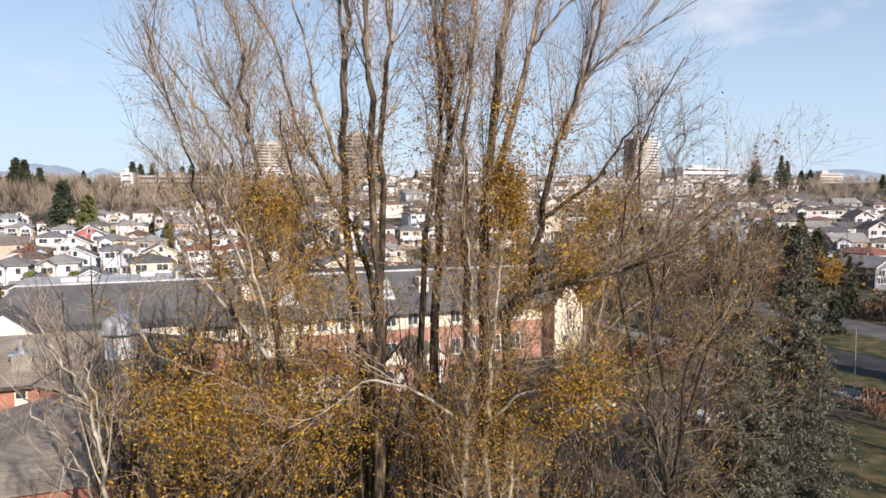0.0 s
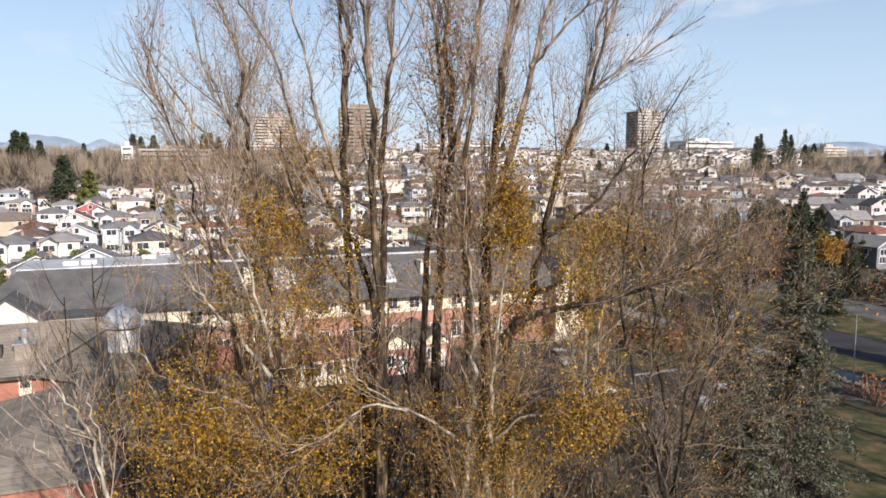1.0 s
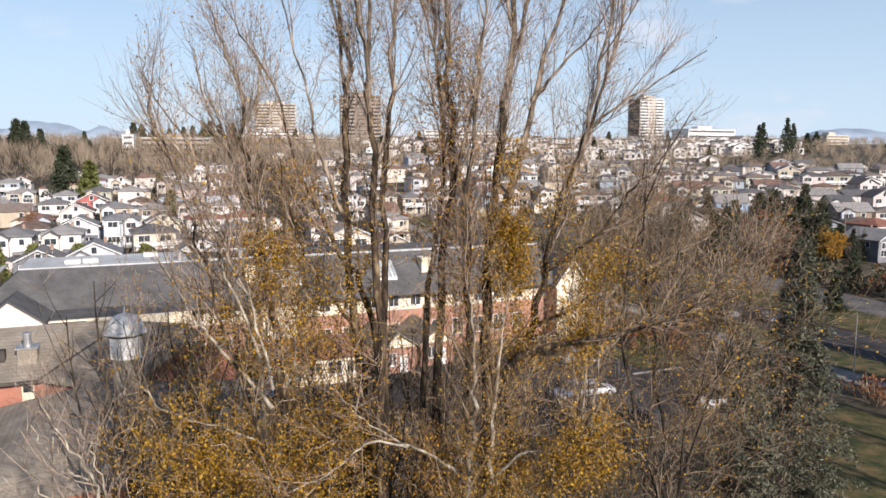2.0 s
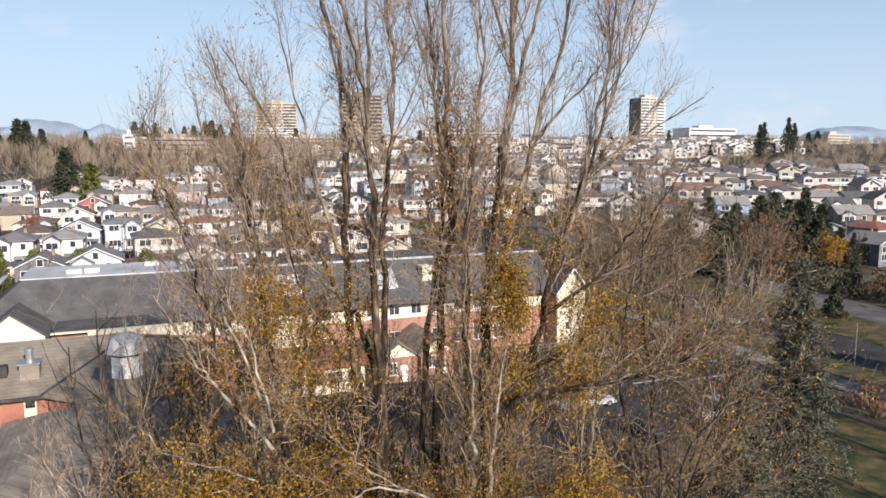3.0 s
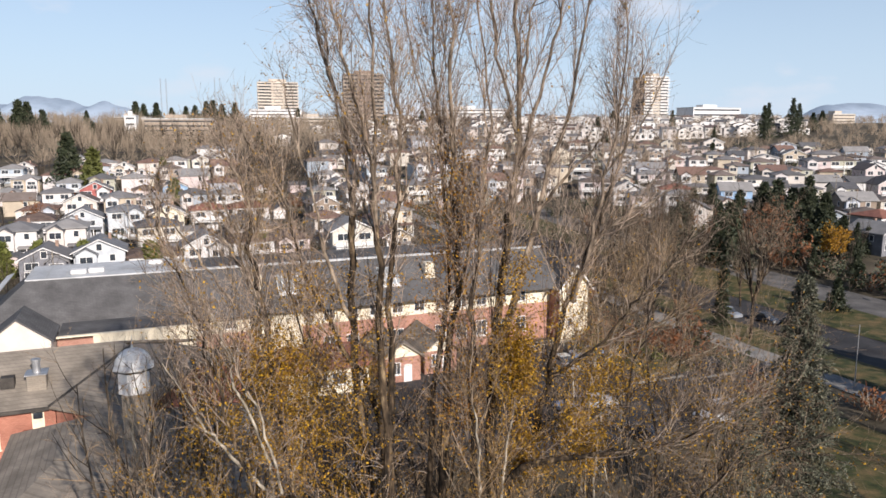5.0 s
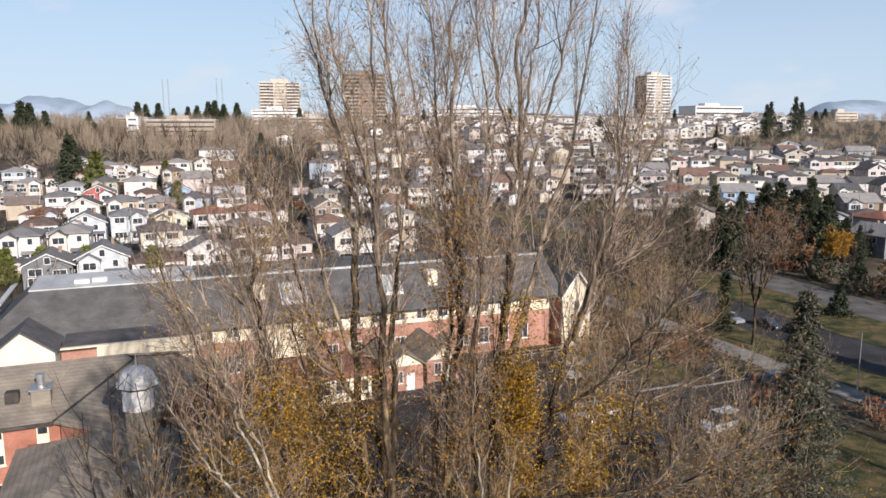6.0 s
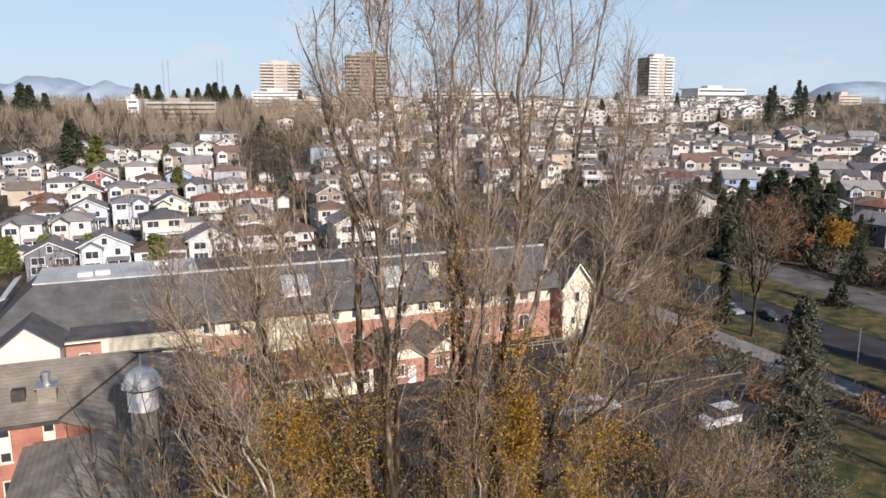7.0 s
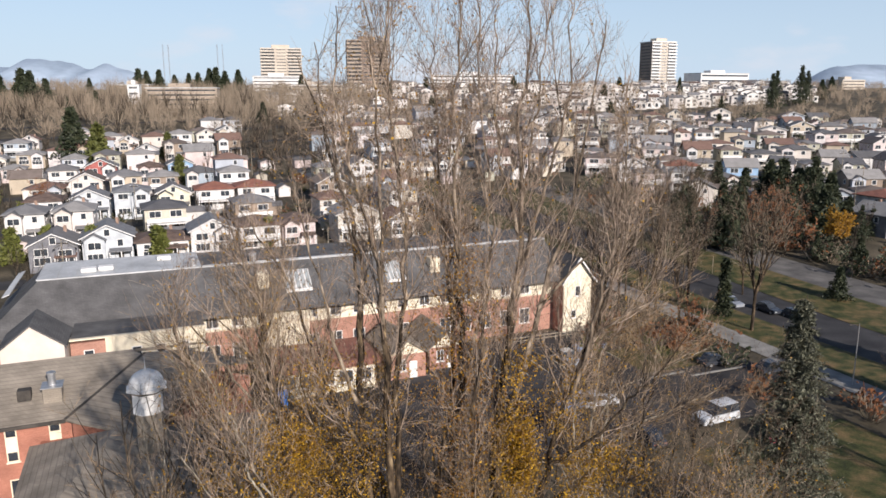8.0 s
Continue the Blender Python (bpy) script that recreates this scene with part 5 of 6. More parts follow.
poplar("poplar_tree", (-1.5, 21.8), (
    (0.17, 21.5, ((-1.0, 17.0), (-0.98, 22.0), (-0.86, 25.2), (-0.66, 27.6), (-0.6, 29.5), (-0.85, 31.5), (-0.98, 34.0), (-1.0, 37.0))),
    (0.19, 21.0, ((-1.05, 17.9), (-1.2, 22.0), (-1.25, 25.3), (-1.35, 27.4), (-1.6, 29.3), (-2.2, 31.7), (-2.5, 33.8), (-2.5, 36.0))),
    (0.21, 22.0, ((-1.7, 16.8), (-2.15, 22.0), (-2.12, 26.0), (-2.0, 27.7), (-2.35, 29.6), (-2.85, 31.5), (-3.3, 33.0), (-3.8, 34.6))),
    (0.16, 22.3, ((-1.2, 18.0), (-1.7, 20.6), (-2.4, 22.0), (-3.0, 23.1), (-3.6, 24.4), (-4.4, 27.0), (-5.3, 28.6), (-6.0, 29.8)))),
    ((0.09, 22.0, 22.6, ((-2.2, 23.2), (-3.05, 25.4), (-3.3, 26.5), (-3.9, 28.9), (-4.3, 31.0))), (0.08, 21.0, 20.4, ((-1.3, 26.4), (-1.3, 30.5), (-1.4, 34.0), (-1.6, 36.3))),
     (0.07, 22.0, 21.4, ((-2.1, 27.0), (-2.5, 30.0), (-3.0, 33.0), (-3.2, 35.0))), (0.08, 22.0, 21.0, ((-1.9, 19.5), (-3.0, 21.2), (-3.7, 22.8), (-4.0, 25.0)))),
    21, "tall bare poplar with clustered upright stems and few golden leaves", M_BARK,
    zone(((-3.0, 23, 18.5), (3, 3, 3.4), 0.5), ground=0.22, roof=25), bushy=0.66, forks=0.2, shoots=2.4,
    tufts=(((-3.6, 22.0, 19.4), (2.0, 1.8, 2.2), 210), ((-1.9, 21.4, 21.0), (0.9, 1.2, 2.4), 80), ((-2.4, 21.0, 16.4), (1.8, 1.8, 1.8), 170)))
poplar("poplar_tree", (-4.0, 21.3), (
    (0.20, 21.5, ((-4.1, 14.0), (-4.35, 19.0), (-4.6, 20.8), (-4.9, 23.0), (-5.1, 25.4), (-5.3, 27.2), (-5.7, 28.5), (-6.3, 30.0))),
    (0.09, 20.5, ((-4.4, 15.0), (-5.4, 18.6), (-6.2, 21.5), (-7.0, 24.5), (-7.6, 26.5), (-8.0, 28.0)))),
    ((0.08, 20.8, 20.0, ((-4.4, 17.3), (-5.85, 19.2), (-6.5, 20.1), (-6.95, 21.1), (-7.6, 22.4))), (0.06, 20.5, 19.6, ((-4.3, 18.0), (-4.8, 20.6), (-5.2, 21.8), (-6.0, 24.0))),
     (0.07, 21.5, 21.0, ((-4.9, 22.0), (-6.0, 24.2), (-7.2, 26.0), (-8.1, 27.6))), (0.06, 21.5, 22.0, ((-5.0, 24.0), (-6.2, 26.2), (-6.8, 28.4))), (0.045, 21.0, 19.4, ((-4.4, 16.0), (-5.8, 16.8), (-7.2, 17.4), (-8.0, 18.6)))),
    24, "pale-limbed tree leaning outwards with golden lower leaves", M_BARK,
    zone(((-6.5, 21, 15.5), (4.0, 4, 4.5), 0.7), ((-4.8, 21.5, 21.8), (1.9, 2.0, 1.8), 0.8), ground=0.2, roof=21.5), bushy=0.78, shoots=1.8, pale=M_PALE_BARK,
    tufts=(((-6.3, 20.0, 16.0), (2.7, 2.2, 2.2), 420), ((-4.4, 21.5, 21.8), (1.5, 1.4, 1.4), 170), ((-3.4, 20.0, 15.4), (2.4, 2.0, 2.0), 320), ((-5.8, 21.0, 20.0), (1.6, 1.4, 1.4), 70)))
poplar("poplar_tree", (-5.6, 25.6), (
    (0.13, 26.0, ((-5.9, 14.0), (-6.1, 20.7), (-6.3, 22.8), (-6.55, 24.6), (-7.1, 26.2), (-7.8, 27.6))),
    (0.10, 25.0, ((-5.2, 14.0), (-4.4, 18.5), (-4.1, 21.5), (-4.6, 24.0)))),
    ((0.06, 20.6, 19.8, ((-4.7, 19.0), (-5.54, 21.5), (-5.81, 23.0), (-6.4, 24.7), (-7.0, 25.8))), (0.07, 25.5, 24.0, ((-6.0, 18.0), (-7.4, 20.6), (-8.4, 22.8), (-9.6, 24.4)))),
    27, "slender pale-barked tree with arching bare limbs", M_PALE_BARK,
    zone(((-6.0, 25, 18.6), (3.4, 3, 2.8), 0.3), ground=0.05, roof=23), bushy=0.9, twig_mat=M_TWIG_GREY,
    tufts=(((-5.6, 24.0, 19.0), (2.0, 1.8, 2.0), 90), ((-3.6, 24.6, 20.6), (1.3, 1.4, 1.6), 70)))
poplar("poplar_tree", (1.2, 21.3), (
    (0.20, 21.5, ((0.7, 18.0), (0.9, 22.0), (1.15, 24.5), (1.1, 27.0), (1.05, 29.3), (0.95, 32.5), (1.1, 35.0), (1.2, 37.3))),
    (0.15, 21.8, ((0.3, 18.0), (0.7, 22.5), (0.92, 25.0), (0.76, 27.6), (0.6, 30.0), (0.35, 33.0), (0.3, 35.0))),
    (0.20, 20.8, ((1.62, 15.0), (1.68, 20.5), (1.65, 23.5), (1.8, 26.0), (2.0, 28.5), (1.9, 31.0)))),
    ((0.09, 21.5, 21.2, ((1.25, 24.2), (1.7, 26.3), (2.05, 27.6), (2.1, 30.0), (1.7, 33.3), (1.6, 36.3))), (0.06, 19.4, 18.0, ((1.3, 15.8), (0.35, 16.6), (-0.42, 17.1), (-1.3, 17.8), (-1.9, 18.6))),
     (0.05, 18.6, 17.6, ((-0.1, 16.9), (-1.2, 17.2), (-2.0, 16.6), (-3.2, 16.1))), (0.06, 21.5, 22.3, ((1.1, 26.0), (0.6, 28.5), (-0.1, 31.0), (-0.4, 33.4)))),
    22, "tall bare poplar with close upright stems and hanging twigs", M_TAN_BARK,
    zone(((1.2, 22, 27.0), (1.6, 2.2, 2.6), 0.2), ((0.8, 22, 16), (2.2, 2.2, 3.0), 0.4), ground=0.15, roof=27), leaf=M_ORANGE, shoots=2.2, bushy=0.7, pale=M_PALE_BARK,
    tufts=(((1.2, 21.6, 27.6), (1.0, 1.1, 1.6), 34), ((0.9, 21.6, 24.4), (0.9, 1.0, 2.0), 80), ((1.5, 21.0, 20.6), (1.0, 1.0, 1.8), 60), ((0.6, 20.6, 15.4), (1.4, 1.3, 1.6), 110)))
poplar("poplar_tree", (1.9, 19.2), (
    (0.22, 19.4, ((1.55, 10.0), (1.6, 14.5), (1.74, 17.3), (1.8, 19.6), (1.6, 22.0))), (0.20, 19.0, ((2.2, 10.0), (2.25, 14.5), (2.35, 17.0), (2.5, 19.4), (2.8, 21.6))), (0.13, 19.6, ((2.9, 10.0), (3.0, 14.0), (3.1, 16.4), (3.4, 19.0)))),
    ((0.07, 19.0, 18.0, ((2.2, 15.4), (3.0, 16.6), (4.2, 17.0), (5.2, 17.8))),),
    30, "pale-trunked tree with tan sunlit bark and ochre leaves", M_PALE_BARK, zone(((2.6, 19, 16.0), (2.4, 2.4, 2.6), 0.45), ground=0.08), leaf=M_GOLD, bushy=0.5, shoots=1.6, twig_mat=M_TWIG_GREY,
    tufts=(((3.4, 19.0, 16.0), (1.5, 1.3, 1.8), 130), ((5.0, 18.2, 17.0), (1.4, 1.2, 1.3), 240)))
poplar("poplar_tree", (2.6, 20.8), (
    (0.30, 21.5, ((2.33, 15.0), (2.35, 19.6), (2.45, 23.0), (2.7, 26.0), (3.05, 28.5), (2.97, 32.0), (3.1, 34.5), (3.2, 37.3))),
    (0.22, 21.0, ((3.0, 17.9), (3.45, 18.8), (3.9, 20.6), (4.37, 23.4), (5.0, 24.8), (5.6, 27.0), (6.2, 29.0), (6.5, 31.5)))),
    ((0.15, 21.5, 21.3, ((2.5, 22.5), (3.3, 25.1), (3.65, 26.4), (4.0, 28.0), (4.4, 29.2), (4.85, 31.6), (5.25, 34.2), (5.4, 35.6))),
     (0.09, 21.0, 20.6, ((4.7, 24.0), (5.2, 26.0), (5.5, 27.5), (5.8, 29.3), (6.0, 32.0), (6.0, 34.0))), (0.08, 21.0, 20.4, ((4.1, 21.6), (5.7, 22.8), (6.5, 24.0), (7.2, 24.8), (8.2, 26.4))),
     (0.08, 21.2, 20.8, ((4.7, 24.2), (5.25, 25.6), (5.85, 26.4), (6.95, 27.1), (8.7, 28.2))), (0.07, 21.4, 21.6, ((3.6, 26.8), (4.6, 27.9), (5.6, 29.0), (6.4, 30.2))),
     (0.10, 21.2, 23.4, ((3.7, 19.8), (4.5, 20.0), (5.35, 20.3), (6.1, 20.9), (6.8, 21.8))), (0.16, 20.2, 17.4, ((2.6, 18.4), (3.2, 19.3), (4.9, 19.9), (6.2, 20.3), (7.2, 20.8), (8.4, 22.0))),
     (0.08, 21.5, 21.0, ((3.0, 28.0), (3.9, 31.0), (4.3, 33.5), (4.4, 36.2))), (0.07, 21.5, 22.2, ((3.0, 29.0), (2.4, 31.6), (2.2, 34.0), (2.3, 36.2))), (0.06, 21.4, 20.9, ((3.0, 30.0), (3.4, 33.0), (3.8, 36.0)))),
    23, "tall bare poplar with spreading stems and golden leaf clusters", M_BARK,
    zone(((3.0, 20.8, 22.3), (1.0, 1.3, 2.3), 0.6), ((3.4, 20.5, 24.6), (1.8, 1.6, 1.6), 0.4), ((5.4, 20.5, 21.4), (1.8, 1.8, 1.6), 0.6), ground=0.06), bushy=0.9, shoots=0.7,
    tufts=(((3.0, 20.8, 22.2), (0.75, 0.8, 1.9), 400), ((3.1, 20.8, 25.0), (0.8, 0.9, 0.9), 40), ((4.2, 20.6, 23.6), (1.3, 1.2, 0.9), 40), ((5.5, 20.5, 21.8), (1.6, 1.4, 1.0), 110), ((5.0, 20.0, 20.0), (1.1, 1.1, 1.0), 190), ((3.3, 20.6, 19.4), (0.9, 0.9, 1.2), 160)))
poplar("poplar_tree", (8.6, 22.0), (
    (0.12, 22.0, ((8.4, 14.0), (8.0, 18.0), (7.4, 22.5), (7.2, 25.5))), (0.10, 22.5, ((8.9, 12.0), (9.4, 16.0), (9.8, 18.8), (10.2, 21.2))), (0.10, 21.2, ((8.2, 12.0), (7.5, 16.0), (7.9, 20.0), (8.5, 24.4))),
    (0.10, 23.5, ((9.0, 10.0), (10.0, 14.0), (10.6, 18.0), (11.2, 21.0))), (0.09, 24.5, ((9.0, 9.0), (10.4, 12.0), (11.2, 15.5), (12.0, 18.6)))),
    ((0.075, 21.5, 20.4, ((8.2, 14.0), (6.6, 19.0), (6.6, 22.0), (7.6, 25.6))), (0.065, 21.5, 19.4, ((8.6, 12.0), (8.6, 17.0), (10.2, 19.2), (12.2, 20.4))), (0.055, 21.5, 20.0, ((8.4, 13.0), (9.3, 18.0), (10.1, 20.8))), (0.06, 21.5, 18.6, ((8.2, 13.0), (7.0, 16.5), (5.2, 17.6), (4.0, 17.2)))),
    25, "bare dark-barked tree with a wide tangle of brown twigs", M_DARK_BARK,
    zone(((5.6, 21, 20.5), (2.6, 3, 2.6), 0.4), ground=0.06, roof=22), bushy=0.8, shoots=1.2, twig_mat=M_TWIG_DULL, forks=0.3, wild=0.15)
poplar("bare_tree", (8.5, 34.0), (
    (0.13, 34.0, ((8.0, 12.0), (8.3, 18.0), (8.7, 21.0), (9.6, 21.8), (11.2, 22.8))), (0.11, 34.6, ((8.6, 12.0), (9.2, 18.0), (10.0, 20.6), (10.6, 22.6))), (0.09, 33.6, ((7.8, 12.0), (7.2, 17.0), (7.4, 20.0), (8.0, 22.8)))),
    ((0.07, 34.0, 33.0, ((8.4, 17.0), (9.6, 19.0), (11.6, 20.2), (13.6, 21.4))), (0.06, 34.0, 33.0, ((8.4, 15.0), (10.4, 17.0), (12.6, 18.2), (14.6, 19.4)))),
    29, "wispy grey-barked tree with pale arching limbs and drooping twigs", M_PALE_BARK, zone(ground=0.015), bushy=1.0, shoots=0.8, twig_mat=M_TWIG_GREY, forks=0.35)


def bare_tree(height, spread, seed, label, bark, twig, density=1.0, leaf=None, leaf_chance=0.0, name="bare_tree", leaf_size=0.10, thick=0.16, fine=0.011, group="bare trees", ribbon=False):
    """A rounded leafless tree at the origin."""
    r = random.Random(seed)
    s = thing(name, label, "tree", Matrix.Identity(4), group)
    fork = height * 0.25
    trunk = limb(r, (0, 0, -0.3), (0.02, 0, 1), fork + 0.5, thick, thick * 0.8, 5, 0.1, 0.03)
    top = trunk[0][-1]
    mains = []
    for k in range(int(5 + 3 * density)):
        an = k * 2.4 + r.uniform(-0.4, 0.4)
        tilt = r.uniform(0.15, 0.75) * spread / height * 1.6
        mains.append(limb(r, top - UP * r.uniform(0, fork * 0.3), (math.cos(an) * tilt, math.sin(an) * tilt, 1), (height - fork) * r.uniform(0.75, 1.05), thick * 0.6, 0.018, 9, 0.05, 0.10))
    big = sprout(r, mains, 1.3 * density, (20, 50), (height * 0.14, height * 0.32), thick * 0.25, 0.15, 6, 0.08, 0.13, 0.5)
    mid = sprout(r, big, 1.5 * density, (25, 60), (0.8, 1.9), fine * 2, 0.1, 4, 0.05, 0.16, 0.4)
    twigs = sprout(r, mid, 2.6 * density, (25, 60), (0.4, 1.0), fine, 0.05, 2, 0.04, 0.2, 0.3)
    tube_mesh("trunk", [([trunk] + mains, 4 if ribbon else 7, 0)], [bark], s)
    tube_mesh("crown", [(big, 3 if ribbon else 4, 0), (mid, 1 if ribbon else 3, 1), (twigs, 1, 1)], [bark, twig], s, "mass of bare twigs")
    if leaf:
        leaf_mesh("foliage", limb_points(r, twigs + mid, leaf_chance) + limb_points(r, twigs, leaf_chance), leaf_size, leaf, s, "clinging autumn leaves", seed)
    return s


def stand(proto, x, y, turn=0.0, scale=1.0, tall=1.0, sink=0.0):
    ob = copy_thing(proto, Matrix.Translation((x, y, lie(x, y) - sink)) @ pose(0, 0, 0, 0, 0, turn))
    ob.scale = (scale, scale, scale * tall)
    return ob


def drop(*protos):
    """Takes the patterns away once their copies stand."""
    for ob in protos:
        for o in (*ob.children_recursive, ob):
            bpy.data.objects.remove(o, do_unlink=True)


BROWN = "leafless brown tree with a dense mass of fine twigs"
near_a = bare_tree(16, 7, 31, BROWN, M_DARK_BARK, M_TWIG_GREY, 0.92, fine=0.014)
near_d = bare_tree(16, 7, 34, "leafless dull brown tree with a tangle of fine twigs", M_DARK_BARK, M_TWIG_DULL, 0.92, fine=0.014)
near_b = bare_tree(15, 6, 32, "leafless grey-brown tree with pale spreading limbs", M_PALE_BARK, M_TWIG_GREY, 0.9, fine=0.014, thick=0.12)
near_c = bare_tree(14, 6, 33, "half-bare tree with golden autumn leaves", M_BARK, M_TWIG, 1.1, leaf=M_GOLD, leaf_chance=0.75, leaf_size=0.075)
for kind, x, y, turn, sc in (
        (near_b, -9.6, 16.2, 200, 1.08), (near_a, -12.8, 30, 90, 1.2), (near_a, -4.6, 40, 10, 1.05), (near_c, -6.6, 25.5, 150, 1.02), (near_c, -4.6, 19.5, 60, 1.15),
        (near_c, -3.0, 28, 240, 1.0), (near_a, -15.5, 44, 300, 1.1), (near_b, -0.5, 30, 20, 1.02), (near_b, 3.0, 27, 130, 0.95), (near_c, 5.6, 26.5, 70, 0.95),
        (near_a, 9.4, 26.5, 220, 1.02), (near_b, 6.6, 25.5, 40, 0.82), (near_a, 8.4, 32.0, 40, 0.9), (near_b, 11.0, 38, 80, 0.95),
        (near_c, -8.0, 29.0, 40, 1.2), (near_c, -5.4, 31.5, 130, 1.16), (near_c, -10.0, 34.0, 220, 1.15), (near_a, -1.6, 27.0, 15, 1.08), (near_a, 1.6, 29.5, 95, 1.14), (near_a, 4.0, 31.5, 170, 1.08), (near_a, -2.6, 33.5, 250, 1.12), (near_a, 0.6, 36.0, 330, 1.08), (near_a, 6.2, 30.5, 200, 1.0), (near_c, -1.0, 23.8, 110, 1.02), (near_c, 2.4, 25.0, 290, 0.98),
        (near_a, 19.5, 38.0, 110, 0.8), (near_a, -20, 52, 210, 0.8), (near_a, -10, 52, 330, 0.9), (near_a, 1.0, 46, 140, 0.85), (near_b, -14.8, 37, 250, 1.15),
        (near_a, -16.5, 50, 75, 1.0), (near_a, -13.5, 57, 15, 1.0), (near_a, -17.0, 64, 165, 0.95), (near_a, -11.5, 68, 255, 0.9), (near_a, -5.0, 64, 35, 0.85), (near_b, -22.5, 74, 95, 0.7), (near_a, 3.5, 60, 185, 0.75), (near_a, 10.5, 58, 285, 0.8), (near_a, 23.0, 60, 5, 0.7)):
    stand(near_d if kind is near_a and x > 5 else kind, x, y, turn, sc)
for x, y, k in ((46.5, 64, 0.75), (50.0, 58, 0.8), (52.5, 70, 0.85), (47.0, 50, 0.7), (43.5, 57, 0.7), (48.0, 70, 0.8), (40.5, 44, 0.75)):
    stand(near_d, x, y, x * 31, k)
drop(near_a, near_b, near_c, near_d)
poplar("bare_tree", (-6.4, 15.2), (
    (0.085, 15.0, ((-6.6, 14.0), (-6.96, 16.7), (-7.42, 17.8), (-7.76, 18.6), (-8.4, 19.8))), (0.05, 15.6, ((-6.7, 12.5), (-7.8, 15.6), (-8.6, 17.0), (-9.2, 17.8)))),
    ((0.035, 15.0, 14.6, ((-7.0, 16.6), (-7.0, 17.8), (-7.3, 19.0))), (0.03, 15.0, 15.4, ((-7.4, 17.6), (-8.2, 18.0), (-8.9, 18.8)))),
    28, "small pale-barked tree with bare forking limbs", M_PALE_BARK, zone(ground=0.0), bushy=0.22, shoots=0.1, pale=M_PALE_BARK, forks=0.06)


def conifer(height, radius, seed, label, leaf, layers, arms, clumps, size, name="conifer", top_r=0.12, twiggy=False):
    r = random.Random(seed)
    s = thing(name, label, "tree", Matrix.Identity(4), "conifers")
    trunk = limb(r, (0, 0, -0.3), (0, 0, 1), height + 0.2, height * 0.017, 0.02, 8, 0, 0.01)
    arms_l, pts = [], []
    for k in range(layers):
        v = (k + r.random() * 0.8) / layers
        z = height * (0.05 + 0.94 * v)
        reach = radius * (1 - v) ** (0.8 if twiggy else 1.0) * r.uniform(0.75, 1.1) + top_r
        for i in range(arms):
            an = r.uniform(0, 2 * math.pi)
            ln = reach * r.uniform(0.5 if twiggy else 0.7, 1.15)
            arm = limb(r, (0, 0, z), (math.cos(an), math.sin(an), 0.25), ln, 0.02 + 0.012 * ln, 0.008, 5, -0.10, 0.06)
            arms_l.append(arm)
            for _ in range(clumps):
                t = 1 - r.random() ** 1.7
                f = t * 5
                q = min(int(f), 4)
                p = arm[0][q].lerp(arm[0][q + 1], f - q)
                w = (0.09 if twiggy else 0.22) * ln * (1 - t) + (0.11 if twiggy else 0.12)
                pts.append(p + Vector((r.gauss(0, w), r.gauss(0, w), r.gauss(0, 0.10) - (0.16 if twiggy else 0.05))))
    tube_mesh("trunk", [([trunk], 8, 0), (arms_l if twiggy else [], 3, 0)], [M_DARK_BARK], s)
    leaf_mesh("crown", pts, size, leaf, s, "layered needle sprays", seed, 4.2 if twiggy else 2.6, 0.45 if twiggy else 0.25)
    return s


big = conifer(20.2, 4.7, 41, "tall grey-green conifer with drooping layered sprays", M_BLUE_NEEDLE, 42, 12, 130, 0.07, twiggy=True)
stand(big, 25.2, 47.2, 30)
stand(big, 15.1, 32.0, 140, 0.86)
drop(big)
fir = conifer(16, 4.9, 42, "dark green fir tree", M_NEEDLE, 26, 9, 15, 0.27)
cedar = conifer(13, 5.2, 43, "broad dark evergreen tree", M_NEEDLE, 20, 9, 17, 0.45, top_r=0.3)
cypress = conifer(9, 0.9, 44, "narrow dark columnar cypress", M_NEEDLE, 34, 8, 9, 0.28, name="cypress")
r = random.Random(29)
hedge = conifer(6.0, 1.5, 45, "yellow-green conical hedge tree", M_HEDGE, 20, 9, 12, 0.32, name="hedge_tree", top_r=0.4)
olive = conifer(10, 3.6, 46, "olive green pyramidal evergreen", M_OLIVE, 24, 9, 14, 0.45)
stand(cypress, 43.4, 107.5, 0, 1.0)
bushes = []
for x, y, k in ((84, 172, 1.12), (88, 166, 1.0), (79, 165, 1.0), (94, 176, 1.1), (92, 158, 1.2), (98, 164, 1.1), (100, 172, 1.1), (69, 172, 0.6), (90, 176, 1.2), (95, 168, 1.0), (84, 182, 1.1), (101, 150, 0.8), (105, 145, 0.9), (97, 133, 0.6)):
    stand(cedar if k < 1.16 else fir, x, y, x * 40, k * (0.86 if x / y < 0.535 else 0.42))
for x, y, k in ((-133, 267, 1.6), (-120, 258, 0.0), (-106, 286, 0.0), (-82, 230, 0.0)):
    stand(cedar if k else olive, x, y, x, k or (1.6 if x < -110 else 0.95))
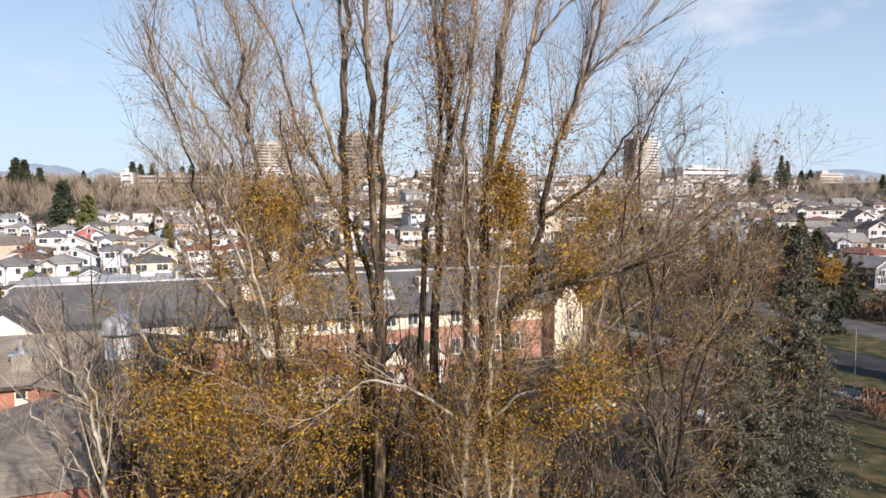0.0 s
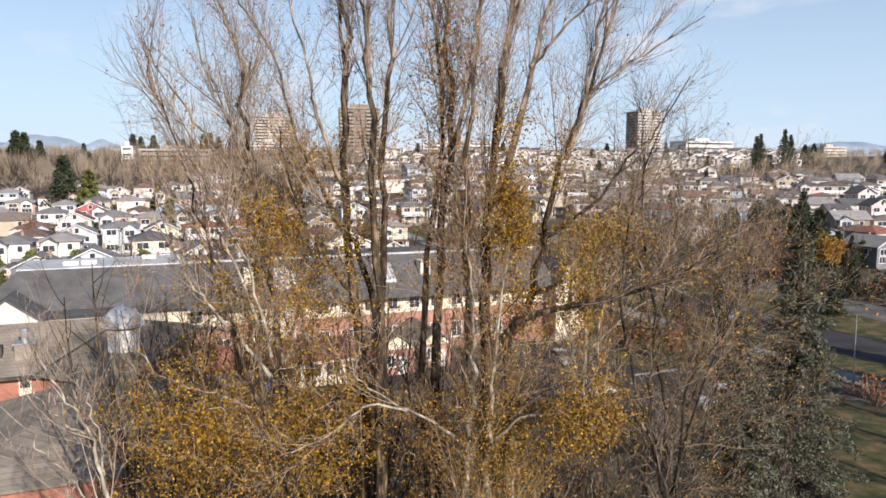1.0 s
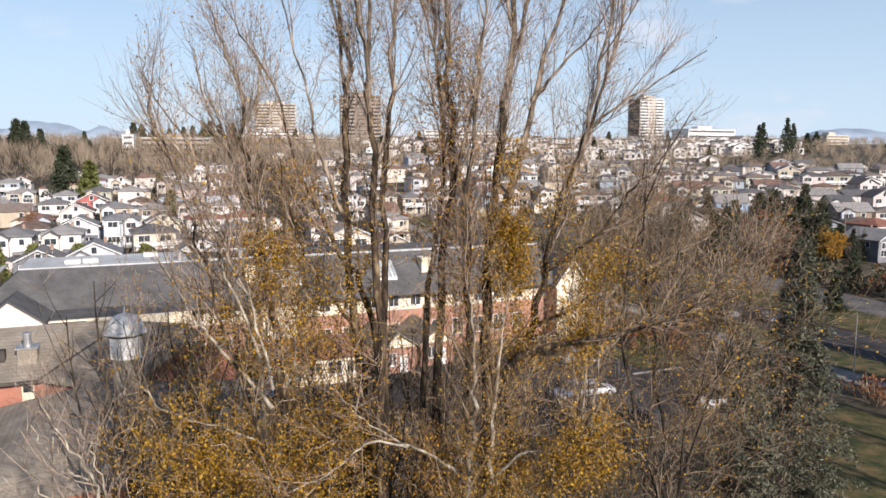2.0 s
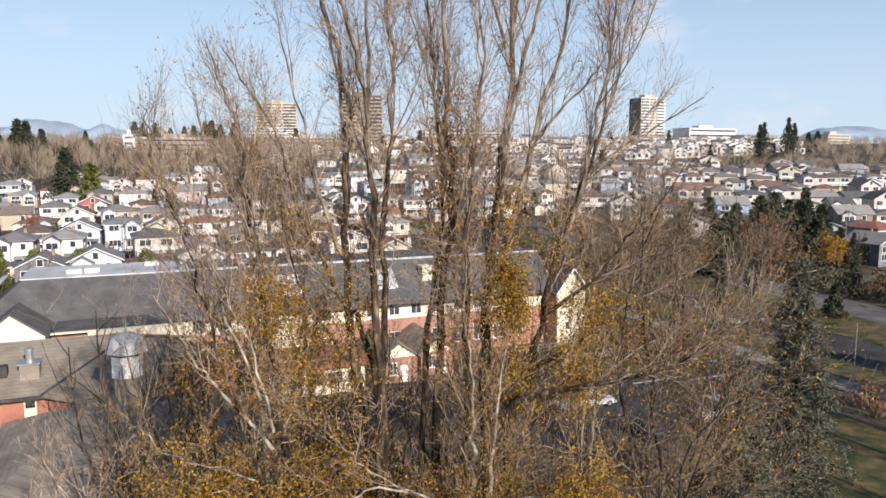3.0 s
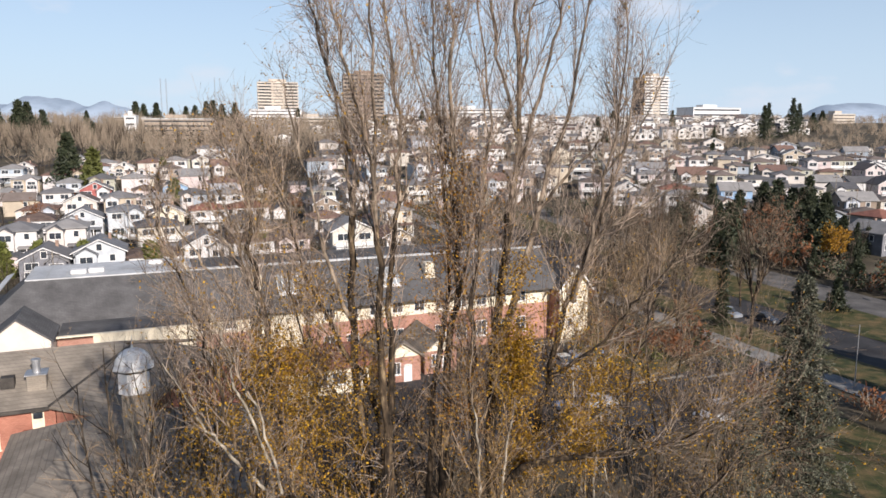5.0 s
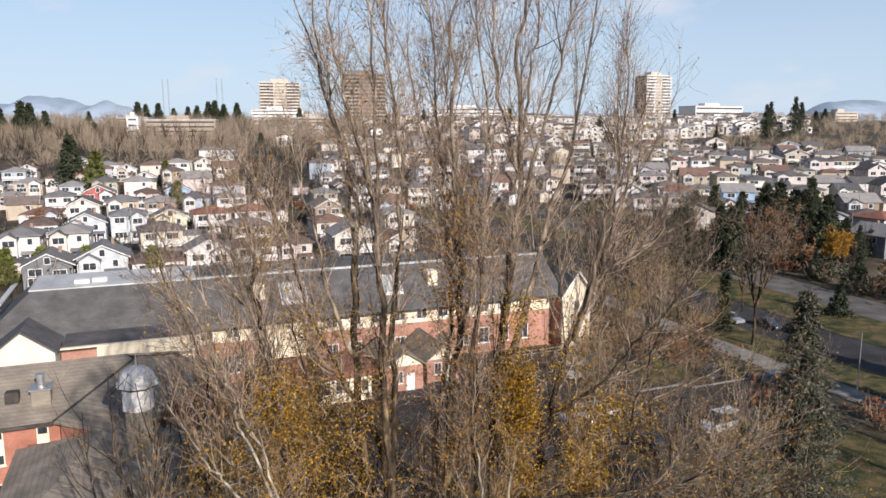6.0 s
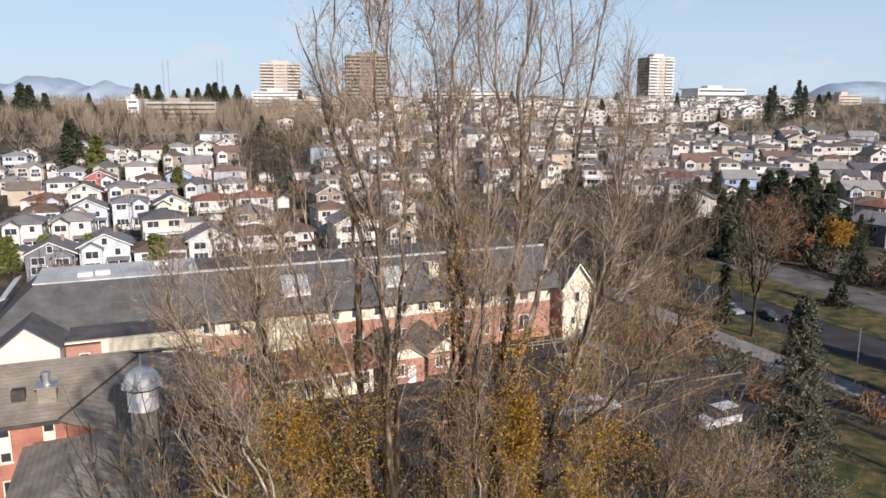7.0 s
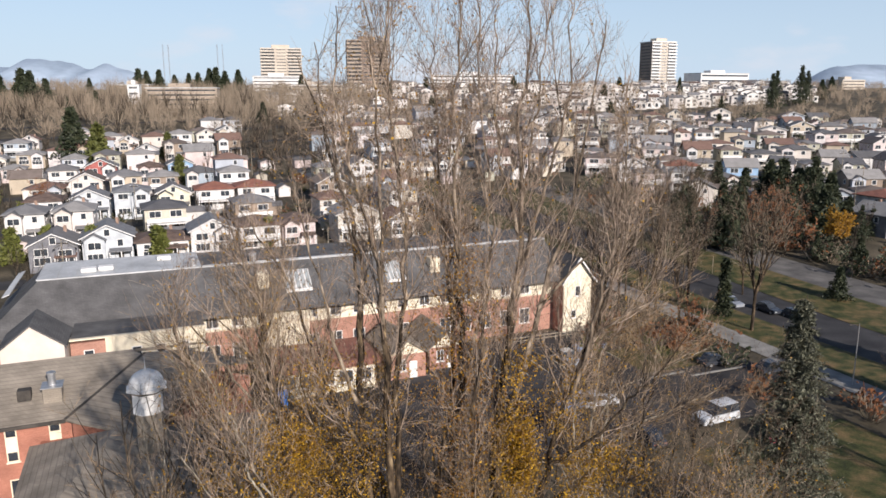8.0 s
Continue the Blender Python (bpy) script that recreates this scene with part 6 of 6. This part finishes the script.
for x, y, k in ((-294, 500, 1.9), (-284, 508, 2.3), (-274, 500, 2.2), (-267, 506, 1.7), (-262, 650, 1.9), (-257, 655, 1.7), (-244, 650, 1.8), (-231, 650, 1.4), (-222, 660, 1.5), (-208, 642, 1.6), (-200, 648, 1.9), (-192, 640, 2.0), (-186, 645, 1.7), (-176, 650, 1.8), (-300, 640, 1.2), (-236, 470, 0.9), (-222, 480, 1.1),
                (206, 470, 1.7), (238, 500, 2.0), (246, 508, 1.7), (213, 480, 1.8), (150, 640, 1.2), (330, 640, 1.2), (345, 560, 1.0), (-120, 640, 1.4), (60, 640, 1.3), (-40, 560, 1.1), (-96, 400, 1.0), (-6, 420, 1.1), (90, 400, 1.0), (-14, 650, 1.2), (120, 560, 1.0), (176, 560, 1.2), (282, 560, 1.3), (300, 470, 1.1), (160, 430, 0.9), (250, 400, 0.9), (130, 350, 0.9)):
    stand(fir if 150 < x < 250 else cedar, x, y, x * 7, k * 0.82)
for x, y in ((-67, 140), (-54.6, 140), (-77.5, 141), (-84, 140), (-69, 142), (-56, 142), (-36, 150)):
    stand(hedge, x, y, x * 9, 1.15)
for x, y, k in ((60, 64, 1.0), (66, 74, 1.0)):
    stand(cedar, x, y, x * 11, k)
for x, y, k in ((72, 205, 0.75), (79, 210, 0.8), (86, 207, 0.7), (65.5, 116, 0.42), (96, 214, 0.8)):
    stand(cedar, x, y, x * 17, k)
for x, y, k in ((88, 180, 1.0), (94, 187, 0.95), (90, 193, 1.05), (98, 191, 0.9), (84, 188, 1.0), (100, 178, 0.5), (108, 171, 0.45), (116, 176, 0.5), (121, 190, 0.6)):
    stand(cedar, x, y, x * 23, k)
for k in range(12):
    x, y = r.uniform(46, 76), r.uniform(146, 168)
    tall = r.uniform(0.85, 1.15)
    if k % 3 == 0:
        stand(cedar, x, y, 71 * k, tall * 0.9)
    else:
        bushes.append((x, y, tall * (1.2 if k % 3 == 1 else 0.9)))
for k in range(17):
    p = grid(r.uniform(119.5, 129), 62 + 5.2 * k + r.uniform(-1.5, 1.5)) if k % 3 else grid(r.uniform(119.5, 123), 62 + 5.2 * k)
    tall = r.uniform(0.6, 0.95)
    if k % 2 and p.x / p.y < 0.5:
        bushes.append((p.x, p.y, tall * 1.3))
    else:
        stand(cedar if k % 4 else fir, p.x, p.y, 53 * k, tall if p.x / p.y < 0.5 else 0.4 * tall)
drop(fir, cedar, cypress, hedge, olive)

amber = bare_tree(9.0, 5, 51, "tall amber autumn tree beside the road", M_DARK_BARK, M_TWIG_FAR, 1.0, M_AMBER, 1.0, "autumn_tree", 0.24, fine=0.03)
rust = bare_tree(8.0, 5, 52, "small russet tree with clinging dead leaves", M_DARK_BARK, M_TWIG_FAR, 0.8, M_RUST, 0.8, "autumn_tree", 0.22, fine=0.03)
stand(amber, 79.5, 145.0, 0, 1.1, 1.0)
stand(amber, 82.6, 147.5, 120, 0.95, 1.0)
stand(rust, 34.8, 96.5, 0, 0.75)
stand(rust, -102, 186, 40, 1.1)
stand(rust, -99, 181, 160, 0.9)
stand(rust, 68, 160, 30, 1.3)
stand(rust, 73, 158, 200, 1.5)
stand(rust, 24.0, 93.0, 80, 0.6)
dull = bare_tree(8.5, 5, 54, "brown leafless roadside tree with a few dead leaves", M_DARK_BARK, M_TWIG_DULL, 0.9, M_RUST, 0.25, "bare_tree", 0.2, fine=0.034)
for k, (x, y, size) in enumerate(bushes):
    stand(dull if k % 4 else rust, x, y, 97 * k, size)
drop(amber, rust, dull)

road_tree = bare_tree(18, 7, 53, "tall slender bare street tree on the verge", M_TAN_BARK, M_TWIG_FAR, 0.95, fine=0.022, thick=0.22, ribbon=True)
stand(road_tree, 45.0, 100.5, 0, 1.27)
stand(road_tree, 50.8, 118.5, 100, 0.8)
for k, (x, y) in enumerate(((24, 104), (28, 110), (33, 107), (31, 118), (37, 122), (40, 114), (26, 122), (43, 130), (35, 134), (29, 98), (56, 168), (62, 176), (48, 158), (42, 150), (20, 118), (14, 124), (5, 122), (34, 99), (52, 148), (64, 140))):
    stand(road_tree, x, y, 67 * k, (1.16, 1.0, 1.1, 0.92)[k % 4])
drop(road_tree)

far_trees = [bare_tree(10 + k, 6, 60 + k, "leafless garden tree among the houses", M_DARK_BARK, M_TWIG_FAR, 0.56, fine=0.036, thick=0.18, group="garden trees", ribbon=True) for k in range(4)]
r = random.Random(9)
count = 0
while count < 132:
    y = r.uniform(112, 400) if count % 3 else r.uniform(145, 270)
    x = r.uniform(-0.66, 0.66) * y
    a, b = x * CU + y * SU, -x * SU + y * CU
    if on_road(a, b) and not 95 < a < 114:
        continue
    if b < 106 or (a < 62 and b < 112) or any(abs(a - u) < 5.8 and abs(b - v) < 8 for u, v in placed) or any(abs(x - q.x) < 6 and abs(y - q.y) < 8 for q in spots_right):
        continue
    stand(far_trees[count % 4], x, y, r.uniform(0, 360), r.uniform(0.55, 1.0))
    count += 1
for k in range(64):
    y = r.uniform(385, 470)
    x = r.uniform(-0.64, -0.24) * y
    stand(far_trees[k % 4], x, y, r.uniform(0, 360), r.uniform(1.1, 1.7))
for k in range(86):
    y = r.uniform(238, 400)
    x = r.uniform(-0.28, -0.16) * y
    stand(far_trees[k % 4], x, y, r.uniform(0, 360), r.uniform(0.75, 1.15))
drop(*far_trees)


def shrub(h, w, seed, label, twig, leaf, leaves):
    """A low bush in one mesh: stems and, where it has them, leaves."""
    r = random.Random(seed)
    shoots = []
    for _ in range(26):
        an, q = r.uniform(0, 6.283), r.random()
        d = Vector((math.cos(an) * q, math.sin(an) * q, 1.0))
        shoots.append(limb(r, (math.cos(an) * w * 0.25 * q, math.sin(an) * w * 0.25 * q, -0.1), d, h * r.uniform(0.6, 1.1), 0.045, 0.02, 2, 0.02, 0.2))
    twigs = sprout(r, shoots, 2.0, (20, 70), (0.3, 0.9), 0.035, 0.3, 1, 0.05, 0.2)
    fill = [([p, p + Vector((r.gauss(0, 0.2), r.gauss(0, 0.2), r.gauss(0.05, 0.15)))], [0.16, 0.05]) for p in limb_points(r, twigs + shoots + twigs, leaves)]
    ob = tube_mesh("shrub", [(shoots + twigs, 1, 0), (fill, 1, 1)], [twig, leaf], None)
    return tagged(ob, label, "shrub", "garden shrubs")


shrubs = [shrub(2.6, 2.4, 81, "brown leafless garden shrub", M_TWIG_FAR, M_RUST, 0.3), shrub(2.0, 2.4, 82, "olive green garden shrub", M_TWIG_FAR, M_HEDGE, 1.0), shrub(3.2, 2.8, 83, "dark evergreen garden shrub", M_TWIG_FAR, M_NEEDLE, 1.0), shrub(2.8, 3.0, 84, "russet shrub with dead leaves", M_TWIG_FAR, M_RUST, 1.0)]
done = 0
while done < 140:
    y = r.uniform(140, 300)
    x = r.uniform(-0.64, 0.64) * y
    a, b = x * CU + y * SU, -x * SU + y * CU
    if on_road(a, b) or b < 143 or any(abs(a - u) < 5.2 and abs(b - v) < 7.5 for u, v in placed) or any(abs(x - q.x) < 6 and abs(y - q.y) < 8 for q in spots_right):
        continue
    stand(shrubs[r.choices(range(4), (4, 3, 2, 3))[0]], x, y, r.uniform(0, 360), r.uniform(0.7, 1.3))
    done += 1
for k in range(50):
    y = r.uniform(205, 400)
    x = r.uniform(0.2, 0.64) * y
    if not any(abs(x - q.x) < 6 and abs(y - q.y) < 7 for q in spots_right):
        stand(shrubs[2], x, y, r.uniform(0, 360), r.uniform(1.0, 2.0))
for k in range(30):
    x, y = r.uniform(20, 38), r.uniform(90, 104)
    stand(shrubs[(3, 0, 1, 0)[k % 4]], x, y, r.uniform(0, 360), r.uniform(0.7, 1.2))
for k in range(18):
    a, b = r.uniform(62, 72), r.uniform(45, 120)
    p = grid(a, b)
    stand(shrubs[(0, 3, 2)[k % 3]], p.x, p.y, r.uniform(0, 360), r.uniform(0.7, 1.1))
for k in range(22):
    a, b = r.choice((r.uniform(108, 114), r.uniform(124, 136))), r.uniform(105, 200)
    p = grid(a, b)
    stand(shrubs[(0, 2, 3, 2)[k % 4]], p.x, p.y, r.uniform(0, 360), r.uniform(0.8, 1.6))
for k in range(34):
    p = grid(r.uniform(118.5, 136), r.uniform(52, 122))
    stand(shrubs[(2, 0, 2, 3)[k % 4]], p.x, p.y, r.uniform(0, 360), r.uniform(1.0, 1.7))
for k in range(14):
    a, b = r.uniform(20, 62), r.uniform(107, 112)
    p = grid(a, b)
    stand(shrubs[(0, 2, 1)[k % 3]], p.x, p.y, r.uniform(0, 360), r.uniform(0.8, 1.3))
drop(*shrubs)


def far_woods():
    """Bare woods and hedges too far to tell apart."""
    r = random.Random(77)
    strokes = []
    for k in range(2300):
        y = r.uniform(330, 790)
        x = r.uniform(-0.68, 0.68) * y
        if k % 3 == 0:
            y = r.uniform(395, 640)
            x = r.uniform(-0.66, -0.06) * y
        z, h, w = lie(x, y), r.uniform(5, 12), r.uniform(2.0, 4.5)
        if x < -0.1 * y:
            h, w = h * 1.3, w * 1.4
        for _ in range(34):
            an, q = r.uniform(0, 6.283), math.sqrt(r.random())
            p = Vector((x + math.cos(an) * q * w * 0.5, y + math.sin(an) * q * w * 0.5, z + h * r.uniform(0.1, 0.6)))
            e = p + Vector((math.cos(an) * q * w * 0.6, math.sin(an) * q * w * 0.6, h * r.uniform(0.25, 0.5) * (1.2 - q * 0.6)))
            strokes.append(([p, e], [0.10, 0.03]))
    s = thing("far_woods", "bare brown trees covering the distant hillside", "trees", Matrix.Identity(4), kind="stuff")
    tube_mesh("twig_mass", [(strokes, 1, 0)], [M_TWIG_FAR], s)


far_woods()


# ---- cars ----
def car(colour, label, van=False):
    s = thing("van" if van else "car", label, "van" if van else "car", Matrix.Identity(4), "parked cars")
    ln, w, h, belt = (4.9, 1.9, 2.0, 1.1) if van else (4.4, 1.78, 1.45, 0.88)
    bm = bmesh.new()
    nose = 0.75 if not van else 1.0
    add_prism(bm, [(-ln / 2, 0.28), (ln / 2, 0.28), (ln / 2, nose - 0.1), (ln / 2 - 0.15, nose), (ln * 0.2, belt), (-ln / 2 + 0.1, belt), (-ln / 2, belt - 0.15)], -w / 2, w / 2)
    bmesh.ops.bevel(bm, geom=bm.edges[:], offset=0.06, segments=2, affect="EDGES")
    part("body", bm, colour, s)
    bm = bmesh.new()
    x0, x1 = (-ln / 2 + 0.12, ln * 0.24) if van else (-ln * 0.40, ln * 0.22)
    add_prism(bm, [(x0, belt - 0.02), (x1, belt - 0.02), (x1 - 0.75, h), (x0 + (0.15 if van else 0.55), h)], -w / 2 + 0.1, w / 2 - 0.1)
    bmesh.ops.bevel(bm, geom=bm.edges[:], offset=0.05, segments=2, affect="EDGES")
    part("cabin_glass", bm, M_GLASS, s, "dark glazed cabin sides")
    bm = box(x0 + (0.2 if van else 0.6), x1 - 0.78, -w / 2 + 0.13, w / 2 - 0.13, h - 0.02, h + 0.035, 0.015)
    part("roof", bm, colour, s)
    for x in (-ln * 0.30, ln * 0.31):
        for y in (-w / 2 + 0.1, w / 2 - 0.1):
            bm = bmesh.new()
            add_lathe(bm, [(0.2, -0.11), (0.32, -0.1), (0.32, 0.1), (0.2, 0.11)], 14)
            bmesh.ops.rotate(bm, verts=bm.verts, cent=(0, 0, 0), matrix=Matrix.Rotation(math.pi / 2, 3, "X"))
            bmesh.ops.translate(bm, verts=bm.verts, vec=(x, y, 0.32))
            tyre = part("wheel", bm, M_TYRE, s)
            bm = bmesh.new()
            add_lathe(bm, [(0.19, -0.118), (0.19, 0.118)], 10)
            bmesh.ops.rotate(bm, verts=bm.verts, cent=(0, 0, 0), matrix=Matrix.Rotation(math.pi / 2, 3, "X"))
            bmesh.ops.translate(bm, verts=bm.verts, vec=(x, y, 0.32))
            part("rim", bm, M_STEEL, tyre)
    for y in (-w / 2 + 0.28, w / 2 - 0.28):
        part("headlight", box(ln / 2 - 0.05, ln / 2 + 0.02, y - 0.18, y + 0.18, 0.52, 0.68), M_SKYLIGHT, s)
        part("tail_light", box(-ln / 2 - 0.02, -ln / 2 + 0.05, y - 0.16, y + 0.16, 0.60, 0.74), M_RED_ROOF, s)
    return s


M_TYRE = material("tyre", [(0.02, 0.02, 0.02), (0.03, 0.03, 0.03)], scale=4, fine=30)
M_CAR_WHITE = material("white_car_paint", [(0.52, 0.54, 0.56), (0.56, 0.58, 0.60)], rough=0.25, spec=0.6, bump=0, wear=0.1)
M_CAR_SILVER = material("silver_car_paint", [(0.40, 0.43, 0.47), (0.46, 0.49, 0.53)], rough=0.28, metal=0.5, bump=0, wear=0.1)
M_CAR_DARK = material("dark_car_paint", [(0.03, 0.035, 0.045), (0.05, 0.055, 0.065)], rough=0.25, spec=0.6, bump=0, wear=0.1)
M_CAR_BLUE = material("blue_car_paint", [(0.14, 0.22, 0.36), (0.18, 0.27, 0.42)], rough=0.3, spec=0.6, bump=0, wear=0.1)
# the van roof's reflection of the sky, put into the paint as pale blue
M_CAR_PALE = material("sky_tinted_car_paint", [(0.33, 0.40, 0.49), (0.38, 0.45, 0.53)], rough=0.3, spec=0.6, bump=0, wear=0.1)
M_CAR_RED = material("red_car_paint", [(0.30, 0.04, 0.05), (0.36, 0.05, 0.06)], rough=0.3, spec=0.6, bump=0, wear=0.1)
cars = {"white": car(M_CAR_WHITE, "white parked hatchback on asphalt"), "silver": car(M_CAR_SILVER, "silver-blue parked car on asphalt"), "dark": car(M_CAR_DARK, "dark parked car on asphalt"),
        "blue": car(M_CAR_BLUE, "blue parked car on asphalt"), "red": car(M_CAR_RED, "red parked car on asphalt"), "van": car(M_CAR_WHITE, "white parked van on asphalt", True), "bluevan": car(M_CAR_PALE, "parked van with the sky's reflection painted in as blue-grey", True)}
for kind, x, y, turn in (("silver", 16.4, 88.0, 290), ("white", 17.6, 74.6, 18), ("blue", 15.0, 74.0, 205), ("dark", 34.8, 87.0, 22), ("van", 29.0, 70.5, 205), ("dark", 41.0, 84.5, 20), ("dark", 20.5, 66.0, 112), ("red", 33.5, 66.0, 250),
                         ("silver", 46.6, 112.8, 292), ("dark", 51.2, 109.5, 292), ("dark", 54.0, 106.4, 292), ("white", 61.0, 151.0, 292), ("blue", 20.0, 92.5, 200), ("bluevan", -15.5, 60.5, 300), ("dark", -6.5, 58.0, 20)):
    copy_thing(cars[kind], Matrix.Translation((x, y, lie(x, y) + 0.07)) @ pose(0, 0, 0, 0, 0, turn))
drop(*cars.values())


# ---- posts, fence, small things ----
def utility_pole(x, y, h, lamp=False):
    s = thing("street_lamp" if lamp else "utility_pole", "slim grey street lamp" if lamp else "weathered wooden utility pole with crossarm", "lamp" if lamp else "pole", Matrix.Translation((x, y, lie(x, y))), "street poles")
    bm = bmesh.new()
    add_lathe(bm, [(0.11, -0.2), (0.09, h * 0.5), (0.07, h)] if not lamp else [(0.08, -0.2), (0.06, h * 0.5), (0.045, h)], 8)
    part("pole", bm, M_STEEL if lamp else M_PALE_BARK, s)
    if lamp:
        part("arm", box(-0.8, 0, -0.03, 0.03, h - 0.1, h - 0.04), M_DARK, s)
        part("lantern", box(-1.2, -0.75, -0.09, 0.09, h - 0.15, h - 0.03, 0.03), M_DARK, s)
    else:
        part("crossarm", box(-1.1, 1.1, -0.06, 0.06, h - 0.9, h - 0.76), M_DARK_BARK, s)
        for k in (-0.9, 0.0, 0.9):
            bm = bmesh.new()
            add_lathe(bm, [(0.05, h - 0.76), (0.06, h - 0.6), (0.02, h - 0.55)], 6, k)
            part("insulator", bm, M_WHITE, s)


for x, y, h in ((48.6, 80.3, 7.5),):
    utility_pole(x, y, h, True)
for x, y, h in ((-62.5, 118, 10), (-20, 128, 10), (-75, 178, 10), (-38, 190, 10), (103.5, 182, 10.5), (118, 205, 10), (-8, 150, 10), (128, 235, 10), (146, 262, 11), (160, 290, 11), (-100, 225, 10), (-62, 240, 10)):
    utility_pole(x, y, h)


def rail_fence():
    s = thing("rail_fence", "low weathered wooden rail fence before the gabled wing", "fence", at_grid(44, 83.6, 0.05))
    for k in range(9):
        part("post", box(1.8 * k - 0.06, 1.8 * k + 0.06, -0.06, 0.06, 0, 1.15), M_PALE_BARK, s)
    for z in (0.5, 0.95):
        part("rail", box(0, 14.4, -0.035, 0.035, z, z + 0.1), M_PALE_BARK, s)


rail_fence()


def portable_toilet(x, y, turn):
    s = thing("portable_toilet", "blue plastic portable toilet with pale roof beside the car park", "toilet", Matrix.Translation((x, y, lie(x, y) + 0.06)) @ pose(0, 0, 0, 0, 0, turn))
    body = part("body", box(-0.55, 0.55, -0.55, 0.55, 0.08, 2.05, 0.04), M_TOILET_BLUE, s)
    part("door", box(-0.36, 0.36, -0.585, -0.553, 0.16, 1.95, 0.01), M_TOILET_BLUE, s)
    part("base", box(-0.6, 0.6, -0.6, 0.6, 0, 0.08), M_DARK, s)
    bm = bmesh.new()
    add_lathe(bm, [(0.02, 2.27), (0.45, 2.2), (0.82, 2.06), (0.8, 2.03)], 4, turn=math.pi / 4)
    part("roof", bm, M_WHITE, s, "pale domed roof")
    bm = bmesh.new()
    add_lathe(bm, [(0.05, 2.0), (0.05, 2.5), (0.0, 2.5)], 8, 0.4, 0.4)
    part("vent_pipe", bm, M_WHITE, s)


M_TOILET_BLUE = material("blue_plastic", [(0.05, 0.17, 0.50), (0.07, 0.21, 0.56)], rough=0.45, scale=1.5, fine=12, wear=0.2, bump=0.03)
portable_toilet(-17.2, 74.5, 30)
